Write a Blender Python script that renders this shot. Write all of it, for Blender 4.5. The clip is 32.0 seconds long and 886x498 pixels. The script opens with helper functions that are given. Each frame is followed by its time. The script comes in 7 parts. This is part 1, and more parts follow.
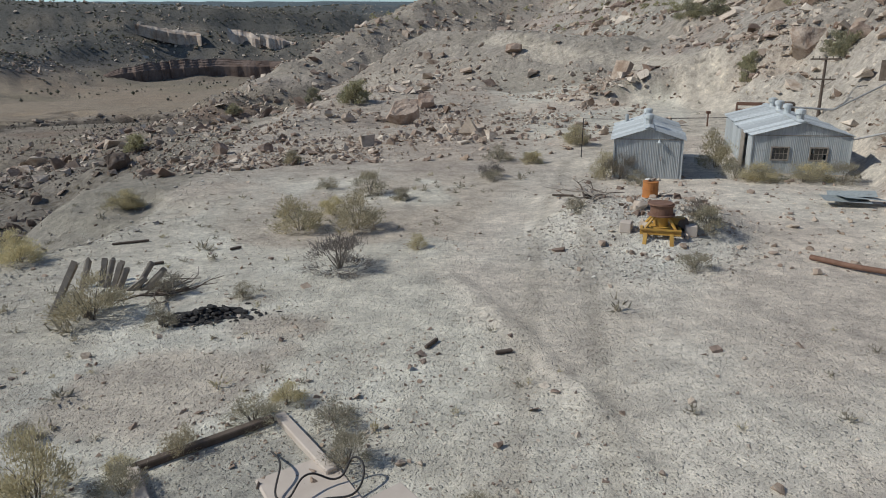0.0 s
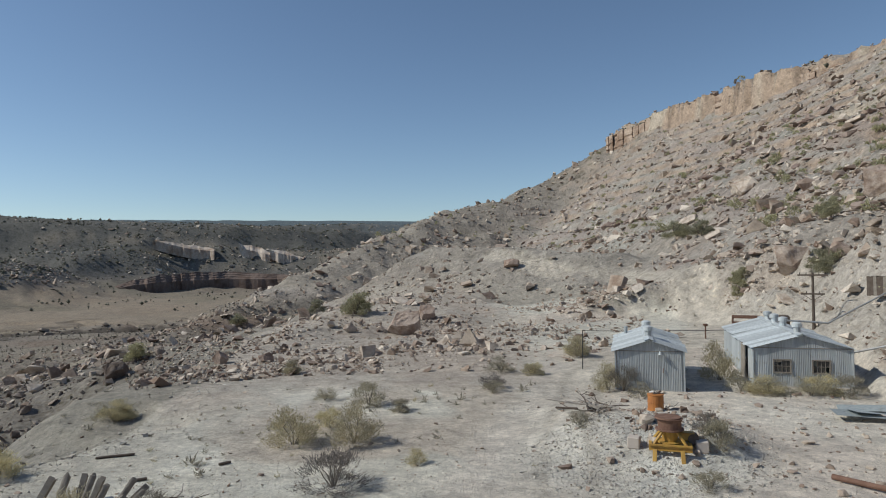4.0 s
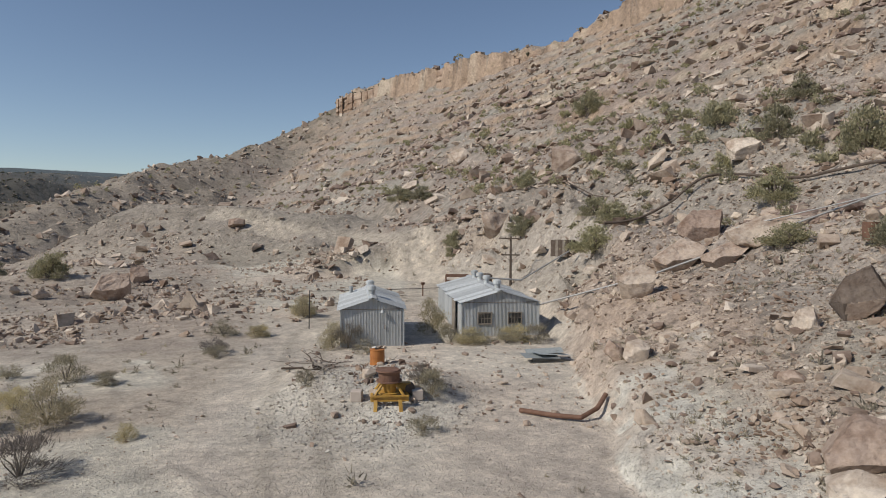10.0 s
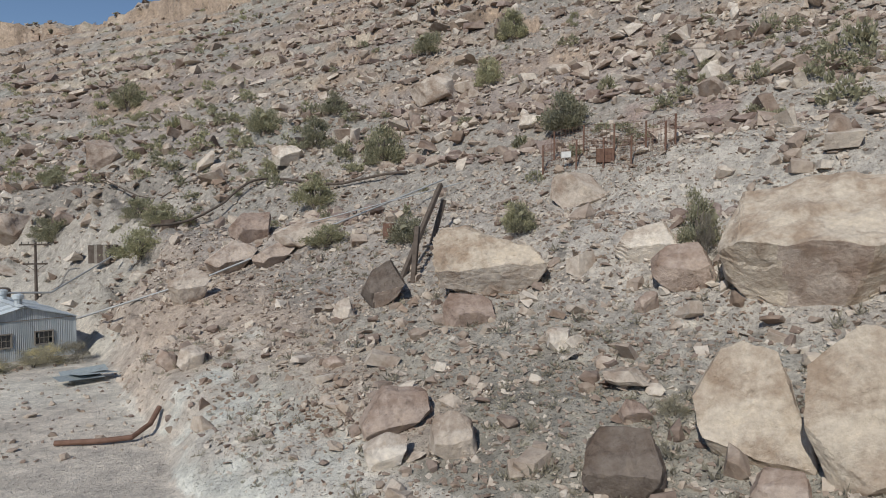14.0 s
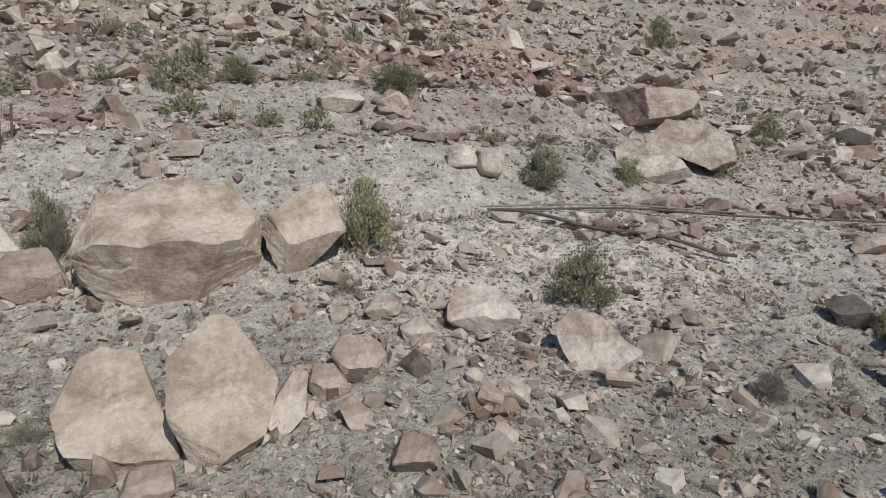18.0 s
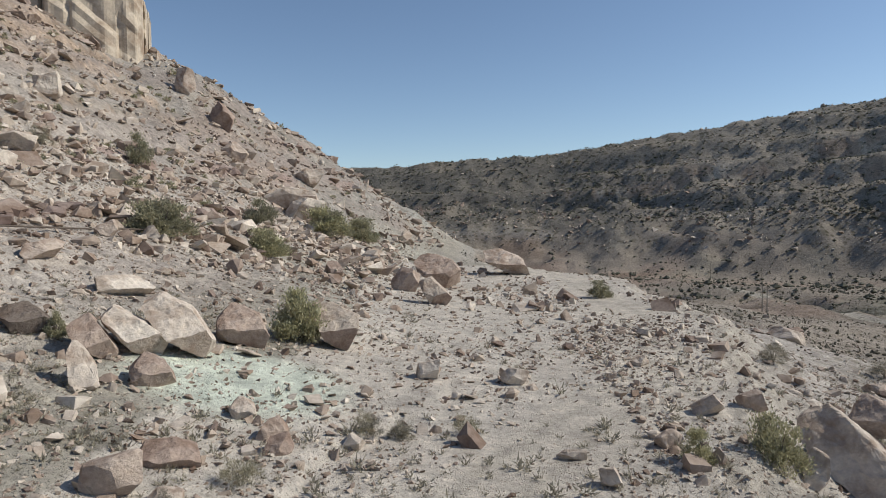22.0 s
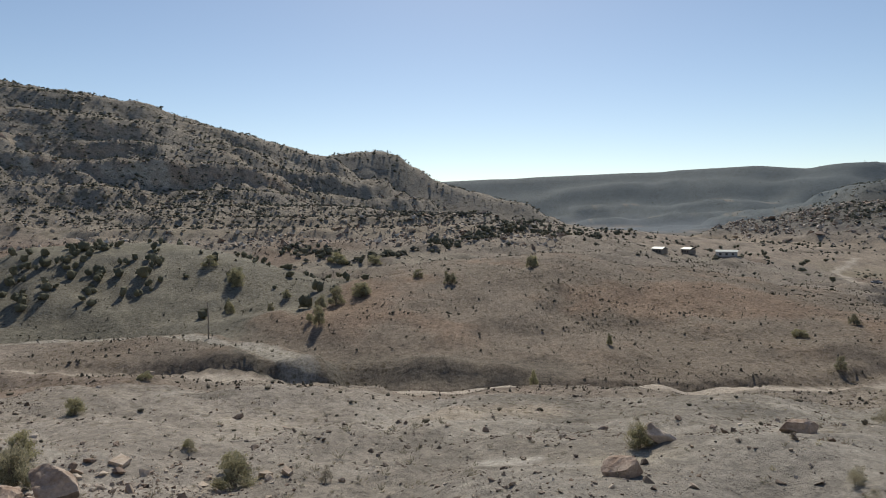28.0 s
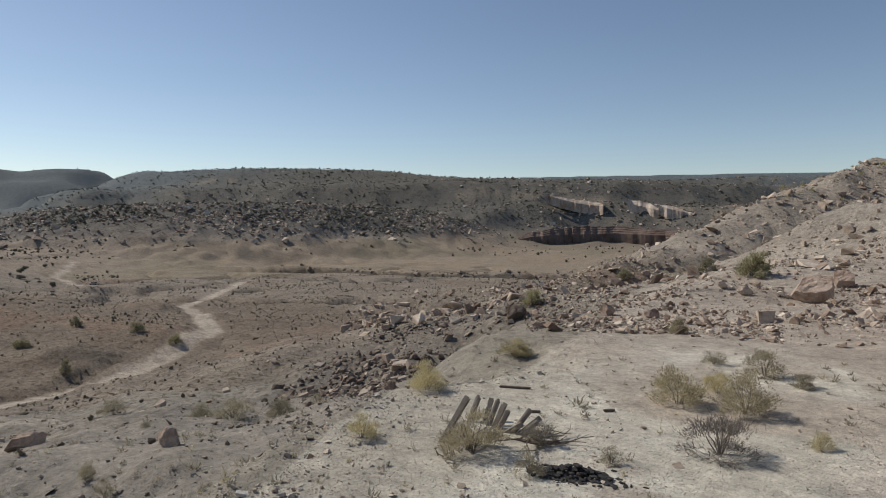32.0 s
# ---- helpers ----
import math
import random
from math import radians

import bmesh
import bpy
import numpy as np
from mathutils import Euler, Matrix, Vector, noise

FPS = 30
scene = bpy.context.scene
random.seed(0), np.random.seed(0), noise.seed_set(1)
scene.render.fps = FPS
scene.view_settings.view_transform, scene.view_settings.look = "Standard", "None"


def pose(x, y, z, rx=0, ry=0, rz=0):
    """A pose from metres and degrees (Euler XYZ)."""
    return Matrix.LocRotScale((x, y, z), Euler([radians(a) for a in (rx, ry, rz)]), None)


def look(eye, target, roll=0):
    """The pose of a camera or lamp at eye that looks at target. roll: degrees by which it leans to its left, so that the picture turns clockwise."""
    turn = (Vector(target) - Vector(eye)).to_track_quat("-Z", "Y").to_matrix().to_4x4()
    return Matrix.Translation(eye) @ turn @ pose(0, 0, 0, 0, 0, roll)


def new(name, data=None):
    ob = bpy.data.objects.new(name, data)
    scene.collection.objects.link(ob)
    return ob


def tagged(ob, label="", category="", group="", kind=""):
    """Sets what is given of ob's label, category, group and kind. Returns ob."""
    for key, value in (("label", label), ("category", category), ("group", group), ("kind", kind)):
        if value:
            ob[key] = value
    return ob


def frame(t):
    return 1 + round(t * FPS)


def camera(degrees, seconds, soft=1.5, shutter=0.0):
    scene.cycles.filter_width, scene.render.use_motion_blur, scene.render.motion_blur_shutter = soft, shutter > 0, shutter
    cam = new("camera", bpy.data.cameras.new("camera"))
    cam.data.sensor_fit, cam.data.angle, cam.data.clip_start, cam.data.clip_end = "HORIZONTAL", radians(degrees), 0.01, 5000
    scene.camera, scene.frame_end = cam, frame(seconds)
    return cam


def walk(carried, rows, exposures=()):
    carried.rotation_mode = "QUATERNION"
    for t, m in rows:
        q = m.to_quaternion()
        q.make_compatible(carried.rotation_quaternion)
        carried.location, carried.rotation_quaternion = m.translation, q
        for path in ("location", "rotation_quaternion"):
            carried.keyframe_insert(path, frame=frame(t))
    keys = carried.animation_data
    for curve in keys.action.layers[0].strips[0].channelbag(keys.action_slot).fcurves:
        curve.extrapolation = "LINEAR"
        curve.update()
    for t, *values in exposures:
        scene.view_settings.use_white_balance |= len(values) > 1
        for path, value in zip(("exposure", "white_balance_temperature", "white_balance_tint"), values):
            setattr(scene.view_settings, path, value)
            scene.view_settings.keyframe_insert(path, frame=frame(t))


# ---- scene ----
# Camera: hovers in one spot and turns
cam = camera(68.65, 32.0, 1.0)
EYE = 6.5
PATH = [
    (0.0, 0.00, -17.46, 1.20),
    (0.5, -0.03, -19.95, 1.22),
    (1.0, -0.09, -23.39, 1.38),
    (1.5, -0.09, -23.10, 1.40),
    (2.0, -0.05, -18.72, 1.27),
    (2.5, -0.04, -13.99, 1.27),
    (3.0, 0.02, -8.87, 1.19),
    (3.5, 0.04, -4.12, 1.11),
    (4.0, 0.10, 0.99, 0.91),
    (4.5, 0.11, 5.77, 0.86),
    (6.5, 0.25, 1.93, -0.18),
    (7.0, 0.24, -2.11, -0.10),
    (7.5, 0.25, -2.66, -0.11),
    (8.0, -4.41, -2.77, -0.46),
    (8.5, -15.78, -2.67, -0.40),
    (9.0, -18.80, -2.62, -0.33),
    (9.5, -20.60, -2.61, -0.35),
    (10.0, -23.55, -2.57, -0.38),
    (10.5, -26.31, -2.56, -0.33),
    (11.0, -29.92, -2.53, -0.29),
    (11.5, -34.11, -2.48, -0.31),
    (12.0, -39.22, -2.42, -0.27),
    (12.5, -44.70, -2.38, -0.19),
    (13.0, -50.53, -2.31, -0.17),
    (13.5, -55.89, -2.27, -0.12),
    (14.0, -61.69, -2.19, -0.12),
    (14.5, -67.16, -2.16, -0.04),
    (16.5, -92.31, -2.14, 0.53),
    (17.0, -99.62, -2.20, 0.51),
    (17.5, -106.69, -2.23, 0.62),
    (18.0, -114.64, -2.30, 0.77),
    (18.5, -122.14, -2.38, 0.82),
    (19.0, -130.28, -2.40, 0.60),
    (19.5, -137.89, -2.47, 0.57),
    (20.0, -146.06, -2.46, 0.60),
    (20.5, -153.71, -2.51, 0.60),
    (21.0, -162.13, -2.56, 0.64),
    (21.5, -170.46, -2.62, 0.57),
    (22.0, -179.97, -2.66, 0.56),
    (22.5, -188.86, -2.70, 0.50),
    (23.0, -197.89, -2.71, 0.51),
    (23.5, -204.77, -2.74, 0.52),
    (24.0, -211.26, -2.77, 0.57),
    (24.5, -214.97, -2.79, 0.63),
    (25.0, -219.17, -2.80, 0.56),
    (25.5, -227.60, -2.84, 0.53),
    (26.0, -237.14, -2.90, 0.57),
    (26.5, -244.26, -2.90, 0.39),
    (28.5, -271.92, -2.90, 0.20),
    (29.0, -279.68, -2.94, -0.05),
    (29.5, -287.07, -2.89, 0.10),
    (30.0, -294.97, -2.85, 0.02),
    (30.5, -302.29, -2.80, 0.01),
    (31.0, -310.24, -2.77, 0.02),
    (31.5, -317.78, -2.70, 0.07),
    (32.0, -326.64, -2.66, 0.08),
]
EXPOSURES = [(0, 0.3, 6450, 7), (4.5, 0.3, 6420, 6), (6.6, 0.33, 6950, 11), (9.5, 0.26, 6950, 12), (12, 0.25, 6500, 8), (17, 0.24, 6300, 8),
             (19, 0.22, 6300, 8), (21, 0.4, 6450, 8), (24, 0.62, 6950, 9), (27, 0.56, 7100, 9), (30, 0.22, 6950, 9), (32, 0.32, 7050, 11)]
walk(cam, [(t, pose(0, 0, EYE, 90 + p, r, y)) for t, y, p, r in PATH], EXPOSURES)

# World and sun
SUN_BEARING, SUN_HEIGHT = 267.0, 41.0
world = bpy.data.worlds.new("World")
scene.world = world
world.use_nodes = True
sky = world.node_tree.nodes.new("ShaderNodeTexSky")
sky.sky_type, sky.sun_disc = "NISHITA", False
sky.sun_elevation, sky.sun_rotation = radians(SUN_HEIGHT), radians(SUN_BEARING)
sky.altitude, sky.air_density, sky.dust_density, sky.ozone_density = 1700, 1.0, 0.8, 1.7
back = world.node_tree.nodes["Background"]
back.inputs["Strength"].default_value = 0.08
world.node_tree.links.new(sky.outputs[0], back.inputs["Color"])
sun = new("sun", bpy.data.lights.new("sun", "SUN"))
sun.data.energy, sun.data.angle, sun.data.color = 2.75, radians(0.53), (1.0, 0.95, 0.87)
sb, se = radians(SUN_BEARING), radians(SUN_HEIGHT)
sun.matrix_world = look((math.sin(sb) * math.cos(se) * 100, math.cos(sb) * math.cos(se) * 100, math.sin(se) * 100), (0, 0, 0))

# ---- terrain: one relief made of landforms ----
def lattice(ix, iy, s):
    n = (ix * 374761393 + iy * 668265263 + s * 974634777) & 0xFFFFFFFF
    n = ((n ^ (n >> 13)) * 1274126177) & 0xFFFFFFFF
    n = ((n ^ (n >> 16)) * 2246822519) & 0xFFFFFFFF
    return ((n >> 8) & 0xFFFF) / 65535.0


def grain(x, y, s=0):
    """Smooth noise from -1 to 1 with a cell of 1."""
    ix, iy = np.floor(x).astype(np.int64), np.floor(y).astype(np.int64)
    u, v = x - ix, y - iy
    u, v = u * u * (3 - 2 * u), v * v * (3 - 2 * v)
    a = lattice(ix, iy, s) * (1 - u) + lattice(ix + 1, iy, s) * u
    b = lattice(ix, iy + 1, s) * (1 - u) + lattice(ix + 1, iy + 1, s) * u
    return (a * (1 - v) + b * v) * 2 - 1


def fractal(x, y, size, octaves=4, s=0, gain=0.5):
    total, amp = 0, 1.0
    for k in range(octaves):
        total = total + amp * grain(x / size + 17.3 * k, y / size - 9.1 * k, s + k)
        size, amp = size * 0.47, amp * gain
    return total


def step(a, b, v):
    w = np.clip((v - a) / (b - a), 0, 1)
    return w * w * (3 - 2 * w)


def line(points):
    """Plan points from (bearing, distance, height), bearings clockwise from the y axis."""
    return [(math.sin(radians(b)) * d, math.cos(radians(b)) * d, z) for b, d, z in points]


def along(x, y, pts):
    """Distance to a polyline, its height near there, and the side (positive: right of the way it runs)."""
    best = np.full(np.shape(x), 1e9)
    height, weight, side = np.zeros(np.shape(x)), np.zeros(np.shape(x)), np.zeros(np.shape(x))
    for (x0, y0, z0), (x1, y1, z1) in zip(pts, pts[1:]):
        dx, dy = x1 - x0, y1 - y0
        k = np.clip(((x - x0) * dx + (y - y0) * dy) / (dx * dx + dy * dy), 0, 1)
        ex, ey = x - x0 - k * dx, y - y0 - k * dy
        d = np.hypot(ex, ey)
        near = d < best
        best = np.where(near, d, best)
        w = 1 / (d + 1.0) ** 6
        height, weight = height + w * (z0 + k * (z1 - z0)), weight + w
        side = np.where(near, np.sign(ex * dy - ey * dx), side)
    return best, height / weight, side


def east_of(x, y, pts):
    """Whether a place lies east of a line that runs from north to south."""
    return x > np.interp(y, [p[1] for p in pts[::-1]], [p[0] for p in pts[::-1]])


def over(a, b, k):
    """The higher of two reliefs, with a rounded joint of about k metres."""
    h = np.clip(0.5 + 0.5 * (a - b) / k, 0, 1)
    return b + (a - b) * h + k * h * (1 - h)


def under(a, b, k):
    return -over(-a, -b, k)


RIM = [(88, 330, 65), (94, 291, 65), (106, 237, 62), (112, 190, 59), (112, 80, 57), (108, 16, 57), (90, -49, 50), (64, -100, 40), (59, -128, 36)]
NOSE = [(59, -128, 40.5), (45.4, -143, 33), (36, -151, 26.5), (25, -158, 19), (10, -166, 9), (-8, -172, -2)]
EDGE = [(-6, 112, 0), (-16, 85, 0), (-18, 58, 0), (-13.5, 38, 0), (-13, 25, 0), (-15, 19.5, 0), (-14, 15, 0), (-12, 10, 0), (-8, 2.5, 0),
        (-7, -6.5, 0), (-7, -16, 0), (-11, -24, 0), (-16, -40, 0), (-18, -69, 0), (-8, -90, 0)]
CUT = [(18, 78, 0), (25, 60, 0), (25, 46, 0), (23, 37, 0), (19, 28.5, 0), (14.3, 19.5, 0), (10, 12, 0), (7.5, 6, 0), (6, 0, 0), (5, -8, 0), (4, -17, 0),
       (-3, -27, 0), (-8, -45, 0), (-10, -70, 0)]
SPUR = [(88, 330, 66), (60, 335, 50), (28, 319, 36), (0, 290, 27), (-14, 265, 19), (-40, 206, 4.5), (-53, 172, -5), (-57, 124, -9), (-64, 98, -14)]
DUMP = [(2, 128, 9), (12, 118, 8.7), (24, 104, 7)]
RIDGE = line([(163, 540, 28), (171, 500, 44), (190, 480, 52), (213, 475, 75.5), (230, 470, 89), (239, 470, 82), (253.5, 500, 53)])
KNOLL = line([(250, 640, 58), (252.7, 650, 62), (255.4, 650, 69), (258.6, 650, 73), (260.4, 650, 69), (262, 650, 56), (264.4, 640, 39), (267, 630, 32), (271, 620, 20)])
BENCH = line([(248, 370, 14), (262, 350, 10), (272, 400, 3), (290, 480, -12)])
GREEN = line([(224, 185, -10), (227, 178, -7), (232, 178, -0.3), (240.6, 172, 0.5), (243.6, 165, -1), (248.6, 152, -4.7), (253.5, 142, -7.9), (258, 150, -12.4)])
BROWN = line([(255, 92, -11.5), (259, 106, -9), (264, 130, -5), (268.6, 145, -3), (274.5, 150, -1.7), (280.5, 148, -4.7), (290, 130, -8.6), (297, 115, -9.8)])
MESA = line([(297, 1700, 60), (303, 1500, 104), (310, 1300, 97), (322, 1150, 86), (330, 1100, 78), (345, 1150, 73), (357, 1400, 84), (375, 1500, 90)])
FRONT = line([(290, 650, 2), (296, 640, 15), (302, 620, 19), (309, 610, 21), (316, 640, 20), (326, 760, 12)])
FAR = line([(240, 2500, 140), (262, 2600, 140), (270, 2650, 156), (283, 2650, 172), (290, 2600, 181), (294, 2600, 164), (296.5, 2560, 176), (298.3, 2540, 176), (300.2, 2500, 122), (304, 2500, 172), (330, 3000, 190), (360, 2600, 160), (400, 2600, 160)])
SCARP = line([(337, 960, 33), (342, 935, 32), (346, 925, 28), (350, 900, 28), (355, 880, 24)])
TRACK = [(1, 4, 0), (2.5, 13, 0), (4, 22, 0), (7.5, 36, 0), (13, 45, 0), (20, 50, 0), (24.8, 60, 0), (26, 68, 0), (25.6, 76, 0), (24.5, 92, 0), (18, 98, 0), (8, 112, 0)]
TRAIL = [(0.5, -10, 0), (-1.5, -16, 0), (-5.3, -21.5, 0), (-9, -25, 0), (-12, -38, 0), (-13.5, -67, 0), (-8, -95, 0)]
SIDEROAD = line([(200, 250, 0), (203, 225, 0), (210, 162, 0), (219, 121, 0), (232.8, 117, 0), (243, 108, 0), (248.3, 94, 0), (252, 80, 0)])
LIP = line([(219, 84, -7.9), (228, 80, -8.6), (236, 66, -8.1), (243.5, 64, -8.8), (251, 63, -9.4), (258, 62, -9.9)])
BANK = line([(246, 84, -12.2), (250.5, 82, -11.6), (256, 84, -10.9), (262, 80, -10.9), (268.5, 78, -11.4), (273, 80, -13)])
WASH = line([(236, 92, 0), (241, 84, 0), (246, 79, 0), (252, 76.5, 0), (258, 76.5, 0), (264, 74.5, 0), (270, 73.5, 0), (274, 72, 0)])
LEDGE = line([(312, 400, 0), (318.2, 385, 0), (326.6, 330, 0), (333.6, 320, 0), (340, 300, 0)])
BERM = [(-0.1, 18.6, 0), (1.2, 15.0, 0), (2.2, 12.2, 0), (2.7, 10.2, 0), (3.0, 8.9, 0)]
ROAD = line([(217, 130, 0), (233, 92, 0), (244, 80, 0), (254, 71, 0), (262, 67, 0), (272, 69, 0), (287, 71, 0), (298, 80, 0), (307, 112, 0),
             (304.6, 164, 0), (309.6, 275, 0), (297, 308, 0), (295.6, 354, 0), (297, 447, 0)])


def relief(x, y):
    r = np.hypot(x, y)
    n1 = fractal(x, y, 60, 4, 1)
    n2 = fractal(x, y, 9, 4, 11)
    n3 = fractal(x, y, 1.6, 3, 21)
    rills = 1 - np.abs(fractal(x, y, 26, 3, 15))
    # valley floor
    z = -12.5 - 12.5 * step(80, 480, r) + 1.0 * n1 * step(60, 120, r)
    # dry channels cut into the valley floor
    z = z - 3.0 * step(0.17, 0.02, np.abs(fractal(x, y, 85, 4, 37))) * step(110, 150, r) * step(520, 400, r)
    # mounds and benches of the valley
    for pts, slope, top in ((GREEN, 0.3, 8), (BROWN, 0.2, 26), (BENCH, 0.16, 30)):
        d, h, _ = along(x, y, pts)
        q = h - slope * (np.hypot(d, top) - top) - 1.6 * (1 - np.abs(fractal(x, y, 15, 3, 16)) - 0.5) * step(3, 25, d) + 0.4 * n1 + 0.25 * n2
        if pts is BENCH:
            q = q + 0.9 * np.sin(q * 1.25 + n1) * step(-6, 0, q)
        z = over(z, q, 1.5)
    # the ridge across the valley, with ledges and gullies
    for pts, slope in ((RIDGE, 0.55), (KNOLL, 0.66), (FRONT, 0.3)):
        d, h, _ = along(x, y, pts)
        q = h - slope * (np.hypot(d, 12) - 12) + (6 * n1 - 2.5 * rills + 1.2) * step(10, 90, d) + 1.2 * n2
        q = q + 1.5 * np.sin(q / 2.4 + 0.8 * n1) * step(0, 20, q) * step(0, 20, d)
        if pts is not FRONT:
            # three broken rims that run round below the crest
            e = d + 7 * n1 + 2 * n2
            for rim, drop in ((24, 6), (58, 9), (92, 7)):
                q = q + drop * (0.55 + 0.45 * step(-0.5, 0.5, fractal(x, y, 90, 2, 33 + rim))) * (step(rim + 9, rim, e) - step(rim + 34, rim - 6, e)) * step(2, 14, q)
        z = over(z, q, 8)
    # mesas far away
    d, h, _ = along(x, y, MESA)
    big = fractal(x, y, 260, 4, 5)
    q = h - 0.3 * np.maximum(0, d - 30) + 30 * big * step(60, 200, d)
    z = over(z, q + 5 * np.sin(q / 6.5 + big) + 5 * n1 * step(40, 120, d), 14)
    d, h, _ = along(x, y, SCARP)
    z = over(z, h - 0.75 * np.maximum(0, d - 12) + 8 * big, 6)
    d, h, _ = along(x, y, FAR)
    z = over(z, h - 0.28 * np.maximum(0, d - 60) + 26 * big * step(100, 400, d) + 8 * np.sin(d / 38 + 2 * big) * step(60, 160, d), 20)
    d, h, _ = along(x, y, BANK)
    z = over(z, h - 0.6 * np.maximum(d - 1.0, 0) + 0.5 * n2, 1.2)
    # the low scarp that bounds the far flat
    d, _, side = along(x, y, LEDGE)
    z = z - 2.6 * side * step(60, 0, d) * step(0, 3, d) * (0.75 + 0.5 * n1) * (r > 250)
    # ditches and cut banks beside the valley road
    d, _, _ = along(x, y, ROAD)
    z = z - 1.3 * step(2.0, 0.4, np.abs(d - 4.4)) * step(105, 85, r) * (0.5 + 0.7 * step(-0.4, 0.4, n1)) - 0.35 * step(3, 2, d) * (r < 320)
    d, _, side = along(x, y, SIDEROAD)
    z = z - 1.6 * step(2.5, 5.5, d) * step(16, 7, d) * (side < 0) + 1.0 * step(2.5, 4.5, d) * step(14, 6, d) * (side > 0)
    # slope from the pad down to the wash
    d, _, _ = along(x, y, EDGE)
    out = np.maximum(np.where(east_of(x, y, EDGE), -d, d), np.maximum(y - 150, -y - 95)) + (1.2 + 3 * step(18, 34, y)) * n2 - 0.4 + (0.5 + 0.5 * step(10, -4, y)) * n3
    away = np.maximum(out, 0)
    pad = np.where(out > 0, -1.4 * (1 - np.exp(-away / (2.6 + 8 * step(16, 36, y)))) - 0.185 * away + (0.6 * n2 - 0.9 * (rills - 0.6) - 0.8 * (0.5 - np.abs(fractal(x, y, 11, 3, 17)))) * step(1, 9, out), 0) + 0.02 * n2
    hummock = step(36, 60, y) * step(-24, -12, x) * step(11, 4, x)
    pad = pad + hummock * (0.9 * fractal(x, y, 17, 3, 18) + 0.45 * n2 + 0.3)
    bearing = np.degrees(np.arctan2(x, y)) % 360
    brink = np.interp(bearing, [200, 219, 228, 236, 251, 262, 272, 290, 300, 315], [150, 88, 84, 70, 68, 68, 70, 74, 100, 200])
    pad = pad - 0.9 * np.maximum(r - brink, 0)
    d, h, _ = along(x, y, LIP)
    pad = np.where(d < 40, over(pad, h - 0.6 * np.maximum(d - 1, 0) + 0.15 * n2, 0.6), pad)
    z = over(z, pad, 1.0)
    d, _, _ = along(x, y, WASH)
    z = z - 1.1 * step(6.5, 0.5, d + 0.9 * n2) * step(243, 250, bearing)
    # the gully beside the pad
    g = np.hypot((x + 33) / 16, (y - 42) / 16)
    z = z - 2.5 * step(1.3, 0.2, g) * (1 + 0.4 * n2)
    # the spur and the dump
    d, h, _ = along(x, y, SPUR)
    z = over(z, h - 0.45 * (np.hypot(d, 6) - 6) + 1.5 * n2 + 2 * n1 * step(10, 40, d), 4)
    # the hill with its rim of rock
    deep, h, _ = along(x, y, RIM)
    reach = 100 - 18 * step(190, 330, y) - 5 * step(60, 15, y) - 35 * step(0, -110, y)
    inside = east_of(x + 3.0 * n1 + 1.9 * n2, y, RIM) & (y > -128) & (y < 330)
    d = np.maximum(np.where(inside, -deep, deep) + 3 * n1 + 1.2 * n2, 0)
    u = d / reach
    slope = h * np.maximum(1 - u, 0) ** 1.3 - 0.35 * np.maximum(d - reach, 0) + (1.0 * n1 + 0.4 * n2) * step(1.05, 0.85, u)
    slope = slope + 0.55 * np.sin(slope * 1.55 + 2.5 * n1) * step(2, 8, slope) * (0.6 + 0.8 * np.clip(n2 + 0.3, 0, 1))
    hill = np.where(inside, h + (5 - 2 * step(-30, -90, y)) * (0.45 + 0.65 * step(-0.6, 0.3, n1 + 0.5 * n2)) + 0.14 * np.minimum(deep, 80) + 0.8 * n2, slope)
    z = over(z, hill, 1.0)
    d, h, _ = along(x, y, NOSE)
    z = over(z, h - 0.55 * (np.hypot(d, 4) - 4) + 0.6 * n2 + 1.0 * n1, 3)
    # levelled yard with a cut bank under the hill
    d, _, _ = along(x, y, CUT)
    east = np.maximum(np.where(east_of(x, y, CUT), d, -d) + 0.7 * n2 + 0.25 * n3, 0)
    gouge = np.abs(fractal(x, y, 2.4, 3, 23))
    yard = 0.1 + (0.95 + 0.4 * n2) * east + (0.35 * n3 + 0.55 * (gouge - 0.35)) * step(0.1, 1.6, east)
    yard = yard + 400 * step(28, 60, -x) + 2.5 * step(36, 60, y) * step(11, 4, x) + 400 * step(70, 100, y) + 400 * step(-70, -85, y)
    z = under(z, yard, 0.1)
    d, h, _ = along(x, y, DUMP)
    z = over(z, h - 0.5 * np.maximum(d - 4 - 1.5 * n1 - n2, 0) - 0.7 * (rills - 0.5) * step(6, 14, d) + 0.25 * n2, 2.0)
    # the track is worn into the slope
    d, _, _ = along(x, y, TRACK)
    z = z - 0.3 * step(3.0, 1.5, d) * step(64, 76, y)
    # low windrow of graded gravel
    d, _, _ = along(x, y, BERM)
    z = z + 0.09 * step(0.5, 0.05, d) * (0.6 + 0.6 * n3)
    # gravel heap under the old machine
    z = z + 0.75 * step(4.2, 1.4, np.hypot((x - 7.2) / 1.1, y - 22.8)) + 0.35 * step(2.5, 0.5, np.hypot(x - 5.6, y - 27))
    # fine relief, calmer on the yard
    rough = step(-1.5, 5, out) + step(0.6, 3, z)
    return z + (0.17 * n3 + 0.05 * fractal(x, y, 0.7, 2, 27) * (r < 60)) * (0.1 + 0.9 * np.clip(rough, 0, 1))


# ---- end of the relief ----
# ---- materials ----
def nodes_of(name):
    m = bpy.data.materials.new(name)
    m.use_nodes = True
    nt = m.node_tree
    return m, nt, nt.nodes["Principled BSDF"]


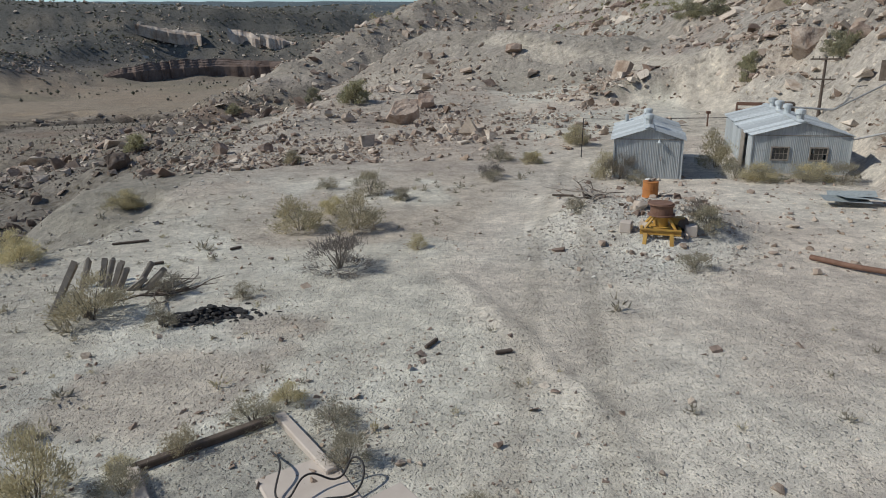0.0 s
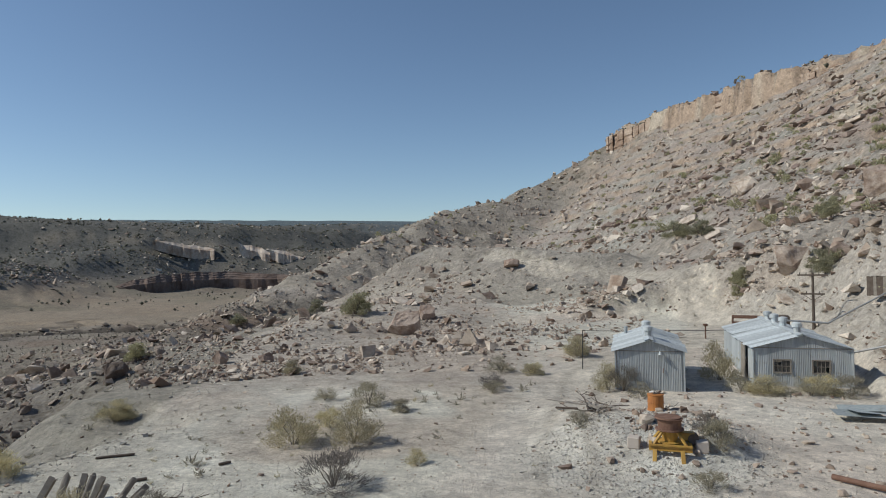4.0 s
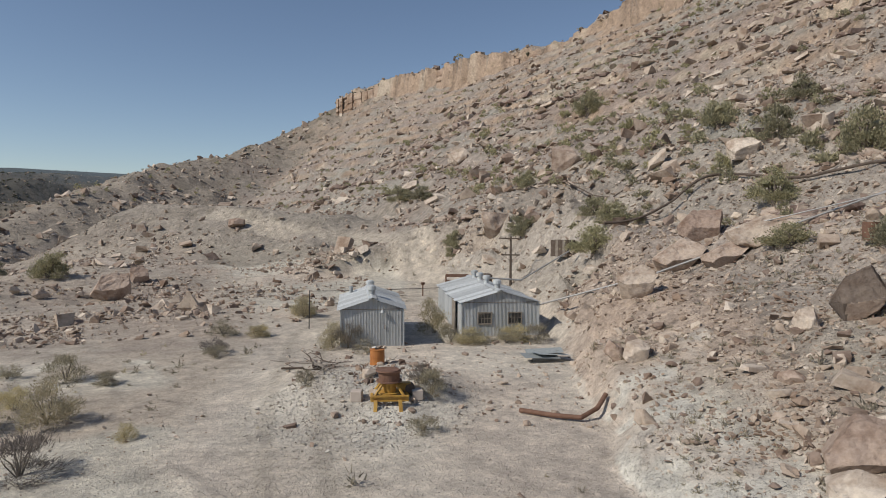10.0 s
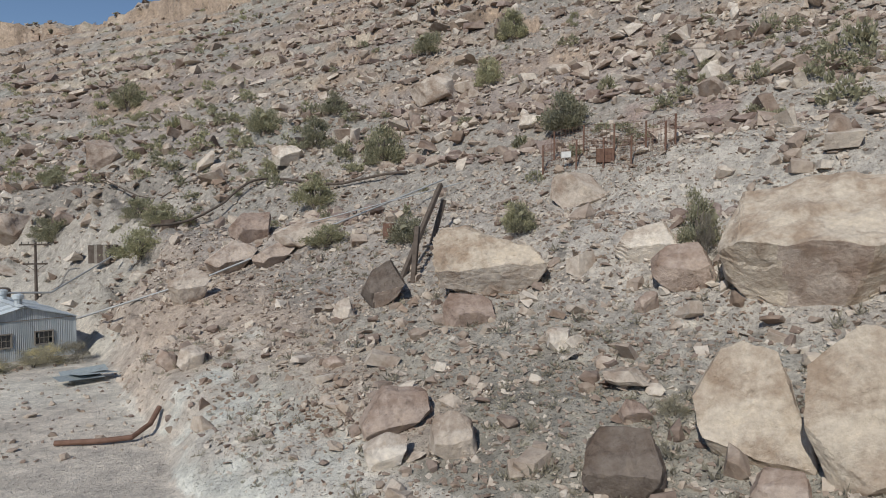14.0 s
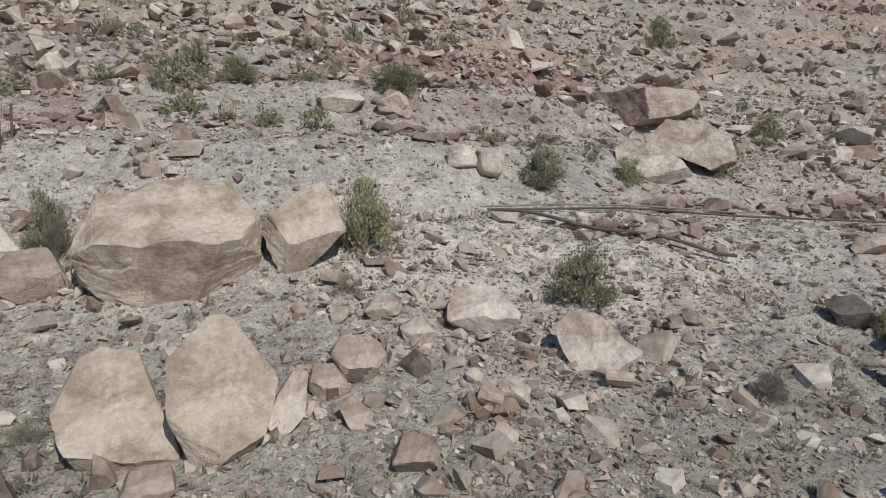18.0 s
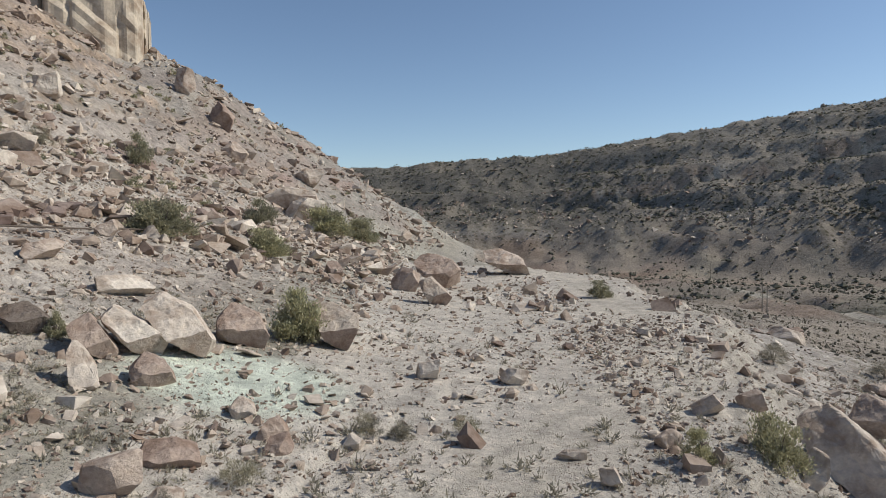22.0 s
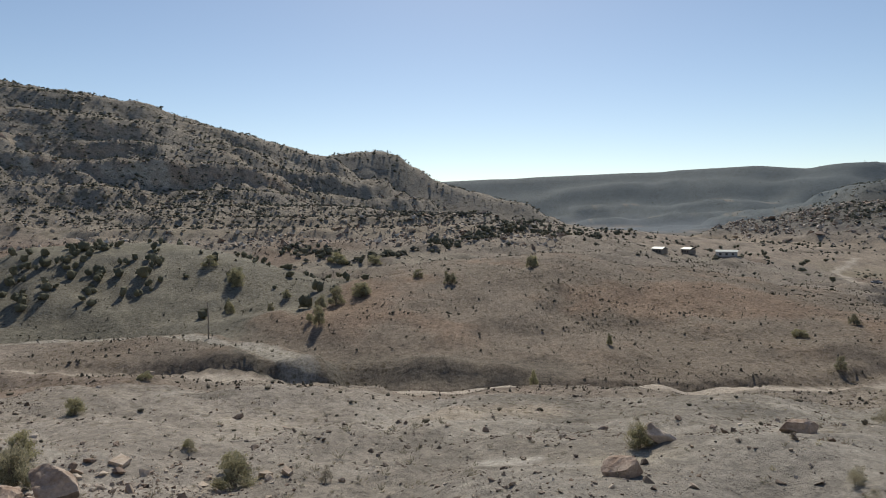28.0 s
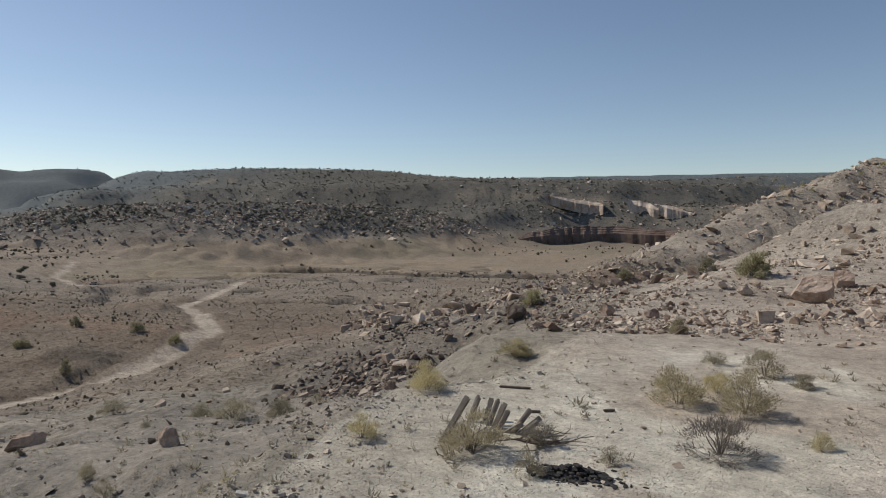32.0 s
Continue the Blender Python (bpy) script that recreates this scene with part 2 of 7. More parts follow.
def add(nt, kind, **values):
    n = nt.nodes.new(kind)
    for key, value in values.items():
        n.inputs[key].default_value = value
    return n


def ramp(nt, source, stops):
    n = nt.nodes.new("ShaderNodeValToRGB")
    e = n.color_ramp.elements
    while len(e) < len(stops):
        e.new(0.5)
    for k, (p, c) in enumerate(stops):
        e[k].position, e[k].color = p, (*c, 1)
    nt.links.new(source, n.inputs[0])
    return n


def mix(nt, a, b, fac, how="MIX"):
    n = nt.nodes.new("ShaderNodeMix")
    n.data_type, n.blend_type = "RGBA", how
    for sock, v in ((n.inputs[0], fac), (n.inputs[6], a), (n.inputs[7], b)):
        if isinstance(v, bpy.types.NodeSocket):
            nt.links.new(v, sock)
        else:
            sock.default_value = v if isinstance(v, (int, float)) else (*v, 1)
    return n.outputs[2]


def noise_at(nt, scale, detail=6.0, rough=0.6, space="Object"):
    n = add(nt, "ShaderNodeTexNoise", Scale=scale, Detail=detail, Roughness=rough)
    c = nt.nodes.new("ShaderNodeTexCoord")
    nt.links.new(c.outputs[space], n.inputs["Vector"])
    return n.outputs["Fac"]


def bump(nt, bsdf, fac, strength, distance):
    n = add(nt, "ShaderNodeBump", Strength=strength, Distance=distance)
    nt.links.new(fac, n.inputs["Height"])
    nt.links.new(n.outputs[0], bsdf.inputs["Normal"])


def plain(name, c1, c2, scale=3.0, rough=0.8, metal=0.0, relief_m=0.004, fine=40.0, vary=0.0):
    """A worn surface: two tones at two scales, fine relief, and each piece a little different."""
    m, nt, b = nodes_of(name)
    col = mix(nt, c1, c2, ramp(nt, noise_at(nt, scale), [(0.3, (0, 0, 0)), (0.7, (1, 1, 1))]).outputs[0])
    col = mix(nt, col, (0.5, 0.5, 0.5), noise_at(nt, fine, 4), "OVERLAY")
    if vary:
        o = nt.nodes.new("ShaderNodeObjectInfo")
        v = ramp(nt, o.outputs["Random"], [(0, (1 - vary,) * 3), (1, (1 + vary,) * 3)])
        col = mix(nt, col, v.outputs[0], 1.0, "MULTIPLY")
    nt.links.new(col, b.inputs["Base Color"])
    b.inputs["Roughness"].default_value, b.inputs["Metallic"].default_value = rough, metal
    bump(nt, b, noise_at(nt, fine, 5), 0.6, relief_m)
    return m


def earth():
    """The ground: its soil colour, painted haze and bank shade come from the plan, with gravel and stains on it."""
    m, nt, b = nodes_of("soil")
    soil = nt.nodes.new("ShaderNodeAttribute")
    soil.attribute_name = "soil"
    col = soil.outputs["Color"]
    for scale, lo, hi, amount in ((0.12, 0.78, 1.2, 0.8), (1.1, 0.7, 1.3, 0.95), (5.0, 0.76, 1.24, 0.95), (60.0, 0.7, 1.3, 0.8)):
        v = ramp(nt, noise_at(nt, scale, 7, 0.65), [(0.3, (lo,) * 3), (0.7, (hi, hi, hi * 0.98))])
        col = mix(nt, col, v.outputs[0], amount, "MULTIPLY")
    c = nt.nodes.new("ShaderNodeTexCoord")
    heights = []
    for scale, edge, lo, hi, amount in ((7.0, 0.3, 0.7, 1.3, 0.45), (19.0, 0.4, 0.65, 1.35, 0.7), (1.6, 0.4, 0.55, 1.3, 0.9)):
        vor = add(nt, "ShaderNodeTexVoronoi", Scale=scale, Randomness=1.0)
        nt.links.new(c.outputs["Object"], vor.inputs["Vector"])
        pebble = ramp(nt, vor.outputs["Distance"], [(edge * 0.6, (1, 1, 1)), (edge, (0, 0, 0))])
        grey = nt.nodes.new("ShaderNodeRGBToBW")
        nt.links.new(vor.outputs["Color"], grey.inputs[0])
        tone = ramp(nt, grey.outputs[0], [(0.25, (lo,) * 3), (0.5, (1.0, 0.98, 0.95)), (0.78, (hi, hi * 0.99, hi * 0.96))])
        kept = ramp(nt, grey.outputs[0], [(0.4, (1, 1, 1)), (0.48, (0, 0, 0)), (0.56, (0, 0, 0)), (0.64, (1, 1, 1))])
        there = mix(nt, (0, 0, 0), pebble.outputs[0], kept.outputs[0])
        if scale < 2:
            there = mix(nt, (0, 0, 0), there, soil.outputs["Alpha"])
        col = mix(nt, col, mix(nt, col, tone.outputs[0], amount, "MULTIPLY"), there)
        heights.append(there)
    grows = nt.nodes.new("ShaderNodeAttribute")
    grows.attribute_name = "scrub"
    apart = nt.nodes.new("ShaderNodeSeparateColor")
    nt.links.new(grows.outputs["Color"], apart.inputs[0])
    for scale, edge, place, dark in ((2.1, 0.5, 0, (0.76, 0.74, 0.68)), (0.8, 0.3, 0, (0.58, 0.56, 0.48)), (0.36, 0.4, 1, (0.55, 0.55, 0.49)), (0.13, 0.34, 1, (0.66, 0.66, 0.62))):
        vor = add(nt, "ShaderNodeTexVoronoi", Scale=scale, Randomness=1.0)
        nt.links.new(c.outputs["Object"], vor.inputs["Vector"])
        tuft = ramp(nt, vor.outputs["Distance"], [(edge * 0.55, (1, 1, 1)), (edge, (0, 0, 0))])
        there = mix(nt, (0, 0, 0), tuft.outputs[0], apart.outputs[place])
        col = mix(nt, col, mix(nt, col, dark, 1.0, "MULTIPLY"), there)
    nt.links.new(col, b.inputs["Base Color"])
    b.inputs["Roughness"].default_value = 0.95
    b.inputs["Specular IOR Level"].default_value = 0.15
    h = mix(nt, mix(nt, noise_at(nt, 7.0, 8, 0.75), heights[0], 0.4), heights[1], 0.25)
    lumps = add(nt, "ShaderNodeBump", Distance=0.45)
    nt.links.new(noise_at(nt, 0.9, 4, 0.6), lumps.inputs["Height"])
    nt.links.new(soil.outputs["Alpha"], lumps.inputs["Strength"])
    bump(nt, b, h, 1.0, 0.1)
    nt.links.new(lumps.outputs[0], b.inputs["Normal"].links[0].from_node.inputs["Normal"])
    return m


def stone(name, c1, c2, c3, scale, island=False, bedded=False):
    """Sandstone: pale faces, brown varnish, bedding and pits."""
    m, nt, b = nodes_of(name)
    if island:
        rnd = nt.nodes.new("ShaderNodeNewGeometry").outputs["Random Per Island"]
    else:
        rnd = nt.nodes.new("ShaderNodeObjectInfo").outputs["Random"]
    base = ramp(nt, rnd, [(0.0, c1), (0.45, c2), (1.0, c3)]).outputs[0]
    stain = ramp(nt, noise_at(nt, scale, 6, 0.65), [(0.38, (0.55, 0.46, 0.4)), (0.55, (1, 1, 1)), (0.72, (1.18, 1.15, 1.08))])
    col = mix(nt, base, stain.outputs[0], 0.8, "MULTIPLY")
    fine = ramp(nt, noise_at(nt, scale * 9, 5, 0.7), [(0.3, (0.78, 0.76, 0.74)), (0.7, (1.18, 1.18, 1.16))])
    col = mix(nt, col, fine.outputs[0], 0.9, "MULTIPLY")
    rough = noise_at(nt, scale * 5, 8, 0.7)
    if bedded:
        wave = add(nt, "ShaderNodeTexWave", Scale=2.6, Distortion=9.0, Detail=5.0)
        wave.inputs["Detail Scale"].default_value = 0.6
        wave.bands_direction = "Z"
        c = nt.nodes.new("ShaderNodeTexCoord")
        nt.links.new(c.outputs["Object"], wave.inputs["Vector"])
        lines = ramp(nt, wave.outputs["Fac"], [(0.0, (0.66, 0.6, 0.53)), (0.25, (1, 1, 1))])
        col = mix(nt, col, lines.outputs[0], 0.35, "MULTIPLY")
    nt.links.new(col, b.inputs["Base Color"])
    b.inputs["Roughness"].default_value = 0.92
    b.inputs["Specular IOR Level"].default_value = 0.2
    bump(nt, b, rough, 0.8, 0.12)
    return m


def leaf(name, c1, c2, scale=2.0):
    """Leaves and twigs: each a little different, some light coming through them."""
    m, nt, b = nodes_of(name)
    rnd = nt.nodes.new("ShaderNodeNewGeometry").outputs["Random Per Island"]
    col = ramp(nt, rnd, [(0, c1), (1, c2)]).outputs[0]
    o = nt.nodes.new("ShaderNodeObjectInfo")
    v = ramp(nt, o.outputs["Random"], [(0, (0.8, 0.8, 0.85)), (1, (1.2, 1.2, 1.1))])
    col = mix(nt, col, v.outputs[0], 1.0, "MULTIPLY")
    nt.links.new(col, b.inputs["Base Color"])
    b.inputs["Roughness"].default_value = 0.85
    b.inputs["Specular IOR Level"].default_value = 0.15
    thin = nt.nodes.new("ShaderNodeBsdfTranslucent")
    nt.links.new(col, thin.inputs["Color"])
    both = add(nt, "ShaderNodeMixShader", Fac=0.4)
    nt.links.new(b.outputs[0], both.inputs[1])
    nt.links.new(thin.outputs[0], both.inputs[2])
    nt.links.new(both.outputs[0], nt.nodes["Material Output"].inputs["Surface"])
    return m


SOIL = earth()
STONE = stone("sandstone", (0.48, 0.41, 0.345), (0.58, 0.505, 0.435), (0.66, 0.595, 0.52), 0.7)
RUBBLE = stone("sandstone_rubble", (0.26, 0.2, 0.168), (0.45, 0.376, 0.312), (0.66, 0.592, 0.515), 0.5, True)
DARKRUBBLE = stone("dark_outcrop_rubble", (0.16, 0.132, 0.112), (0.25, 0.212, 0.18), (0.4, 0.345, 0.295), 0.6, True)
VARNISH = stone("dark_varnished_stone", (0.13, 0.105, 0.09), (0.18, 0.15, 0.13), (0.22, 0.18, 0.15), 0.9)
JUNIPER = leaf("juniper_leaf", (0.24, 0.235, 0.15), (0.48, 0.45, 0.31))
SAGE = leaf("sage_leaf", (0.25, 0.228, 0.175), (0.44, 0.405, 0.32))
STRAW = leaf("dry_straw", (0.42, 0.375, 0.24), (0.64, 0.57, 0.4))
TWIG = leaf("grey_twig", (0.17, 0.15, 0.13), (0.3, 0.27, 0.24))
BARK = plain("bark", (0.14, 0.11, 0.09), (0.22, 0.19, 0.16), 6, 0.95)
SCRUB = leaf("valley_scrub", (0.15, 0.14, 0.105), (0.27, 0.245, 0.185))
# paler than real leaves: distance haze is put into this colour
FARGREEN = leaf("far_scrub", (0.13, 0.132, 0.1), (0.24, 0.23, 0.175))


def iron(name, c1, c2, stain, vary):
    """Weathered corrugated iron: streaks running down each sheet, dull spangle and rust stains."""
    m, nt, b = nodes_of(name)
    c = nt.nodes.new("ShaderNodeTexCoord")
    long = nt.nodes.new("ShaderNodeMapping")
    long.inputs["Scale"].default_value = (5.0, 5.0, 0.5)
    nt.links.new(c.outputs["Object"], long.inputs["Vector"])
    streak = add(nt, "ShaderNodeTexNoise", Scale=1.4, Detail=6.0, Roughness=0.65)
    nt.links.new(long.outputs[0], streak.inputs["Vector"])
    col = mix(nt, c1, c2, ramp(nt, streak.outputs["Fac"], [(0.35, (0, 0, 0)), (0.65, (1, 1, 1))]).outputs[0])
    col = mix(nt, col, stain, ramp(nt, noise_at(nt, 2.3, 7, 0.7), [(0.56, (0, 0, 0)), (0.74, (0.75, 0.75, 0.75))]).outputs[0])
    o = nt.nodes.new("ShaderNodeObjectInfo")
    col = mix(nt, col, ramp(nt, o.outputs["Random"], [(0, (1 - vary,) * 3), (1, (1 + vary,) * 3)]).outputs[0], 1.0, "MULTIPLY")
    nt.links.new(col, b.inputs["Base Color"])
    b.inputs["Roughness"].default_value, b.inputs["Metallic"].default_value = 0.6, 0.3
    bump(nt, b, noise_at(nt, 9, 5), 0.5, 0.01)
    return m


IRON = iron("galvanised_iron", (0.36, 0.395, 0.41), (0.5, 0.52, 0.525), (0.27, 0.255, 0.235), 0.14)
ROOF = iron("roof_iron", (0.43, 0.47, 0.485), (0.6, 0.625, 0.625), (0.3, 0.28, 0.25), 0.2)
SCRAP = iron("old_sheet_iron", (0.3, 0.345, 0.35), (0.42, 0.45, 0.45), (0.2, 0.17, 0.14), 0.2)
RUST = plain("rusted_steel", (0.14, 0.075, 0.05), (0.24, 0.14, 0.1), 4, 0.85, 0.2, 0.004)
YELLOW = plain("yellow_paint", (0.5, 0.31, 0.06), (0.36, 0.2, 0.05), 3, 0.6, 0, 0.003)
ORANGE = plain("orange_paint", (0.5, 0.2, 0.05), (0.38, 0.15, 0.05), 3, 0.6, 0, 0.003)
TIMBER = plain("grey_timber", (0.2, 0.17, 0.14), (0.3, 0.27, 0.23), 5, 0.9, 0, 0.006)
DARKWOOD = plain("dark_timber", (0.08, 0.06, 0.045), (0.14, 0.11, 0.09), 5, 0.9, 0, 0.006)
CONCRETE = plain("concrete", (0.45, 0.385, 0.33), (0.55, 0.485, 0.425), 2, 0.9, 0, 0.004, 25)
COAL = plain("black_debris", (0.02, 0.02, 0.02), (0.05, 0.045, 0.045), 6, 0.8)
GALV = plain("grey_steel_pipe", (0.33, 0.33, 0.33), (0.45, 0.45, 0.44), 3, 0.5, 0.4, 0.002)


# ---- building helpers ----
def mesh_from(name, verts, faces, material, smooth=False):
    me = bpy.data.meshes.new(name)
    me.from_pydata([tuple(v) for v in verts], [], [tuple(f) for f in faces])
    me.materials.append(material)
    me.polygons.foreach_set("use_smooth", [bool(smooth)] * len(me.polygons))
    me.update()
    return me


def fast_mesh(name, verts, tris, material, smooth=False):
    """A mesh from arrays of vertices and of triangles or quads."""
    me = bpy.data.meshes.new(name)
    n, k = tris.shape
    me.vertices.add(len(verts))
    me.vertices.foreach_set("co", np.asarray(verts, np.float32).ravel())
    me.loops.add(n * k)
    me.loops.foreach_set("vertex_index", tris.astype(np.int32).ravel())
    me.polygons.add(n)
    me.polygons.foreach_set("loop_start", np.arange(n, dtype=np.int32) * k)
    me.polygons.foreach_set("loop_total", np.full(n, k, np.int32))
    me.polygons.foreach_set("use_smooth", np.full(n, bool(smooth)))
    me.materials.append(material)
    me.update(calc_edges=True)
    return me


def part(name, bm, material, parent, label=""):
    me = bpy.data.meshes.new(name)
    bm.to_mesh(me)
    bm.free()
    me.materials.append(material)
    ob = new(name, me)
    ob.parent = parent
    if label:
        ob["label"] = label
    return ob


def box(bm, sx, sy, sz, m=None, bevel=0.0):
    vs = bmesh.ops.create_cube(bm, size=1, matrix=(m or Matrix()) @ Matrix.Diagonal((sx, sy, sz, 1)))["verts"]
    if bevel:
        es = list({e for v in vs for e in v.link_edges})
        bmesh.ops.bevel(bm, geom=es, offset=bevel, segments=1, affect="EDGES")
    return bm


def tube(bm, a, b, r1, r2=None, seg=10):
    a, b = Vector(a), Vector(b)
    m = Matrix.Translation((a + b) / 2) @ (b - a).to_track_quat("Z", "Y").to_matrix().to_4x4()
    bmesh.ops.create_cone(bm, cap_ends=True, segments=seg, radius1=r1, radius2=r1 if r2 is None else r2, depth=(b - a).length, matrix=m)
    return bm


def pipe_line(bm, pts, r, seg=8):
    """One bent tube through the points."""
    pts = [Vector(p) for p in pts]
    rings = []
    for k, p in enumerate(pts):
        way = (pts[min(k + 1, len(pts) - 1)] - pts[max(k - 1, 0)]).normalized()
        side = way.cross(Vector((0, 0, 1)) if abs(way.z) < 0.9 else Vector((1, 0, 0))).normalized()
        up = side.cross(way)
        rings.append([bm.verts.new(p + (side * math.cos(6.28319 * q / seg) + up * math.sin(6.28319 * q / seg)) * r) for q in range(seg)])
    for a, b in zip(rings, rings[1:]):
        for q in range(seg):
            bm.faces.new((a[q], a[(q + 1) % seg], b[(q + 1) % seg], b[q]))
    bm.faces.new(rings[0][::-1])
    bm.faces.new(rings[-1])
    return bm


def ground_z(x, y):
    return float(relief(np.array([float(x)]), np.array([float(y)]))[0])


# ---- ground ----
def soil_haze_colour(x, y, z, slope):
    """Soil tones by place: grey shale, pink and green clays, pale gravel, dry grass; distance haze and bank shade
    painted in.
    """
    n1, n2 = fractal(x, y, 40, 4, 31), fractal(x, y, 6, 4, 41)
    grey = np.array((0.30, 0.275, 0.24))
    col = np.ones(x.shape + (3,)) * grey

    def blend(c, w):
        nonlocal col
        w = np.clip(w, 0, 1)[..., None]
        col = col * (1 - w) + np.array(c) * w

    r = np.hypot(x, y)
    hill = step(1.5, 6, z) * step(-60, 0, x) * (r < 420)
    blend((0.335, 0.302, 0.278), hill * 0.85)
    blend((0.29, 0.25, 0.23), hill * step(-0.1, 0.5, fractal(x, y, 12, 4, 69)) * step(35, 70, r) * 0.6)
    blend((0.345, 0.262, 0.225), hill * step(0.0, 0.6, fractal(x, y, 17, 4, 67)) * 0.6)
    blend((0.33, 0.325, 0.3), hill * step(0.15, 0.7, fractal(x, y, 23, 4, 68)) * 0.6)
    band = np.sin(z * 0.5 + n1 * 1.6)
    blend((0.32, 0.272, 0.252), hill * step(0.2, 0.9, band) * 0.7)
    d, _, _ = along(x, y, CUT)
    bank = east_of(x, y, CUT) * step(7.0, 4.5, d) * step(0.3, 1.0, z) * (y > 7) * (y < 34)
    blend((0.42, 0.345, 0.295), bank * 0.9)
    blend((0.46, 0.435, 0.39), bank * step(5.5, 2.0, d) * step(24, 19, y) * step(-0.9, 0.5, n2))
    blend((0.36, 0.25, 0.2), step(4, 1.5, np.hypot(x + 4, y + 36)) * 0.8)
    blend((0.36, 0.34, 0.30), step(0.35, 0.9, n1 + 0.4 * n2) * 0.6 * (r < 200))
    grade = east_of(x, y, EDGE)
    onpad = step(-1.6, -0.3, z + 0.5 * n2) * (z < 1.2) * (r < 90) * (x > -40)
    blend((0.56, 0.53, 0.475), onpad * 0.9)
    blend((0.5, 0.425, 0.37), onpad * step(0.0, 0.6, fractal(x, y, 14, 3, 51)) * 0.75)
    right = step(-0.8, 0.8, x - np.interp(y, [4, 9, 18, 26, 40], [4.4, 3.1, 0.1, 2.0, 5.5]) + 0.5 * n2)
    blend((0.545, 0.485, 0.435), onpad * right * (y > 3) * (y < 40) * 0.8)
    blend((0.62, 0.6, 0.55), onpad * (1 - 0.6 * right) * step(0.0, 0.5, fractal(x, y, 5, 4, 57)) * 0.75)
    blend((0.4, 0.33, 0.28), onpad * (1 - right) * step(0.25, 0.6, fractal(x, y, 6, 4, 75)) * 0.6)
    d, _, _ = along(x, y, EDGE)
    blend((0.4, 0.372, 0.33), onpad * step(7, 1.5, d + 2 * n2) * (y < 40) * 0.8)
    blend((0.57, 0.56, 0.53), step(4.5, 2.5, np.hypot((x - 6) / 1.1, y - 21)) * 0.7)
    blend((0.385, 0.33, 0.29), step(27, 42, y + 5 * n2) * step(9, 3, x) * (r < 130) * (z > -3) * 0.85)
    blend((0.37, 0.335, 0.3), step(44, 60, y) * step(14, 6, x) * (r < 130) * (z > -3) * step(-0.2, 0.5, n2) * 0.7)
    blend((0.37, 0.352, 0.318), step(2.2, 1.5, np.hypot(x + 3.2, (y - 8.5) * 1.1) + 0.3 * n2) * 0.8)
    d, _, _ = along(x, y, DUMP)
    blend((0.325, 0.295, 0.265), step(24, 10, d) * (z > 0.3) * 0.8)
    blend((0.42, 0.385, 0.345), step(4, 2, d + n2) * 0.7)
    blend((0.475, 0.428, 0.387), onpad * step(-2, -10, y) * 0.9)
    blend((0.45, 0.402, 0.366), hill * step(8, -10, y) * step(120, 60, r) * 0.7)
    blend((0.49, 0.445, 0.405), hill * step(44, 22, r) * 0.75)
    blend((0.6, 0.53, 0.487), hill * step(34, 18, r) * step(-4, -10, y) * 0.8)
    bank = step(1.2, 0.8, np.hypot((x - 25.5) / 9.0, (y - 50) / 15.0) + 0.15 * n2) * (z > 0.1)
    blend((0.44, 0.4, 0.362), bank * 0.8)
    blend((0.4, 0.335, 0.29), bank * step(0.1, 0.6, fractal(x, y, 5, 3, 92)) * 0.6)
    for way in (TRACK, TRAIL):
        d, _, _ = along(x, y, way)
        blend((0.5, 0.448, 0.392) if way is TRACK else (0.5, 0.45, 0.4), step(2.4, 1.4, d + 0.5 * n2) * (0.42 if way is TRACK else 0.9) * (1 + step(30, 45, y)))
        blend((0.36, 0.325, 0.285), step(0.35, 0.1, np.abs(d - 0.8)) * 0.5)
    blend((0.385, 0.348, 0.308), (1 - grade) * step(-4, -16, y) * step(75, 50, r) * step(-8, -3, z) * 0.85)
    blend((0.245, 0.226, 0.197), step(-16, -4, y) * (1 - grade) * step(75, 50, r) * step(-8, -3, z) * 0.85)
    down = (1 - grade) * (r < 120) * step(-2.0, -7.0, z + 1.0 * n2)
    blend((0.215, 0.192, 0.16), (1 - grade) * step(80, 50, r) * step(-16, -8, y) * step(18, 8, y) * step(-2, -5, z) * 0.9)
    blend((0.225, 0.207, 0.178), down * (0.9 - 0.6 * step(-16, -8, y) * step(18, 8, y)))
    blend((0.3, 0.268, 0.23), down * step(2, -14, y) * 0.9)
    blend((0.37, 0.34, 0.295), down * step(0.45, 0.7, fractal(x, y, 7, 4, 73)) * 0.6)
    blend((0.13, 0.118, 0.1), down * step(0.5, 0.75, fractal(x, y, 5, 4, 74)) * 0.5)
    blend((0.25, 0.22, 0.185), down * step(0.1, 0.7, fractal(x, y, 11, 4, 53)) * 0.6)
    blend((0.262, 0.243, 0.21), (1 - grade) * step(-0.1, -0.8, z + 0.3 * n2) * step(18, 28, y) * step(120, 90, y) * (x < 4) * 0.85)
    for px, py, size, tone in ((-26.6, 5.2, 2.4, (0.52, 0.46, 0.34)), (-29.2, 0.2, 1.4, (0.46, 0.43, 0.38)), (-26.9, 2.3, 1.2, (0.44, 0.41, 0.36)), (-52.0, 1.3, 4.0, (0.36, 0.31, 0.25)), (-47, -4.4, 4.0, (0.36, 0.31, 0.25)), (-42.9, -16.9, 4.0, (0.36, 0.32, 0.27))):
        blend(tone, down * step(size, size * 0.5, np.hypot(x - px, y - py) + 0.8 * n2) * 0.8)
    d, _, _ = along(x, y, SPUR)
    blend((0.32, 0.285, 0.25), step(60, 30, d) * (x < 30) * 0.9)
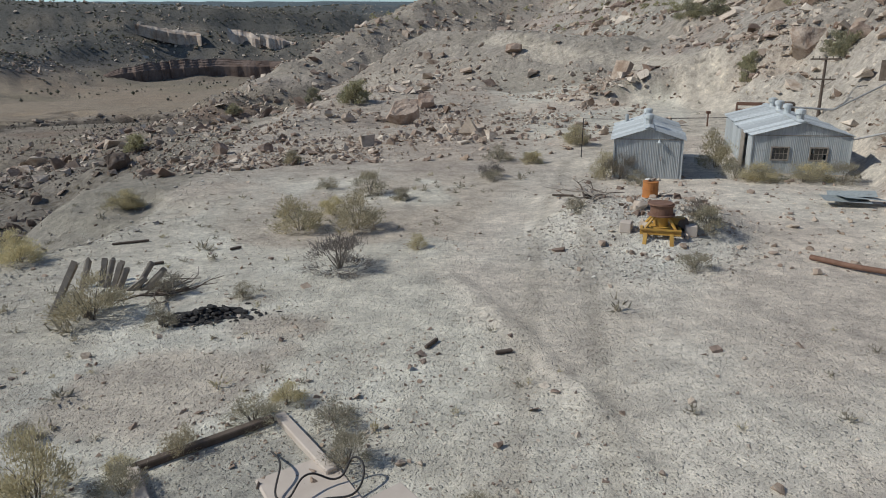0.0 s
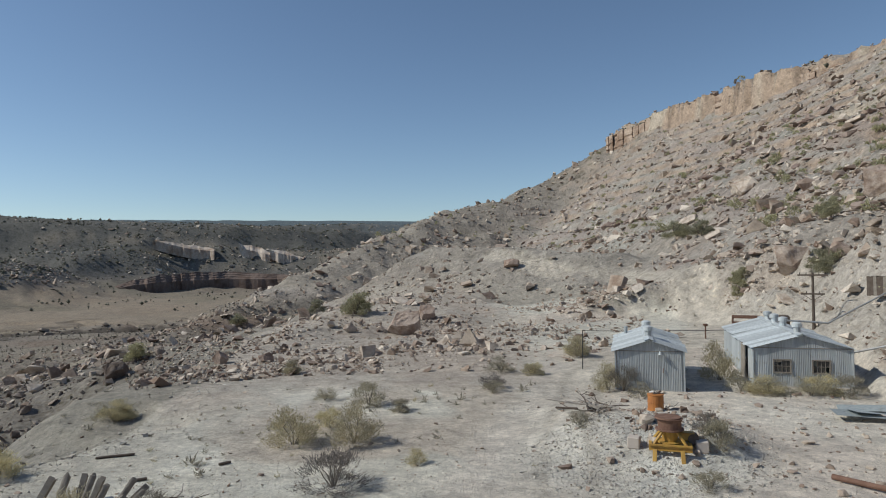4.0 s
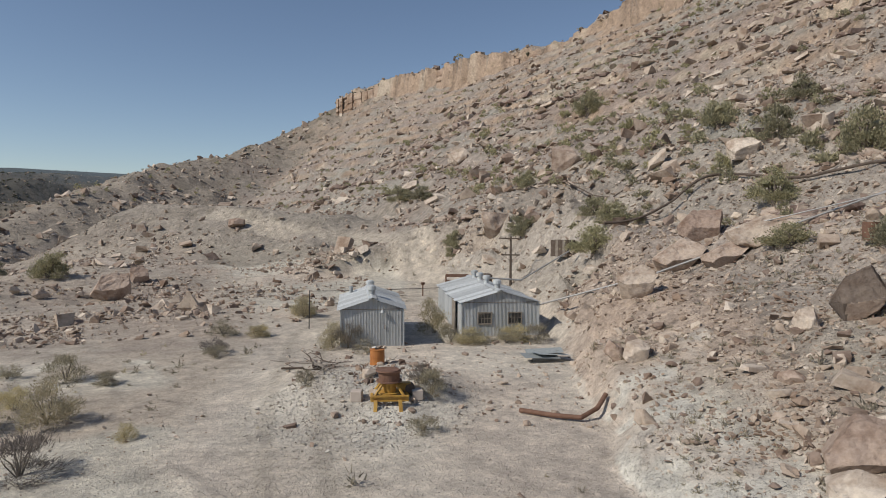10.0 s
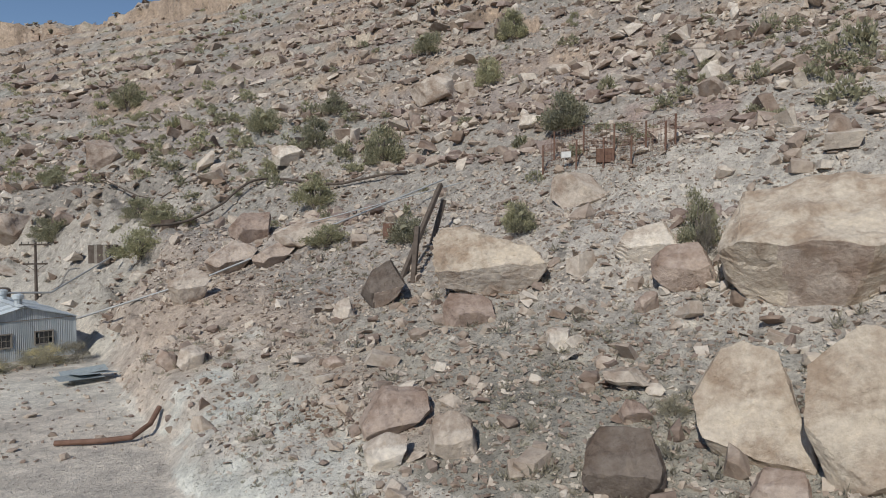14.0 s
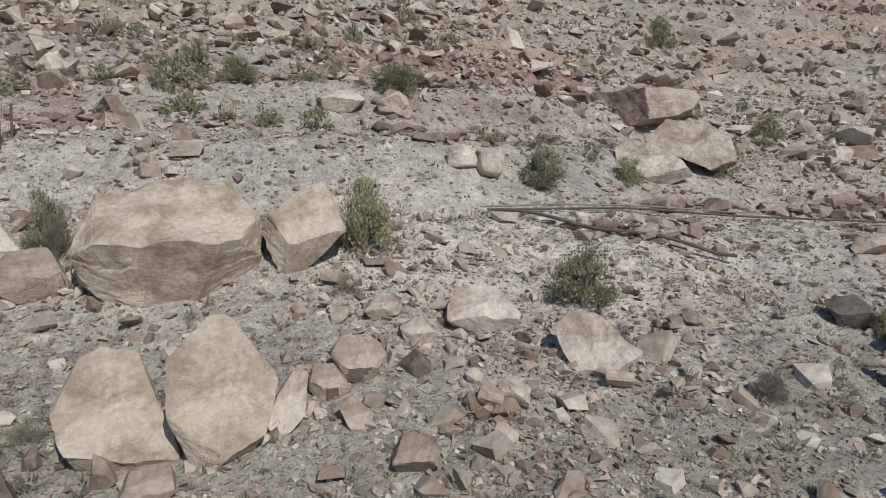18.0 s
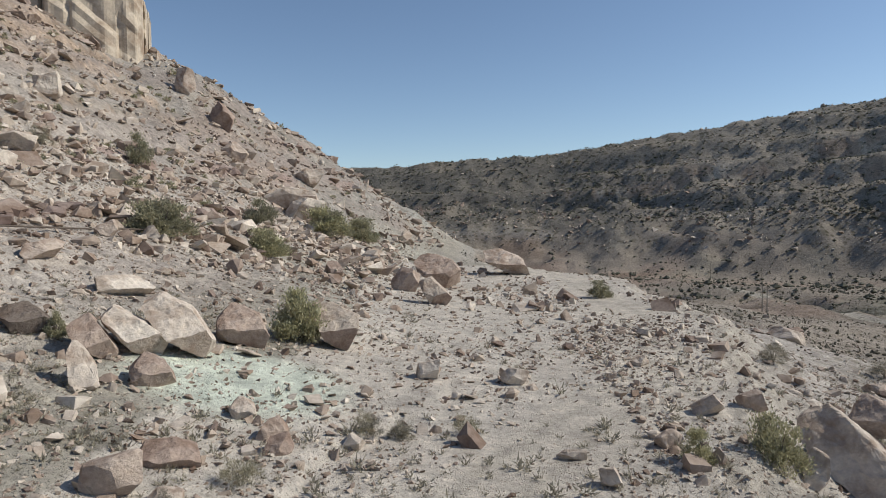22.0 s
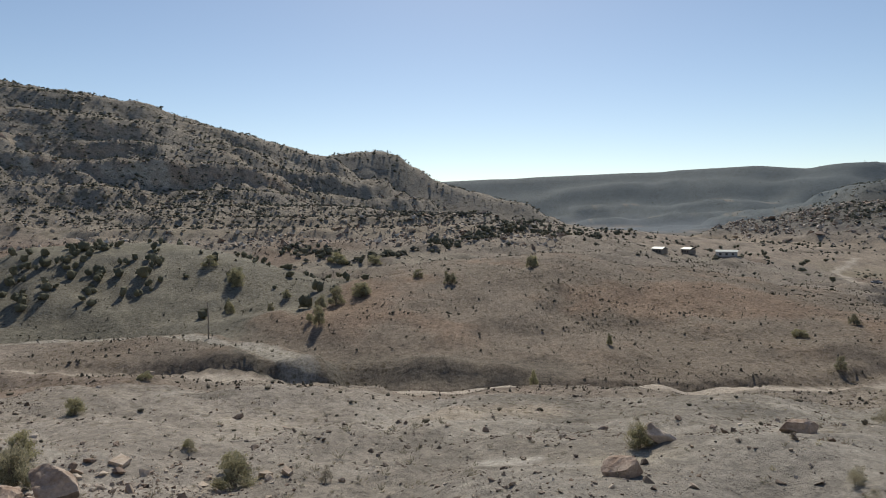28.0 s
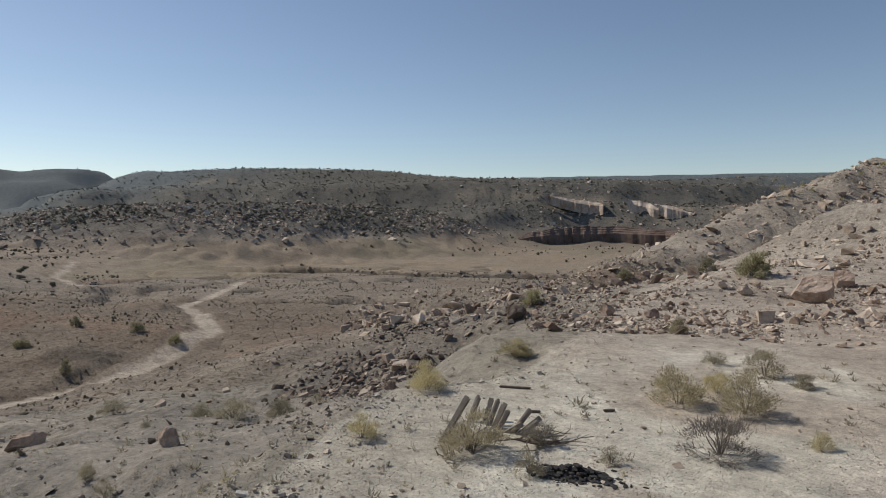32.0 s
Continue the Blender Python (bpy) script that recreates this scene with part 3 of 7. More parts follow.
    valley = np.clip(step(0, -8, z) * (r > 60) + (r > 60) * (z < 14) * (x < -60), 0, 1) * (1 - grade * (x > -40))
    blend((0.235, 0.2, 0.163), valley * 0.85)
    blend((0.29, 0.253, 0.213), valley * step(-10, -70, y) * (r < 110) * 0.8)
    blend((0.3, 0.235, 0.19), valley * step(-90, -140, y) * (r < 330) * step(-0.4, 0.3, n1) * 0.7)
    blend((0.215, 0.145, 0.105), valley * step(0.1, 0.9, n1) * 0.55)
    blend((0.28, 0.25, 0.2), valley * step(0.35, 0.7, fractal(x, y, 22, 4, 55)) * 0.6)
    field = (r > 330) * (r < 850) * (z < -10) * (x < -60) * (y > 150)
    blend((0.28, 0.228, 0.168), field * 0.75)
    blend((0.19, 0.17, 0.12), field * step(0.1, 0.6, fractal(x, y, 110, 4, 66)) * 0.5)
    d, _, _ = along(x, y, GREEN)
    d, h, _ = along(x, y, BROWN)
    crown = h - 0.2 * (np.hypot(d, 26) - 26)
    blend((0.2, 0.166, 0.132), step(4.0, 2.2, z - crown) * (x < -60) * (d < 80) * 0.9)
    blend((0.25, 0.17, 0.12), step(4.0, 2.2, z - crown) * (d < 60) * step(-0.4, 0.5, n1 + 0.5 * n2) * step(-13, -9, z) * 0.6)
    d, h, _ = along(x, y, GREEN)
    crown = h - 0.3 * (np.hypot(d, 8) - 8)
    blend((0.205, 0.193, 0.155), step(4.5, 2.5, z - crown) * (x < -60) * (d < 62) * 0.95)
    blend((0.14, 0.132, 0.104), step(4.5, 2.5, z - crown) * (x < -60) * (d < 62) * step(0.1, 0.5, n2) * 0.5)
    # bench lightened: haze over the valley is put into its colour
    d, _, _ = along(x, y, BENCH)
    blend((0.3, 0.25, 0.2), step(130, 70, d) * 0.8)
    blend((0.12, 0.1, 0.08), step(90, 50, d) * step(0.6, 0.9, np.sin(z * 1.5 + 1.2 * n1)) * 0.6)
    # cut bank above the wash: its shade is painted as a dark band
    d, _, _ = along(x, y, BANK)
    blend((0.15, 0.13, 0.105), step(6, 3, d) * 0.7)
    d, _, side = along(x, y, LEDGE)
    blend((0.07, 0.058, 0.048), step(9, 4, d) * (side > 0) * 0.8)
    # far slopes get a lighter tone, with haze put into the colour
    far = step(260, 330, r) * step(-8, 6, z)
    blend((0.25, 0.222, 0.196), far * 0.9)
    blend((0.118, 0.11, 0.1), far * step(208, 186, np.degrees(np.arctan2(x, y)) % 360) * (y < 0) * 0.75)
    blend((0.25, 0.215, 0.18), far * step(0.1, 0.7, fractal(x, y, 34, 4, 58)) * 0.6)
    # tone set by distance alone; the blue-grey past 1050 m is painted haze
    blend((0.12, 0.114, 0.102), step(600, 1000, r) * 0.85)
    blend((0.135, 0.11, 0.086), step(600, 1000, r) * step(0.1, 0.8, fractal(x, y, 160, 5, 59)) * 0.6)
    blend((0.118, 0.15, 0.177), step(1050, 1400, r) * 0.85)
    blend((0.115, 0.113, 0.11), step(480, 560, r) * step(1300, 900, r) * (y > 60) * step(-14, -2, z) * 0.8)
    blend((0.27, 0.23, 0.19), step(600, 900, r) * (r < 2200) * step(0.75, 1.0, np.sin(z / 5.5 + 1.5 * n1)) * step(0.0, 0.5, fractal(x, y, 120, 4, 60)) * 0.6)
    d, _, _ = along(x, y, SCARP)
    blend((0.3, 0.255, 0.21), step(60, 30, d) * step(-6, 2, z) * step(-0.3, 0.3, fractal(x, y, 30, 3, 54)) * 0.6)
    rock = step(0.9, 1.3, slope) * (z > 20) * (r < 420)
    blend((0.39, 0.298, 0.235), rock)
    blend((0.22, 0.165, 0.13), rock * step(0.25, 0.6, fractal(x, y, 4, 3, 77)) * 0.8)
    blend((0.5, 0.44, 0.37), rock * step(0.3, 0.7, fractal(x, y, 9, 3, 78)) * 0.7)
    d, _, _ = along(x, y, SIDEROAD)
    blend((0.34, 0.318, 0.275), step(2.6, 1.5, d) * 0.9)
    # shade of the road's cut bank, put into the colour
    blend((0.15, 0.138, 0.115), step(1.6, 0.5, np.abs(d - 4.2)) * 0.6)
    d, _, _ = along(x, y, ROAD)
    blend((0.4, 0.35, 0.29), step(2.1, 1.3, d))
    # shade in the roadside ditches, painted as dark lines
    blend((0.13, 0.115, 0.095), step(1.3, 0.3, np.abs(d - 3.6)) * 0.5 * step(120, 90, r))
    blend((0.19, 0.172, 0.148), step(1.5, 0.8, np.hypot((x + 31) / 15, (y - 54) / 22) + 0.25 * n2) * step(-0.5, -2, z) * 0.8)
    # red ledge, green clay and white marl showing through the slope
    blend((0.3, 0.185, 0.16), hill * step(-0.35, 0.2, n2) * step(1.7, 0.7, np.abs(z - 18 - 0.5 * n1)) * step(-6, -14, y) * step(-60, -45, y) * 0.9)
    blend((0.3, 0.2, 0.18), hill * step(0.0, 0.5, n2) * step(1.2, 0.5, np.abs(z - 13.5 - 0.8 * n1)) * step(30, 10, y) * 0.6)
    blend((0.5, 0.53, 0.47), step(3.6, 1.6, np.hypot((x - 6.6) / 1.3, y + 21.6) + 0.6 * n2) * step(0.25, 0.6, z))
    blend((0.42, 0.44, 0.4), 0.8 * step(4, 1, np.hypot(x - 15, y + 1)) * step(-0.2, 0.5, n2))
    d, _, _ = along(x, y, CUT)
    bank = east_of(x, y, CUT) * (z > 0.15)
    blend((0.44, 0.355, 0.3), bank * step(7, 4.5, d + n2) * step(13, 17, y) * step(30, 24, y) * 0.8)
    blend((0.58, 0.562, 0.522), bank * step(4.6, 3.0, d + 1.2 * n2) * step(7, 9.5, y) * step(21, 16, y) * (0.25 + 0.75 * step(-0.25, 0.35, fractal(x, y, 1.3, 3, 79))))
    grey_soil = (step(-0.3, -2, z) * np.clip((x < 0) + (y < -40), 0, 1))[..., None]
    return col * (1 - grey_soil + grey_soil * np.array((1.0, 1.0, 1.05)))


def build_ground():
    ring = np.concatenate([np.geomspace(0.6, 5, 40)[:-1], np.geomspace(5, 150, 230)[:-1], np.geomspace(150, 560, 150)[:-1], np.geomspace(560, 4600, 110)])
    rings, around = len(ring), 1100
    turn = np.linspace(0, 2 * np.pi, around, endpoint=False)
    R, A = np.meshgrid(ring, turn, indexing="ij")
    x, y = R * np.sin(A), R * np.cos(A)
    z = relief(x, y)
    verts = np.stack([x, y, z], -1).reshape(-1, 3)
    i, j = np.meshgrid(np.arange(rings - 1), np.arange(around), indexing="ij")
    k = (j + 1) % around
    quads = np.stack([i * around + j, (i + 1) * around + j, (i + 1) * around + k, i * around + k], -1).reshape(-1, 4)[:, ::-1]
    verts = np.vstack([verts, [[0, 0, ground_z(0, 0)]]])
    me = fast_mesh("ground", verts, quads, SOIL, True)
    cap = bmesh.new()
    cap.from_mesh(me)
    cap.verts.ensure_lookup_table()
    c = cap.verts[len(verts) - 1]
    for q in range(around):
        f = cap.faces.new((c, cap.verts[(q + 1) % around], cap.verts[q]))
        f.smooth = True
    cap.to_mesh(me)
    cap.free()
    ix, iy = verts[:, 0], verts[:, 1]
    across = (np.roll(z, -1, 1) - np.roll(z, 1, 1)) / (2 * (turn[1] - turn[0]) * R)
    steep = np.append(np.hypot(np.gradient(z, ring, axis=0), across).ravel(), 0)
    col = soil_haze_colour(ix, iy, verts[:, 2], steep)
    away = np.hypot(ix, iy)
    low = step(-1.5, -4, verts[:, 2]) * step(28, 50, away)
    near = low * step(420, 250, away) * (0.45 + 0.55 * step(-0.4, 0.4, fractal(ix, iy, 19, 3, 121))) * step(2.0, 3.5, along(ix, iy, ROAD)[0])
    hills = step(230, 330, away) * step(-16, -2, verts[:, 2]) * (0.55 + 0.45 * step(-0.3, 0.3, fractal(ix, iy, 45, 3, 122)))
    hills = np.maximum(hills, 0.35 * step(55, 110, away) * step(2, 8, verts[:, 2]) * (ix > -30))
    scrub = np.stack([near, hills, near * 0, near * 0 + 1], -1)
    me.color_attributes.new("scrub", "FLOAT_COLOR", "POINT").data.foreach_set("color", scrub.astype(np.float32).ravel())
    stony = np.clip(step(0.8, 2.5, verts[:, 2]) + 0.6 * step(-1.0, -3.0, verts[:, 2]), 0, 1)
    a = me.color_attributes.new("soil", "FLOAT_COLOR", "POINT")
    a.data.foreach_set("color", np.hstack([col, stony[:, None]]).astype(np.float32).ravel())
    return tagged(new("ground", me), "dry gravelly desert ground with grey and pink shale", "ground", kind="structure")


ground = build_ground()


# ---- boulders ----
def chunk(seed, w, d, h, n=12, bedded=0.0, tilt=0.0):
    """A broken block of rock: a rounded box, cut by random planes and roughened."""
    rnd = random.Random(seed)
    lin = np.linspace(-1, 1, n + 1)
    a, b = np.meshgrid(lin, lin, indexing="ij")
    one = np.ones_like(a)
    sides = [np.stack(s, -1) for s in ((a, b, one), (b, a, -one), (one, a, b), (-one, b, a), (b, one, a), (a, -one, b))]
    i, j = np.meshgrid(np.arange(n), np.arange(n), indexing="ij")
    quad = np.stack([i * (n + 1) + j, (i + 1) * (n + 1) + j, (i + 1) * (n + 1) + j + 1, i * (n + 1) + j + 1], -1).reshape(-1, 4)
    p = np.vstack([s.reshape(-1, 3) for s in sides])
    faces = np.vstack([quad + k * (n + 1) ** 2 for k in range(6)])
    key = np.round(p * 1e4).astype(np.int64)
    _, first, back = np.unique(key, axis=0, return_index=True, return_inverse=True)
    p, faces = p[first], back.reshape(-1)[faces]
    p = p / (np.abs(p) ** 10).sum(1, keepdims=True) ** (1 / 10)
    for q in range(rnd.randint(9, 13)):
        v = np.array([rnd.gauss(0, 1), rnd.gauss(0, 1), rnd.gauss(0.25, 0.8)])
        v /= np.linalg.norm(v)
        over_by = p @ v - rnd.uniform(0.5, 0.85) * np.abs(v).sum() ** 0.75
        p = p - np.maximum(over_by, 0)[:, None] * v
    turned = np.array(Euler((rnd.uniform(-0.6, 0.6), rnd.uniform(-0.6, 0.6), rnd.uniform(0, 3))).to_matrix())
    p = (p * np.array((1.0, rnd.uniform(0.7, 1), rnd.uniform(0.55, 0.9)))) @ turned.T
    p = p - (p.max(0) + p.min(0)) / 2
    p = p * (np.array((w, d, h)) / np.maximum(np.ptp(p, axis=0), 0.1))
    size = (w + d + h) / 3
    if bedded:
        tipped = p @ turned[:, 2]
        lay = np.sin(tipped / h * 30 + 2 * fractal(p[:, 0], p[:, 1], size * 0.7, 2, seed)) + 0.6 * np.sin(tipped / h * 67)
        p[:, :2] *= (1 + bedded * lay)[:, None]
    r1 = fractal(p[:, 0] + p[:, 2] * 0.7, p[:, 1] - p[:, 2] * 0.6, size * 0.45, 4, seed)
    r2 = fractal(p[:, 2] + p[:, 1] * 0.5 + 7, p[:, 0] - p[:, 1] * 0.7, size * 0.45, 4, seed + 9)
    b1 = fractal(p[:, 0] - p[:, 2] * 0.5 + 3, p[:, 1] + p[:, 2] * 0.8, size * 0.9, 2, seed + 4)
    p = p * (1 + 0.05 * b1)[:, None] + np.stack([r1, r2, r1 - r2], -1) * size * 0.03
    c, s = math.cos(tilt), math.sin(tilt)
    p = np.stack([p[:, 0] * c + p[:, 2] * s, p[:, 1], p[:, 2] * c - p[:, 0] * s], -1)
    return p, faces


BOULDER_LABELS = {0: "pale tan sandstone boulder lying on the rubble slope", 1: "brown weathered sandstone boulder on the hillside",
                  2: "dark varnished boulder half sunk in the slope", 3: "cream layered sandstone block with bedding lines"}
FLESH = {0: STONE, 1: stone("brown_sandstone", (0.36, 0.28, 0.235), (0.45, 0.362, 0.305), (0.52, 0.44, 0.375), 0.8), 2: VARNISH,
         3: stone("cream_sandstone", (0.5, 0.43, 0.355), (0.56, 0.485, 0.405), (0.6, 0.53, 0.45), 0.9, False, True)}


def boulder(x, y, w, h, tone, turn, seed, roll=0):
    d = w * (0.6 + 0.3 * ((seed * 37) % 10) / 10)
    h = h * 0.85
    face = -math.degrees(math.atan2(x, y))
    n = 36 if w > 3.5 else 22 if w > 2.2 else 13 if w > 1.4 else 8
    p, f = chunk(seed, w, d, h * 1.2, n, 0.006 if tone == 3 else 0.004, radians(((seed * 53) % 26) - 13))
    me = fast_mesh("boulder", p, f, FLESH[tone])
    ob = tagged(new("boulder", me), BOULDER_LABELS[tone], "boulder", "boulders on the slopes")
    ob.matrix_world = pose(x, y, ground_z(x, y) + h * 0.30, ((seed * 29) % 16) - 6, roll, face + turn)
    return ob


# ---- shrubs and trees ----
def blades(rnd, n, spread, height, length, width, hollow=0.35, upward=0.5, clump=0):
    """Leaf or twig slivers through a low dome, as triangles."""
    v, f = [], []
    centres = []
    for k in range(clump):
        a, far = k * 2.4 + rnd.uniform(-0.4, 0.4), math.sqrt((k + 0.5) / clump)
        centres.append((math.cos(a) * far * 0.8 * spread, math.sin(a) * far * 0.8 * spread, rnd.uniform(0.08, 1) ** 0.8 * (0.95 - 0.65 * far * far) * height))
    for _ in range(n):
        if clump:
            cx, cy, cz = rnd.choice(centres)
            g = spread * 0.17
            q = Vector((cx + rnd.gauss(0, g), cy + rnd.gauss(0, g), max(0.02, cz + rnd.gauss(0, g * 0.8))))
        else:
            a, e = rnd.uniform(0, 6.283), math.asin(rnd.uniform(0.02, 1))
            k = rnd.uniform(hollow, 1) * (0.8 + 0.25 * math.sin(3 * a + spread) + 0.15 * math.sin(7 * a))
            q = Vector((math.cos(a) * math.cos(e) * spread * k, math.sin(a) * math.cos(e) * spread * k, math.sin(e) * height * k))
        way = (q.normalized() + Vector((rnd.gauss(0, 0.5), rnd.gauss(0, 0.5), upward + rnd.gauss(0, 0.4)))).normalized()
        side = way.cross(Vector((rnd.gauss(0, 1), rnd.gauss(0, 1), rnd.gauss(0, 1)))).normalized() * width * rnd.uniform(0.6, 1.3)
        tip = q + way * length * rnd.uniform(0.6, 1.4)
        b = len(v)
        v += [q - side, q + side, tip]
        f.append((b, b + 1, b + 2))
    return np.array([tuple(q) for q in v]), np.array(f)


def stem(rnd, spread, height, r):
    """One bent, tapering stem."""
    a, k = rnd.uniform(0, 6.283), rnd.uniform(0.2, 0.8)
    b, c = a + rnd.gauss(0, 0.3), a + rnd.gauss(0, 0.3)
    pts = [Vector((rnd.gauss(0, 0.05) * spread, rnd.gauss(0, 0.05) * spread, -0.1)), Vector((math.cos(a) * spread * k * 0.5, math.sin(a) * spread * k * 0.5, height * 0.4)),
           Vector((math.cos(b) * spread * k * 0.8, math.sin(b) * spread * k * 0.8, height * 0.62)), Vector((math.cos(c) * spread * k, math.sin(c) * spread * k, height * rnd.uniform(0.65, 0.95)))]
    bm = bmesh.new()
    rings = []
    for q, p in enumerate(pts):
        rings.append([bm.verts.new(p + Vector((math.cos(1.2566 * j), math.sin(1.2566 * j), 0)) * r * (1, 0.75, 0.5, 0.2)[q]) for j in range(5)])
    for low, high in zip(rings, rings[1:]):
        for j in range(5):
            bm.faces.new((low[j], low[(j + 1) % 5], high[(j + 1) % 5], high[j]))
    me = bpy.data.meshes.new("stem")
    bm.to_mesh(me)
    bm.free()
    return me


SHRUB_KINDS = {
    "juniper": (JUNIPER, BARK, "green juniper bush with a twisted grey trunk", "juniper", 3800, 0.05, 0.017, 17),
    "sage": (SAGE, TWIG, "grey-green sagebrush growing in gravel", "shrub", 3000, 0.06, 0.0075, 18),
    "straw": (STRAW, TWIG, "dry straw-coloured rabbitbrush clump", "shrub", 3600, 0.065, 0.008, 20),
    "dead": (TWIG, TWIG, "leafless grey dead shrub of bare twigs", "shrub", 2600, 0.1, 0.0045, 14),
}
SHRUB_MESHES = {}
for kind_name, (lm, sm, _, _, count, length, width, clump) in SHRUB_KINDS.items():
    SHRUB_MESHES[kind_name] = []
    for k in range(5):
        rnd = random.Random(k * 7 + len(kind_name))
        v, f = blades(rnd, count, 0.5, 1.0, length, width, 0.3, 0.5, clump)
        v[:, 2] = v[:, 2] / np.percentile(v[:, 2], 99)
        v[:, :2] = v[:, :2] / np.percentile(np.abs(v[:, :2]), 98) * 0.5
        core = []
        for j in range(3 if kind_name == "juniper" else 0):
            cp, cf = chunk(900 + k * 9 + j, 0.2, 0.2, 0.17, 3)
            at = np.array((rnd.gauss(0, 0.16), rnd.gauss(0, 0.16), rnd.uniform(0.28, 0.72)))
            tri = np.vstack([cf[:, :3], cf[:, [0, 2, 3]]])
            core.append((cp * 1.0 + at, tri))
        for cp, tri in core:
            f = np.vstack([f, tri + len(v)])
            v = np.vstack([v, cp])
        crown = fast_mesh("crown", v, f, lm)
        wood = [stem(rnd, 0.42, 0.85, 0.045 if kind_name == "juniper" else 0.012) for _ in range(5 if kind_name == "juniper" else 7)]
        for me in wood:
            me.materials.append(sm)
        SHRUB_MESHES[kind_name].append((crown, wood))


def shrub(kind_name, x, y, w, h, k):
    _, _, label, category, *_ = SHRUB_KINDS[kind_name]
    crown, wood = SHRUB_MESHES[kind_name][k % 5]
    top = tagged(new("juniper" if kind_name == "juniper" else "shrub"), label, category, "scattered " + ("junipers" if kind_name == "juniper" else "shrubs"))
    for j, me in enumerate([crown] + wood):
        ob = new("crown" if j == 0 else "stem" if kind_name != "juniper" else "trunk" if j == 1 else "limb", me)
        ob.parent = top
    top.matrix_world = pose(x, y, ground_z(x, y) - 0.03, 0, 0, k * 67) @ Matrix.Diagonal((w, w, h, 1))
    return top


# ---- cliff bands of the distant mesa ----
CLIFFS = {"pale": (stone("white_cliff_rock", (0.46, 0.39, 0.33), (0.52, 0.445, 0.38), (0.58, 0.5, 0.43), 0.05, False, False), "pale sandstone cliff band on the distant mesa"),
          # maroon rock darkened: the wall's shade is put into its colour
          "dark": (stone("shaded_maroon_rock", (0.14, 0.1, 0.088), (0.16, 0.12, 0.105), (0.19, 0.145, 0.125), 0.05), "maroon cliff wall below the distant mesa, coloured as in shade")}


def cliff(tone, points, seed, lean=0.0):
    """A standing wall of rock along (bearing, distance, foot, height), with a ledged face and a top that runs back into the slope."""
    rock, label = CLIFFS[tone]
    n, rows = 160, 12
    u = np.linspace(0, len(points) - 1, n)
    b, dist, foot, high = (np.interp(u, np.arange(len(points)), [p[k] for p in points]) for k in range(4))
    along_wall = np.radians(b) * dist
    cracks = (2.0 if lean > 1 else 0.7) * fractal(along_wall, along_wall * 0, 18, 4, seed)
    rim = high * (0.85 + (0.3 if lean > 1 else 0.12) * fractal(along_wall, along_wall * 0 + 5, 22, 3, seed + 3))
    vs = []
    for k in range(rows + 2):
        up = min(k, rows - 1) / (rows - 1)
        ledge = 1.6 * np.floor(up * 3.99) + 0.8 * fractal(along_wall, along_wall * 0 + k * 0.8, 5, 2, seed + 6)
        back = dist + 3.5 * cracks + ledge + lean * high * up + (4 if k == rows else 50 if k == rows + 1 else 0)
        z = foot + rim * up - (12 if k == 0 else 0) - (25 if k == rows + 1 else 0)
        vs.append(np.stack([np.sin(np.radians(b)) * back, np.cos(np.radians(b)) * back, z], -1))
    i, j = np.meshgrid(np.arange(rows + 1), np.arange(n - 1), indexing="ij")
    quads = np.stack([i * n + j, i * n + j + 1, (i + 1) * n + j + 1, (i + 1) * n + j], -1).reshape(-1, 4)
    tagged(new("cliff", fast_mesh("cliff", np.vstack(vs), quads, rock)), label, "cliff", tone + " cliffs of the mesa")


cliff("pale", [(335.8, 905, 38.9, 0.9), (336.8, 905, 33.5, 3.8), (338.5, 905, 26.4, 6.2), (340.1, 905, 23.3, 6.6), (340.5, 905, 23.6, 2.9)], 700, 2.4)
cliff("pale", [(342.5, 900, 32.7, 1.4), (342.8, 900, 24.9, 7.9), (344.3, 900, 19.5, 7.8), (345.0, 900, 17.1, 2.7)], 710, 2.4)
cliff("pale", [(345.0, 890, 23.9, 1.4), (345.6, 890, 19.4, 5.9), (347.6, 890, 12.4, 9.4), (349.3, 890, 13.5, 6.2), (350.2, 890, 16.3, 1.7)], 715, 2.4)
cliff("dark", [(331.5, 775, -21.9, 0.3), (333, 770, -19.0, 3.1), (334.2, 765, -15.8, 6.8), (336, 770, -13.8, 9.9), (338.5, 790, -13.2, 11.8), (341.5, 800, -12.6, 10.5), (344, 790, -13.2, 8.7), (348, 770, -14.0, 6.2)], 720, 0.5)
# ---- boulders, each at its place ----
# x, y, width, height
BOULDERS_A = [(49.2, -56.8, 3.91, 1.97), (36.1, -107.3, 3.78, 5.89), (43.5, -111.1, 3.66, 5.21), (31.6, -99.3, 4.31, 3.59), (12.8, -7.0, 0.64, 0.65), (19.9, 3.8, 0.77, 0.79), (14.2, 2.9, 0.76, 0.58), (35.5, -13.2, 1.87, 1.48), (6.9, -13.2, 1.25, 1.15), (14.3, -14.8, 0.89, 0.54), (35.4, -13.3, 2.00, 1.64)]
for k, (x, y, w, h) in enumerate(BOULDERS_A):
    boulder(x, y, w, h, 1, (k * 71) % 40 - 20, 40 + k)
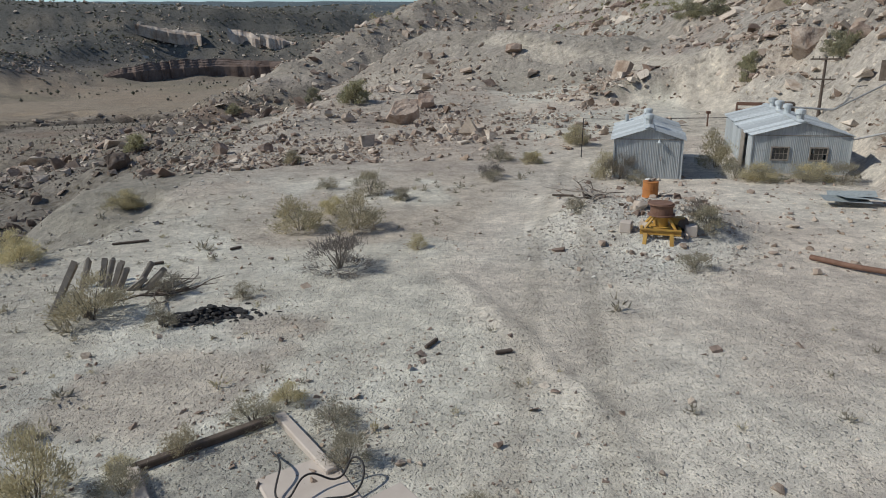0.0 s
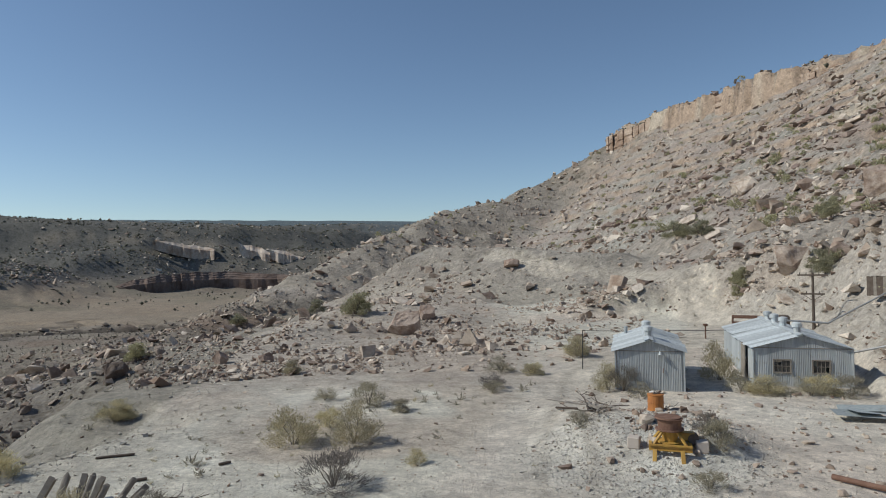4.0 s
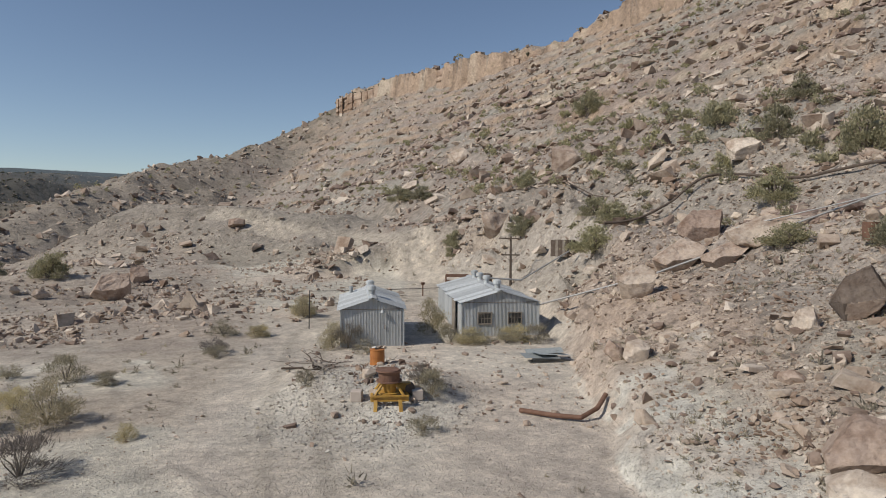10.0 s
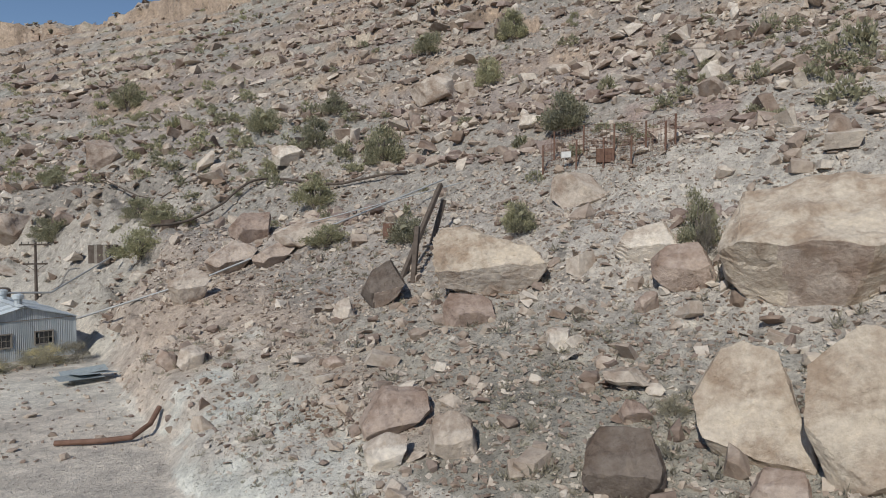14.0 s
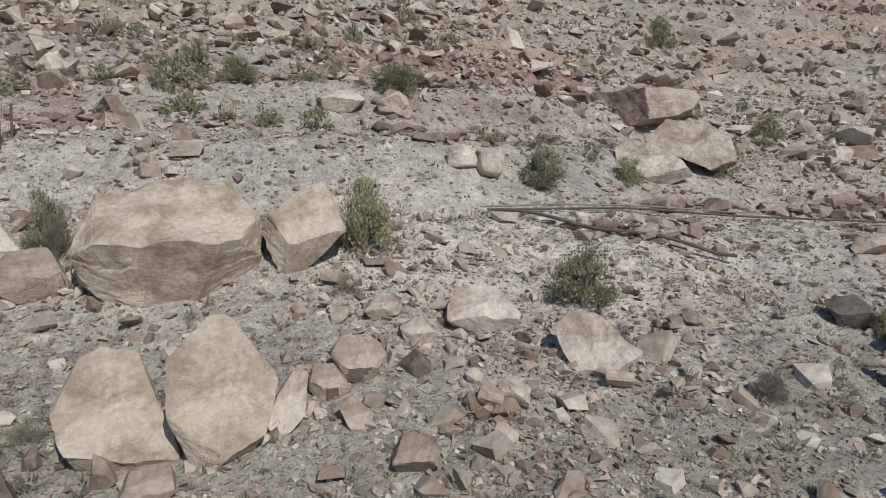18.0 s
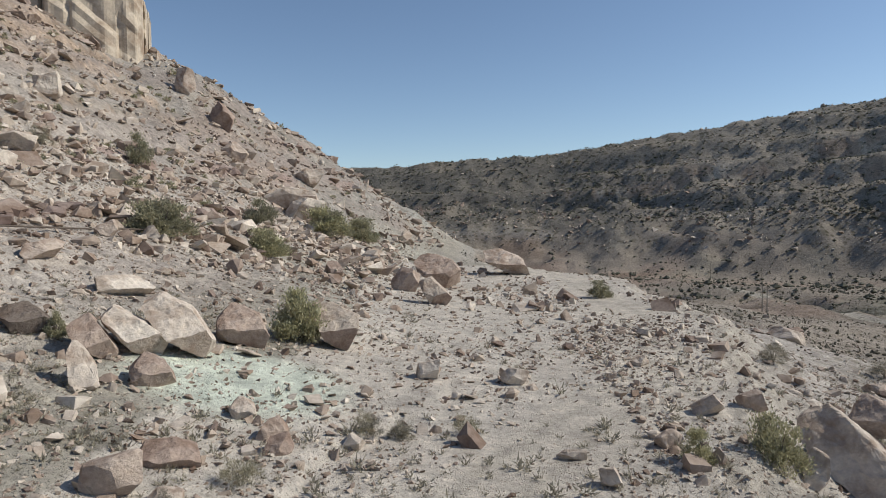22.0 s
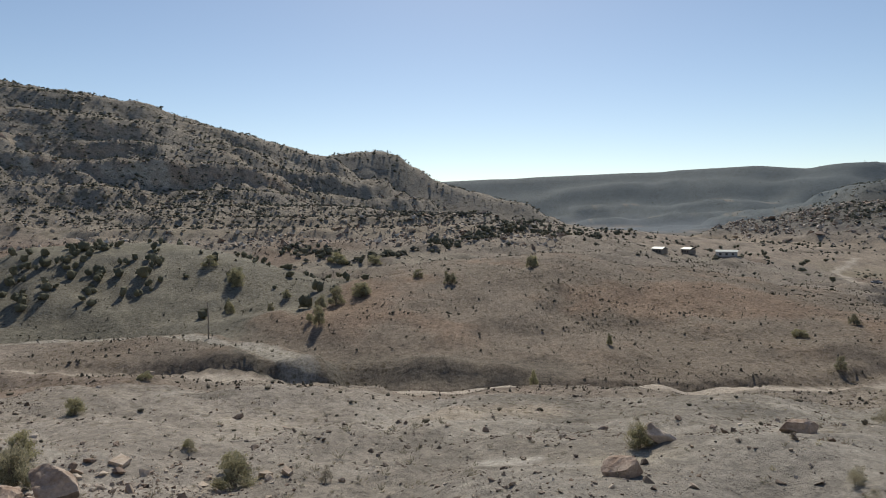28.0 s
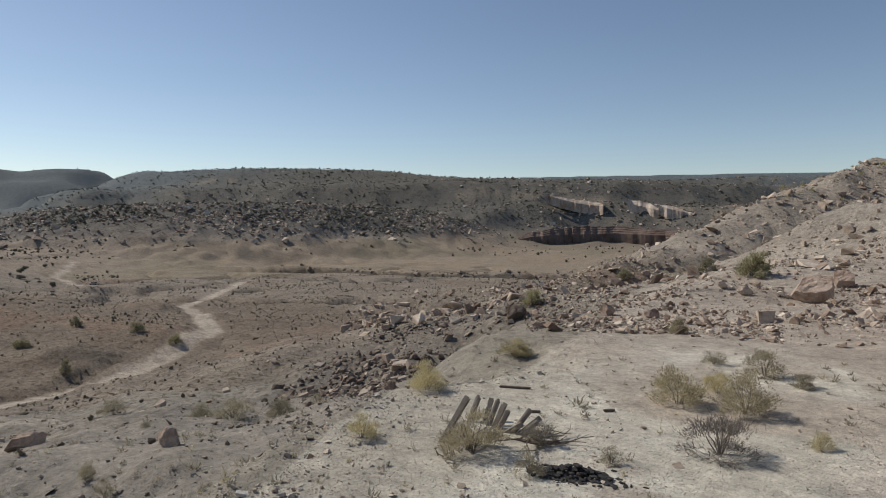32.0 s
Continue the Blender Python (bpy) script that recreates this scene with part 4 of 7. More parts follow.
BOULDERS_B = [(3.2, -54.6, 2.60, 2.83), (17.3, -28.0, 1.96, 1.12), (4.8, -17.7, 0.97, 0.74), (18.7, -36.0, 1.22, 1.22), (-25.8, -49.0, 2.61, 1.16), (-6.3, -18.1, 0.78, 0.61), (-10.5, -22.0, 0.97, 0.76), (4.4, -16.8, 0.81, 0.63), (8.8, -51.8, 1.61, 1.59), (-23.3, -34.7, 1.36, 0.74), (-38.3, 16.6, 1.99, 1.04), (-23.7, 4.2, 1.45, 0.89), (-21.2, 14.0, 0.85, 0.92), (15.4, 19.3, 0.75, 0.98)]
for k, (x, y, w, h) in enumerate(BOULDERS_B):
    boulder(x, y, w, h, 1, (k * 71) % 40 - 20, 80 + k)
BOULDERS_C = [(16.2, 12.6, 0.81, 0.40), (31.8, 59.1, 3.72, 2.58), (32.4, 53.1, 2.03, 1.88), (41.6, 60.9, 3.35, 2.85), (10.8, 104.0, 2.69, 1.81), (31.7, 58.9, 3.03, 2.58), (-12.2, 44.0, 1.15, 0.88), (-15.3, 44.1, 1.08, 1.06)]
for k, (x, y, w, h) in enumerate(BOULDERS_C):
    boulder(x, y, w, h, 1, (k * 71) % 40 - 20, 120 + k)
BOULDERS_E = [(12.6, -7.5, 0.81, 0.72), (17.7, 5.8, 0.69, 0.74), (15.5, 3.2, 1.47, 0.41), (30.4, 8.9, 2.79, 1.61), (32.0, -48.9, 2.89, 1.76), (13.9, -28.0, 2.45, 1.07), (28.1, -14.0, 1.57, 1.35), (27.6, -15.1, 1.46, 1.62), (0.6, -25.0, 1.01, 0.89)]
for k, (x, y, w, h) in enumerate(BOULDERS_E):
    boulder(x, y, w, h, 0, (k * 71) % 40 - 20, 200 + k)
BOULDERS_F = [(-2.7, -24.8, 1.12, 0.88), (18.0, -84.0, 6.37, 4.38), (43.9, -72.9, 2.96, 3.34), (32.0, -49.0, 2.99, 1.61), (5.8, -13.0, 0.79, 0.42), (-8.7, -21.2, 1.02, 0.82), (0.6, -25.2, 1.01, 0.76), (-2.7, -25.2, 1.21, 0.67), (-4.0, -15.4, 0.59, 0.67), (-8.5, -28.2, 1.04, 0.57), (-3.4, -17.2, 0.80, 0.40), (19.7, -86.1, 7.70, 4.48), (23.5, -113.6, 5.19, 3.49), (-24.6, -46.4, 2.79, 1.19), (-37.1, -49.1, 1.78, 0.76), (-31.9, -33.7, 1.60, 0.74), (-29.3, 6.9, 1.63, 0.96)]
for k, (x, y, w, h) in enumerate(BOULDERS_F):
    boulder(x, y, w, h, 0, (k * 71) % 40 - 20, 240 + k)
BOULDERS_G = [(19.3, 14.5, 0.94, 0.94), (15.7, 18.5, 0.94, 0.96), (51.2, 28.3, 4.95, 3.02), (50.6, 109.3, 3.75, 3.13), (17.8, 5.9, 0.69, 0.66), (33.8, 5.7, 1.92, 1.03), (40.7, 15.3, 1.96, 1.06), (40.9, 36.4, 2.59, 1.88), (50.8, 108.8, 4.23, 3.11), (42.3, 111.7, 3.85, 1.65), (-8.9, 60.8, 1.32, 1.07), (26.3, 35.5, 1.09, 0.77), (51.6, 111.9, 4.24, 2.56)]
for k, (x, y, w, h) in enumerate(BOULDERS_G):
    boulder(x, y, w, h, 0, (k * 71) % 40 - 20, 280 + k)
BOULDERS_H = [(14.3, -5.8, 0.77, 0.81), (-28.9, 57.0, 1.99, 1.67)]
for k, (x, y, w, h) in enumerate(BOULDERS_H):
    boulder(x, y, w, h, 2, (k * 71) % 40 - 20, 320 + k)

# ---- the large boulders that stand out, each cut to its outline in the camera's view ----
SANDSTONE = {"cream": stone("worn_cream_sandstone", (0.5, 0.42, 0.335), (0.54, 0.46, 0.37), (0.58, 0.5, 0.41), 0.75), "pale": STONE, "brown": FLESH[1], "varnish": VARNISH}
HERO_LABELS = {"cream": "cream sandstone boulder with a worn bedded cap", "pale": "pale angular sandstone block on the rubble slope",
               "brown": "brown weathered sandstone boulder on the hillside", "varnish": "dark varnished boulder half sunk in the slope"}
# planes that shape the side facing the camera: direction, offset, and 1 where varnish and overhang shade are painted as
# darker stone
FACE_CUTS = {
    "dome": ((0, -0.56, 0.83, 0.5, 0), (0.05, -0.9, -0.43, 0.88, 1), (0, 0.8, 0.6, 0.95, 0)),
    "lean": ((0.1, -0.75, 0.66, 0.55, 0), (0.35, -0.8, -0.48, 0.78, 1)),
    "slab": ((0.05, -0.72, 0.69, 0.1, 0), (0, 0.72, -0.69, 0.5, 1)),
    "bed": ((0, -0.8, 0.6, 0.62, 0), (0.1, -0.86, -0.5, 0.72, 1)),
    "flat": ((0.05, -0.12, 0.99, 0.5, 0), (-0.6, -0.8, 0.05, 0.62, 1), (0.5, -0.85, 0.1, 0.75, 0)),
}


def hero(kind, x, y, z, w, d, h, tone, under, seed, *cuts):
    """A boulder of that size centred at x, y, z. cuts: its outline in the camera's view, as tilts of edges and their
    offsets from the middle.
    """
    rnd = random.Random(seed)
    n = 40 if w > 3.5 else 28 if w > 1.9 else 16 if w > 1.1 else 10
    lin = np.linspace(-1, 1, n + 1)
    a, b = np.meshgrid(lin, lin, indexing="ij")
    one = np.ones_like(a)
    p = np.vstack([np.stack(q, -1).reshape(-1, 3) for q in ((a, b, one), (b, a, -one), (one, a, b), (-one, b, a), (b, one, a), (a, -one, b))])
    i, j = np.meshgrid(np.arange(n), np.arange(n), indexing="ij")
    quad = np.stack([i * (n + 1) + j, (i + 1) * (n + 1) + j, (i + 1) * (n + 1) + j + 1, i * (n + 1) + j + 1], -1).reshape(-1, 4)
    faces = np.vstack([quad + k * (n + 1) ** 2 for k in range(6)])
    _, first, back = np.unique(np.round(p * 1e4).astype(np.int64), axis=0, return_index=True, return_inverse=True)
    p, faces = p[first], back.reshape(-1)[faces]
    p = p / (np.abs(p) ** 8).sum(1, keepdims=True) ** (1 / 8)
    planes = [(math.cos(radians(t)), 0, math.sin(radians(t)), o, 0) for t, o in cuts] + list(FACE_CUTS[kind])
    for _ in range(6):
        v = Vector((rnd.gauss(0, 1), rnd.gauss(-0.6, 0.8), rnd.gauss(0.2, 0.9))).normalized()
        planes.append((*v, rnd.uniform(0.88, 1.02), 0))
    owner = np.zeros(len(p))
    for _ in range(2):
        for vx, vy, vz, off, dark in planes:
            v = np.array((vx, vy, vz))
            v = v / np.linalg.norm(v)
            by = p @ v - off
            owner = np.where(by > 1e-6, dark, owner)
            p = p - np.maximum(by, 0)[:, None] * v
    p = p * np.array((w, d, h)) / 2
    size = (w + d + h) / 3
    tilt = np.array((0.22, -0.25, 0.94)) if kind == "bed" else np.array((0.1, -0.5, 0.86))
    bed = p @ tilt / size * (11 if kind == "bed" else 7) + 0.7 * fractal(p[:, 0], p[:, 2], size * 0.6, 2, seed)
    saw = bed - np.floor(bed) + 0.5 * (bed * 2.7 - np.floor(bed * 2.7))
    p = p * (1 + (0.045 if kind == "bed" else 0.012) * (saw - 0.7) * (1 - 0.8 * owner))[:, None]
    for scale, amount in ((0.5, 0.028), (0.17, 0.010), (0.06, 0.004)):
        r1 = fractal(p[:, 0] + p[:, 2] * 0.7, p[:, 1] - p[:, 2] * 0.6, size * scale, 3, seed)
        r2 = fractal(p[:, 2] + p[:, 1] * 0.5 + 7, p[:, 0] - p[:, 1] * 0.7, size * scale, 3, seed + 9)
        p = p + np.stack([r1, r2, r1 - r2], -1) * size * amount
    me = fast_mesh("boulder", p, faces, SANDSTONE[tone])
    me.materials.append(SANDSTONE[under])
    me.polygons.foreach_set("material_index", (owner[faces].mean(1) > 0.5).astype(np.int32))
    ob = tagged(new("boulder", me), HERO_LABELS[tone], "boulder", "boulders on the slopes")
    ob.matrix_world = pose(x, y, z, 0, 0, -math.degrees(math.atan2(x, y)))
    return ob


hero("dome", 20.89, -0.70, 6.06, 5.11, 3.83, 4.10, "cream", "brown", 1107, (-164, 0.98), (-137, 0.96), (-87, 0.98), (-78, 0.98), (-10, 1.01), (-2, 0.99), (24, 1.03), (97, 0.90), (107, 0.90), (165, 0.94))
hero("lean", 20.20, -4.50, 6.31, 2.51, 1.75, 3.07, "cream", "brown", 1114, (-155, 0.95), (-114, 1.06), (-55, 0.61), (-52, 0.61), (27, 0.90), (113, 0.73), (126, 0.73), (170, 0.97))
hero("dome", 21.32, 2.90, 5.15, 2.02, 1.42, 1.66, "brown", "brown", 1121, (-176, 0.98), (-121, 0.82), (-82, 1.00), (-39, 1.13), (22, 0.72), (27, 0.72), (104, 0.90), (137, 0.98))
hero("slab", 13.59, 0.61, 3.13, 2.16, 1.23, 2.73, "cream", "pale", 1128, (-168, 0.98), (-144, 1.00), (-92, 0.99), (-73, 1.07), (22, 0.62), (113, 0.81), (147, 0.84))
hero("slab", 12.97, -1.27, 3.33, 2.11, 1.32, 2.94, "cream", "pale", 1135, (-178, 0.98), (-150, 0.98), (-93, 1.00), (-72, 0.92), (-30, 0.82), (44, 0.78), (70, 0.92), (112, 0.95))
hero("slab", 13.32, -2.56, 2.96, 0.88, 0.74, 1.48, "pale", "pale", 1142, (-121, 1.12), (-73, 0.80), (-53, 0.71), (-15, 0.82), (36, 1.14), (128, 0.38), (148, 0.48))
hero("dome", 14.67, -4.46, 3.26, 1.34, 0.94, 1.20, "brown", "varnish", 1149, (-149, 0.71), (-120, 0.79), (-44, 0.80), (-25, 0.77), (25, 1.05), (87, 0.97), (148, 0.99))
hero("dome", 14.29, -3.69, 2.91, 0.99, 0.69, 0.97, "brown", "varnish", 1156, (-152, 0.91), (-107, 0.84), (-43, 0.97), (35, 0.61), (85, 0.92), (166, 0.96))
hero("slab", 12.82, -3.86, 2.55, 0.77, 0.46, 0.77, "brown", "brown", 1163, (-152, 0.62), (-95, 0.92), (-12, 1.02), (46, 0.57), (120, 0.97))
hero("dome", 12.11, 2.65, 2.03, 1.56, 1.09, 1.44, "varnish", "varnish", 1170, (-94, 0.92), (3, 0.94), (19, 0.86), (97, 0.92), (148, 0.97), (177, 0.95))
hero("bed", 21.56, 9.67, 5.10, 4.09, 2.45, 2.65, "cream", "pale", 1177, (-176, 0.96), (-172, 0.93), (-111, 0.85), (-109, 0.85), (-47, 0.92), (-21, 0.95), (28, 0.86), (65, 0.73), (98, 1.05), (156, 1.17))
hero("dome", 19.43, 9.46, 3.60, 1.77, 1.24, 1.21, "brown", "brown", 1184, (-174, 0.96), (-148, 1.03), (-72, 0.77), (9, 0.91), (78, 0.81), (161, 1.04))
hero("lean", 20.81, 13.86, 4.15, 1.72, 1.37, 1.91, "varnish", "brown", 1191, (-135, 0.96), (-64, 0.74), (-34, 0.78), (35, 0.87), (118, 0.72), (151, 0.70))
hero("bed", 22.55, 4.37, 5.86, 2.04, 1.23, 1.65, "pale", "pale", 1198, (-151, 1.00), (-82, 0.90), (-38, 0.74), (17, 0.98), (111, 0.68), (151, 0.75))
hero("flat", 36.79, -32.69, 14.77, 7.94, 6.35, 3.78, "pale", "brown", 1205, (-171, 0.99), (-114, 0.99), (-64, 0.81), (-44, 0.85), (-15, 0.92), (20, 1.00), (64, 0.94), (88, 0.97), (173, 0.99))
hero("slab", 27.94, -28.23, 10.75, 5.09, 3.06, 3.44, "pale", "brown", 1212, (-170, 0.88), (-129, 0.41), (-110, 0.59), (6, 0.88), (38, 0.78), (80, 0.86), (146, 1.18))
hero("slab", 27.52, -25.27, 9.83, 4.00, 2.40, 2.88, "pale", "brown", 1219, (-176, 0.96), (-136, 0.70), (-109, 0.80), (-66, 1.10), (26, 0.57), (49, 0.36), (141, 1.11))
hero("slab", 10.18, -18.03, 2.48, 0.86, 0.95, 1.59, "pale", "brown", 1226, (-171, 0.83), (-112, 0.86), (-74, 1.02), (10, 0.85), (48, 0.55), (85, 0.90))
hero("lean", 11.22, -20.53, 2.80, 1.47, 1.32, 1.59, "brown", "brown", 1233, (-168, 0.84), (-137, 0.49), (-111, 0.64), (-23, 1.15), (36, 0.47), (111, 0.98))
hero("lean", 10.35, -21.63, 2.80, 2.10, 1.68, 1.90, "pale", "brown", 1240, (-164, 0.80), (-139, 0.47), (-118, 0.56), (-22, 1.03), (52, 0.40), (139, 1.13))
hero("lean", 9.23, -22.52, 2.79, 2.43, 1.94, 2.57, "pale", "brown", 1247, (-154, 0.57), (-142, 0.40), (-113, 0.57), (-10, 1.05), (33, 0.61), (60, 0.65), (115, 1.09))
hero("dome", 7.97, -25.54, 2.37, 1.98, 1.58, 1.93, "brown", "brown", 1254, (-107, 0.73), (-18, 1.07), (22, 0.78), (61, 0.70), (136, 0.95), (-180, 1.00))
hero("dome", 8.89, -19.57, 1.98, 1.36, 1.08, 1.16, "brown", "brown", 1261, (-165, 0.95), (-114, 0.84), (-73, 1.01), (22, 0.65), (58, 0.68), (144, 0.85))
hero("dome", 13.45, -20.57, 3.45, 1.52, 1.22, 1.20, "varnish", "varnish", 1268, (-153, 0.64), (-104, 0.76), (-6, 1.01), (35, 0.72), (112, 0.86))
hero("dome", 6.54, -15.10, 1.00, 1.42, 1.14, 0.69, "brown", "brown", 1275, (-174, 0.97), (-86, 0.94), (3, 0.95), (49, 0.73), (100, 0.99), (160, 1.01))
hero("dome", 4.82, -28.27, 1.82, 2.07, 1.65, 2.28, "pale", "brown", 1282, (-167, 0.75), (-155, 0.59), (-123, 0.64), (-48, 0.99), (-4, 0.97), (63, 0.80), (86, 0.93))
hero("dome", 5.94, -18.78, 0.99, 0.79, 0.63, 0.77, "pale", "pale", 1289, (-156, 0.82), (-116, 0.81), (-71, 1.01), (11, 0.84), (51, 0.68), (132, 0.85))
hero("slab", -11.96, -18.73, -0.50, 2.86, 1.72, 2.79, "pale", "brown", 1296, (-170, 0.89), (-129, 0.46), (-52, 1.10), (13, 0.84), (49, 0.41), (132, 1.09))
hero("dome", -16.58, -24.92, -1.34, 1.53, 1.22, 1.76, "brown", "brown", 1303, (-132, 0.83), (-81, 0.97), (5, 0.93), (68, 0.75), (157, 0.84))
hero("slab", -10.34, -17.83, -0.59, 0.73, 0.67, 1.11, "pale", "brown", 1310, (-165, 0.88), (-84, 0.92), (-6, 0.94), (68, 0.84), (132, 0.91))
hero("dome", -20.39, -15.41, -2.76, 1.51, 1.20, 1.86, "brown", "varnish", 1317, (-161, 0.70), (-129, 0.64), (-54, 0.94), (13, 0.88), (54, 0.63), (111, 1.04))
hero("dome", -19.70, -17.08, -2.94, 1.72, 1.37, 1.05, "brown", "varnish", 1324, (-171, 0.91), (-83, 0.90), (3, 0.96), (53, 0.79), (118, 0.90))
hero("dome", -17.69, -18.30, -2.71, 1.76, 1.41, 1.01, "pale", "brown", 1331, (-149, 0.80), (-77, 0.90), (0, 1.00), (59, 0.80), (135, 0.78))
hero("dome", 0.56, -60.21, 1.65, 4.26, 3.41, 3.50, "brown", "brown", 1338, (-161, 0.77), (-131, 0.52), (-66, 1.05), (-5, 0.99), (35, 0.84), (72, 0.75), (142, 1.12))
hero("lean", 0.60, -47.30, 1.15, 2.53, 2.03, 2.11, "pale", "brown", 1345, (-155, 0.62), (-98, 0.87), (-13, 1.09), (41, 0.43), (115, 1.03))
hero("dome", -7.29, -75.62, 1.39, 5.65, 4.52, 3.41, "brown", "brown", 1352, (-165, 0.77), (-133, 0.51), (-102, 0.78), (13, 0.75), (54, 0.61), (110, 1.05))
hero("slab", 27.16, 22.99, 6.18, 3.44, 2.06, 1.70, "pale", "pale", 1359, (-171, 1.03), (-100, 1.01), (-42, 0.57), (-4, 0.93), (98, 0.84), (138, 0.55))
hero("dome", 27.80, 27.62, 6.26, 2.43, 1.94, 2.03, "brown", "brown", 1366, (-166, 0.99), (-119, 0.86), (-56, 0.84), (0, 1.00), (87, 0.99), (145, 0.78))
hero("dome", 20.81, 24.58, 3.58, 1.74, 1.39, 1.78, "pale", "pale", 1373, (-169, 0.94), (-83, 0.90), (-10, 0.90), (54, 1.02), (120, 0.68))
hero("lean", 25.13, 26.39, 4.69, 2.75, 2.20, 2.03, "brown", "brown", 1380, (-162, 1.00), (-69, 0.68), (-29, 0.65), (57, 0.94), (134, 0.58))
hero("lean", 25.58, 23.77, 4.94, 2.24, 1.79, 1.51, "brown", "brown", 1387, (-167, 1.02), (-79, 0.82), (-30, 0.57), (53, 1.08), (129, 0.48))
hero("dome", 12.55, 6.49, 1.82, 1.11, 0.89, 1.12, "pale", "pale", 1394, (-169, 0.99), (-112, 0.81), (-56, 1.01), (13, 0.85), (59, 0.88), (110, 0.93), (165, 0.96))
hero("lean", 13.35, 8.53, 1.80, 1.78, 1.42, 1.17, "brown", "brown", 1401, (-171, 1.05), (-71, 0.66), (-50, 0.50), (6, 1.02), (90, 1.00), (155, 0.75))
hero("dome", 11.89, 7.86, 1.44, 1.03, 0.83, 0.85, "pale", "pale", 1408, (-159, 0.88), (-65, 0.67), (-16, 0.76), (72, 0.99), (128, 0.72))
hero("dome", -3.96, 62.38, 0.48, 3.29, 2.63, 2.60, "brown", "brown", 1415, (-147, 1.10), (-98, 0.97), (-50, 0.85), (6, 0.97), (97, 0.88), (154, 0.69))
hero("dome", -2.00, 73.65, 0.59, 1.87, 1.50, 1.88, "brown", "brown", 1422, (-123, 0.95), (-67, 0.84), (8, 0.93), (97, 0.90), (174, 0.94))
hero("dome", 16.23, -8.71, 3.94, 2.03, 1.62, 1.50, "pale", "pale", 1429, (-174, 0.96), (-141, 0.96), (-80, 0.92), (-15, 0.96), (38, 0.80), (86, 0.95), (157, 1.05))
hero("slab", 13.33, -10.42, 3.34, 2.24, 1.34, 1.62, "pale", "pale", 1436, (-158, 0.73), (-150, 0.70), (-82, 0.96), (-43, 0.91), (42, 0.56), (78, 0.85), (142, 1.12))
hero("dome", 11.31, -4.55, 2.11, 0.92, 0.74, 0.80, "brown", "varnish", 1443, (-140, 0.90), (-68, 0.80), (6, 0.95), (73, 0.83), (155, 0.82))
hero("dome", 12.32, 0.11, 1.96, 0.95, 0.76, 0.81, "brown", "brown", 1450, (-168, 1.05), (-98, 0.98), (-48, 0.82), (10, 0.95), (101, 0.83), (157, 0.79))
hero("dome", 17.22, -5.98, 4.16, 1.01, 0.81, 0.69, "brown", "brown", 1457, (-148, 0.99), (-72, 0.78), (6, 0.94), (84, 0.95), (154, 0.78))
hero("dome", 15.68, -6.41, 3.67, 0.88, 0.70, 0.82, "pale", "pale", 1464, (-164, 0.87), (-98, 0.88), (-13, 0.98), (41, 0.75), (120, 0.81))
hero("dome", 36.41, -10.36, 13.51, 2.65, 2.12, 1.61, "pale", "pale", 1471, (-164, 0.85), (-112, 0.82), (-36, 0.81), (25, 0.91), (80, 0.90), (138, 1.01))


# ---- rim cliffs of the near hill ----
RIMROCK = stone("rim_cliff_rock", (0.4, 0.31, 0.245), (0.47, 0.375, 0.3), (0.53, 0.44, 0.36), 0.12)
TOWER = stone("tower_sandstone", (0.5, 0.43, 0.345), (0.55, 0.475, 0.385), (0.6, 0.525, 0.435), 0.2)


RIM_TOPS = []


def rim_wall(points, seed, label, block=4.2, rock=RIMROCK):
    """A jointed cliff along (bearing, distance, foot, top): upright blocks that stand proud or back, with a cap that runs back into the hill."""
    b, dist, foot, high = (np.array([p[k] for p in points], float) for k in range(4))
    px, py = np.sin(np.radians(b)) * dist, np.cos(np.radians(b)) * dist
    run = np.concatenate([[0], np.cumsum(np.hypot(np.diff(px), np.diff(py)))])
    s = np.arange(0, run[-1], 0.45)
    bb, dd, ff, hh = (np.interp(s, run, q) for q in (b, dist, foot, high))
    cell = np.floor(s / block + 0.8 * grain(s / 9, s * 0, seed)).astype(np.int64)
    proud = lattice(cell, cell * 0, seed) - 0.5
    edge = 1 - np.abs((s / block + 0.8 * grain(s / 9, s * 0, seed)) % 1 - 0.5) * 2
    hh = hh + 1.1 * (lattice(cell, cell * 0 + 3, seed) - 0.5)
    rows, vs = 16, []
    for k in range(rows + 3):
        up = min(k, rows - 1) / (rows - 1)
        shelf = cell * 0 + int(up * 6)
        back = dd + 1.6 * proud + 1.3 * (lattice(cell, shelf + 7, seed) - 0.5) + 0.9 * step(0.3, 0.0, edge) + 0.3 * grain(s / 1.7, s * 0 + k * 0.6, seed + 2) + 1.2 * up
        z = ff + (hh - ff) * up
        if k == 0:
            z = z - 4
        if k >= rows:
            back, z = back + (1.5, 10, 26)[k - rows], hh + (0.25, 0.8, -6)[k - rows] + 0.4 * grain(s / 3, s * 0 + k, seed + 5)
        vs.append(np.stack([np.sin(np.radians(bb)) * back, np.cos(np.radians(bb)) * back, z], -1))
    RIM_TOPS.append(vs[rows + 1])
    n = len(s)
    i, j = np.meshgrid(np.arange(rows + 2), np.arange(n - 1), indexing="ij")
    quads = np.stack([i * n + j, i * n + j + 1, (i + 1) * n + j + 1, (i + 1) * n + j], -1).reshape(-1, 4)
    return tagged(new("cliff", fast_mesh("cliff", np.vstack(vs), quads, rock)), label, "cliff", "rim cliffs of the hill")


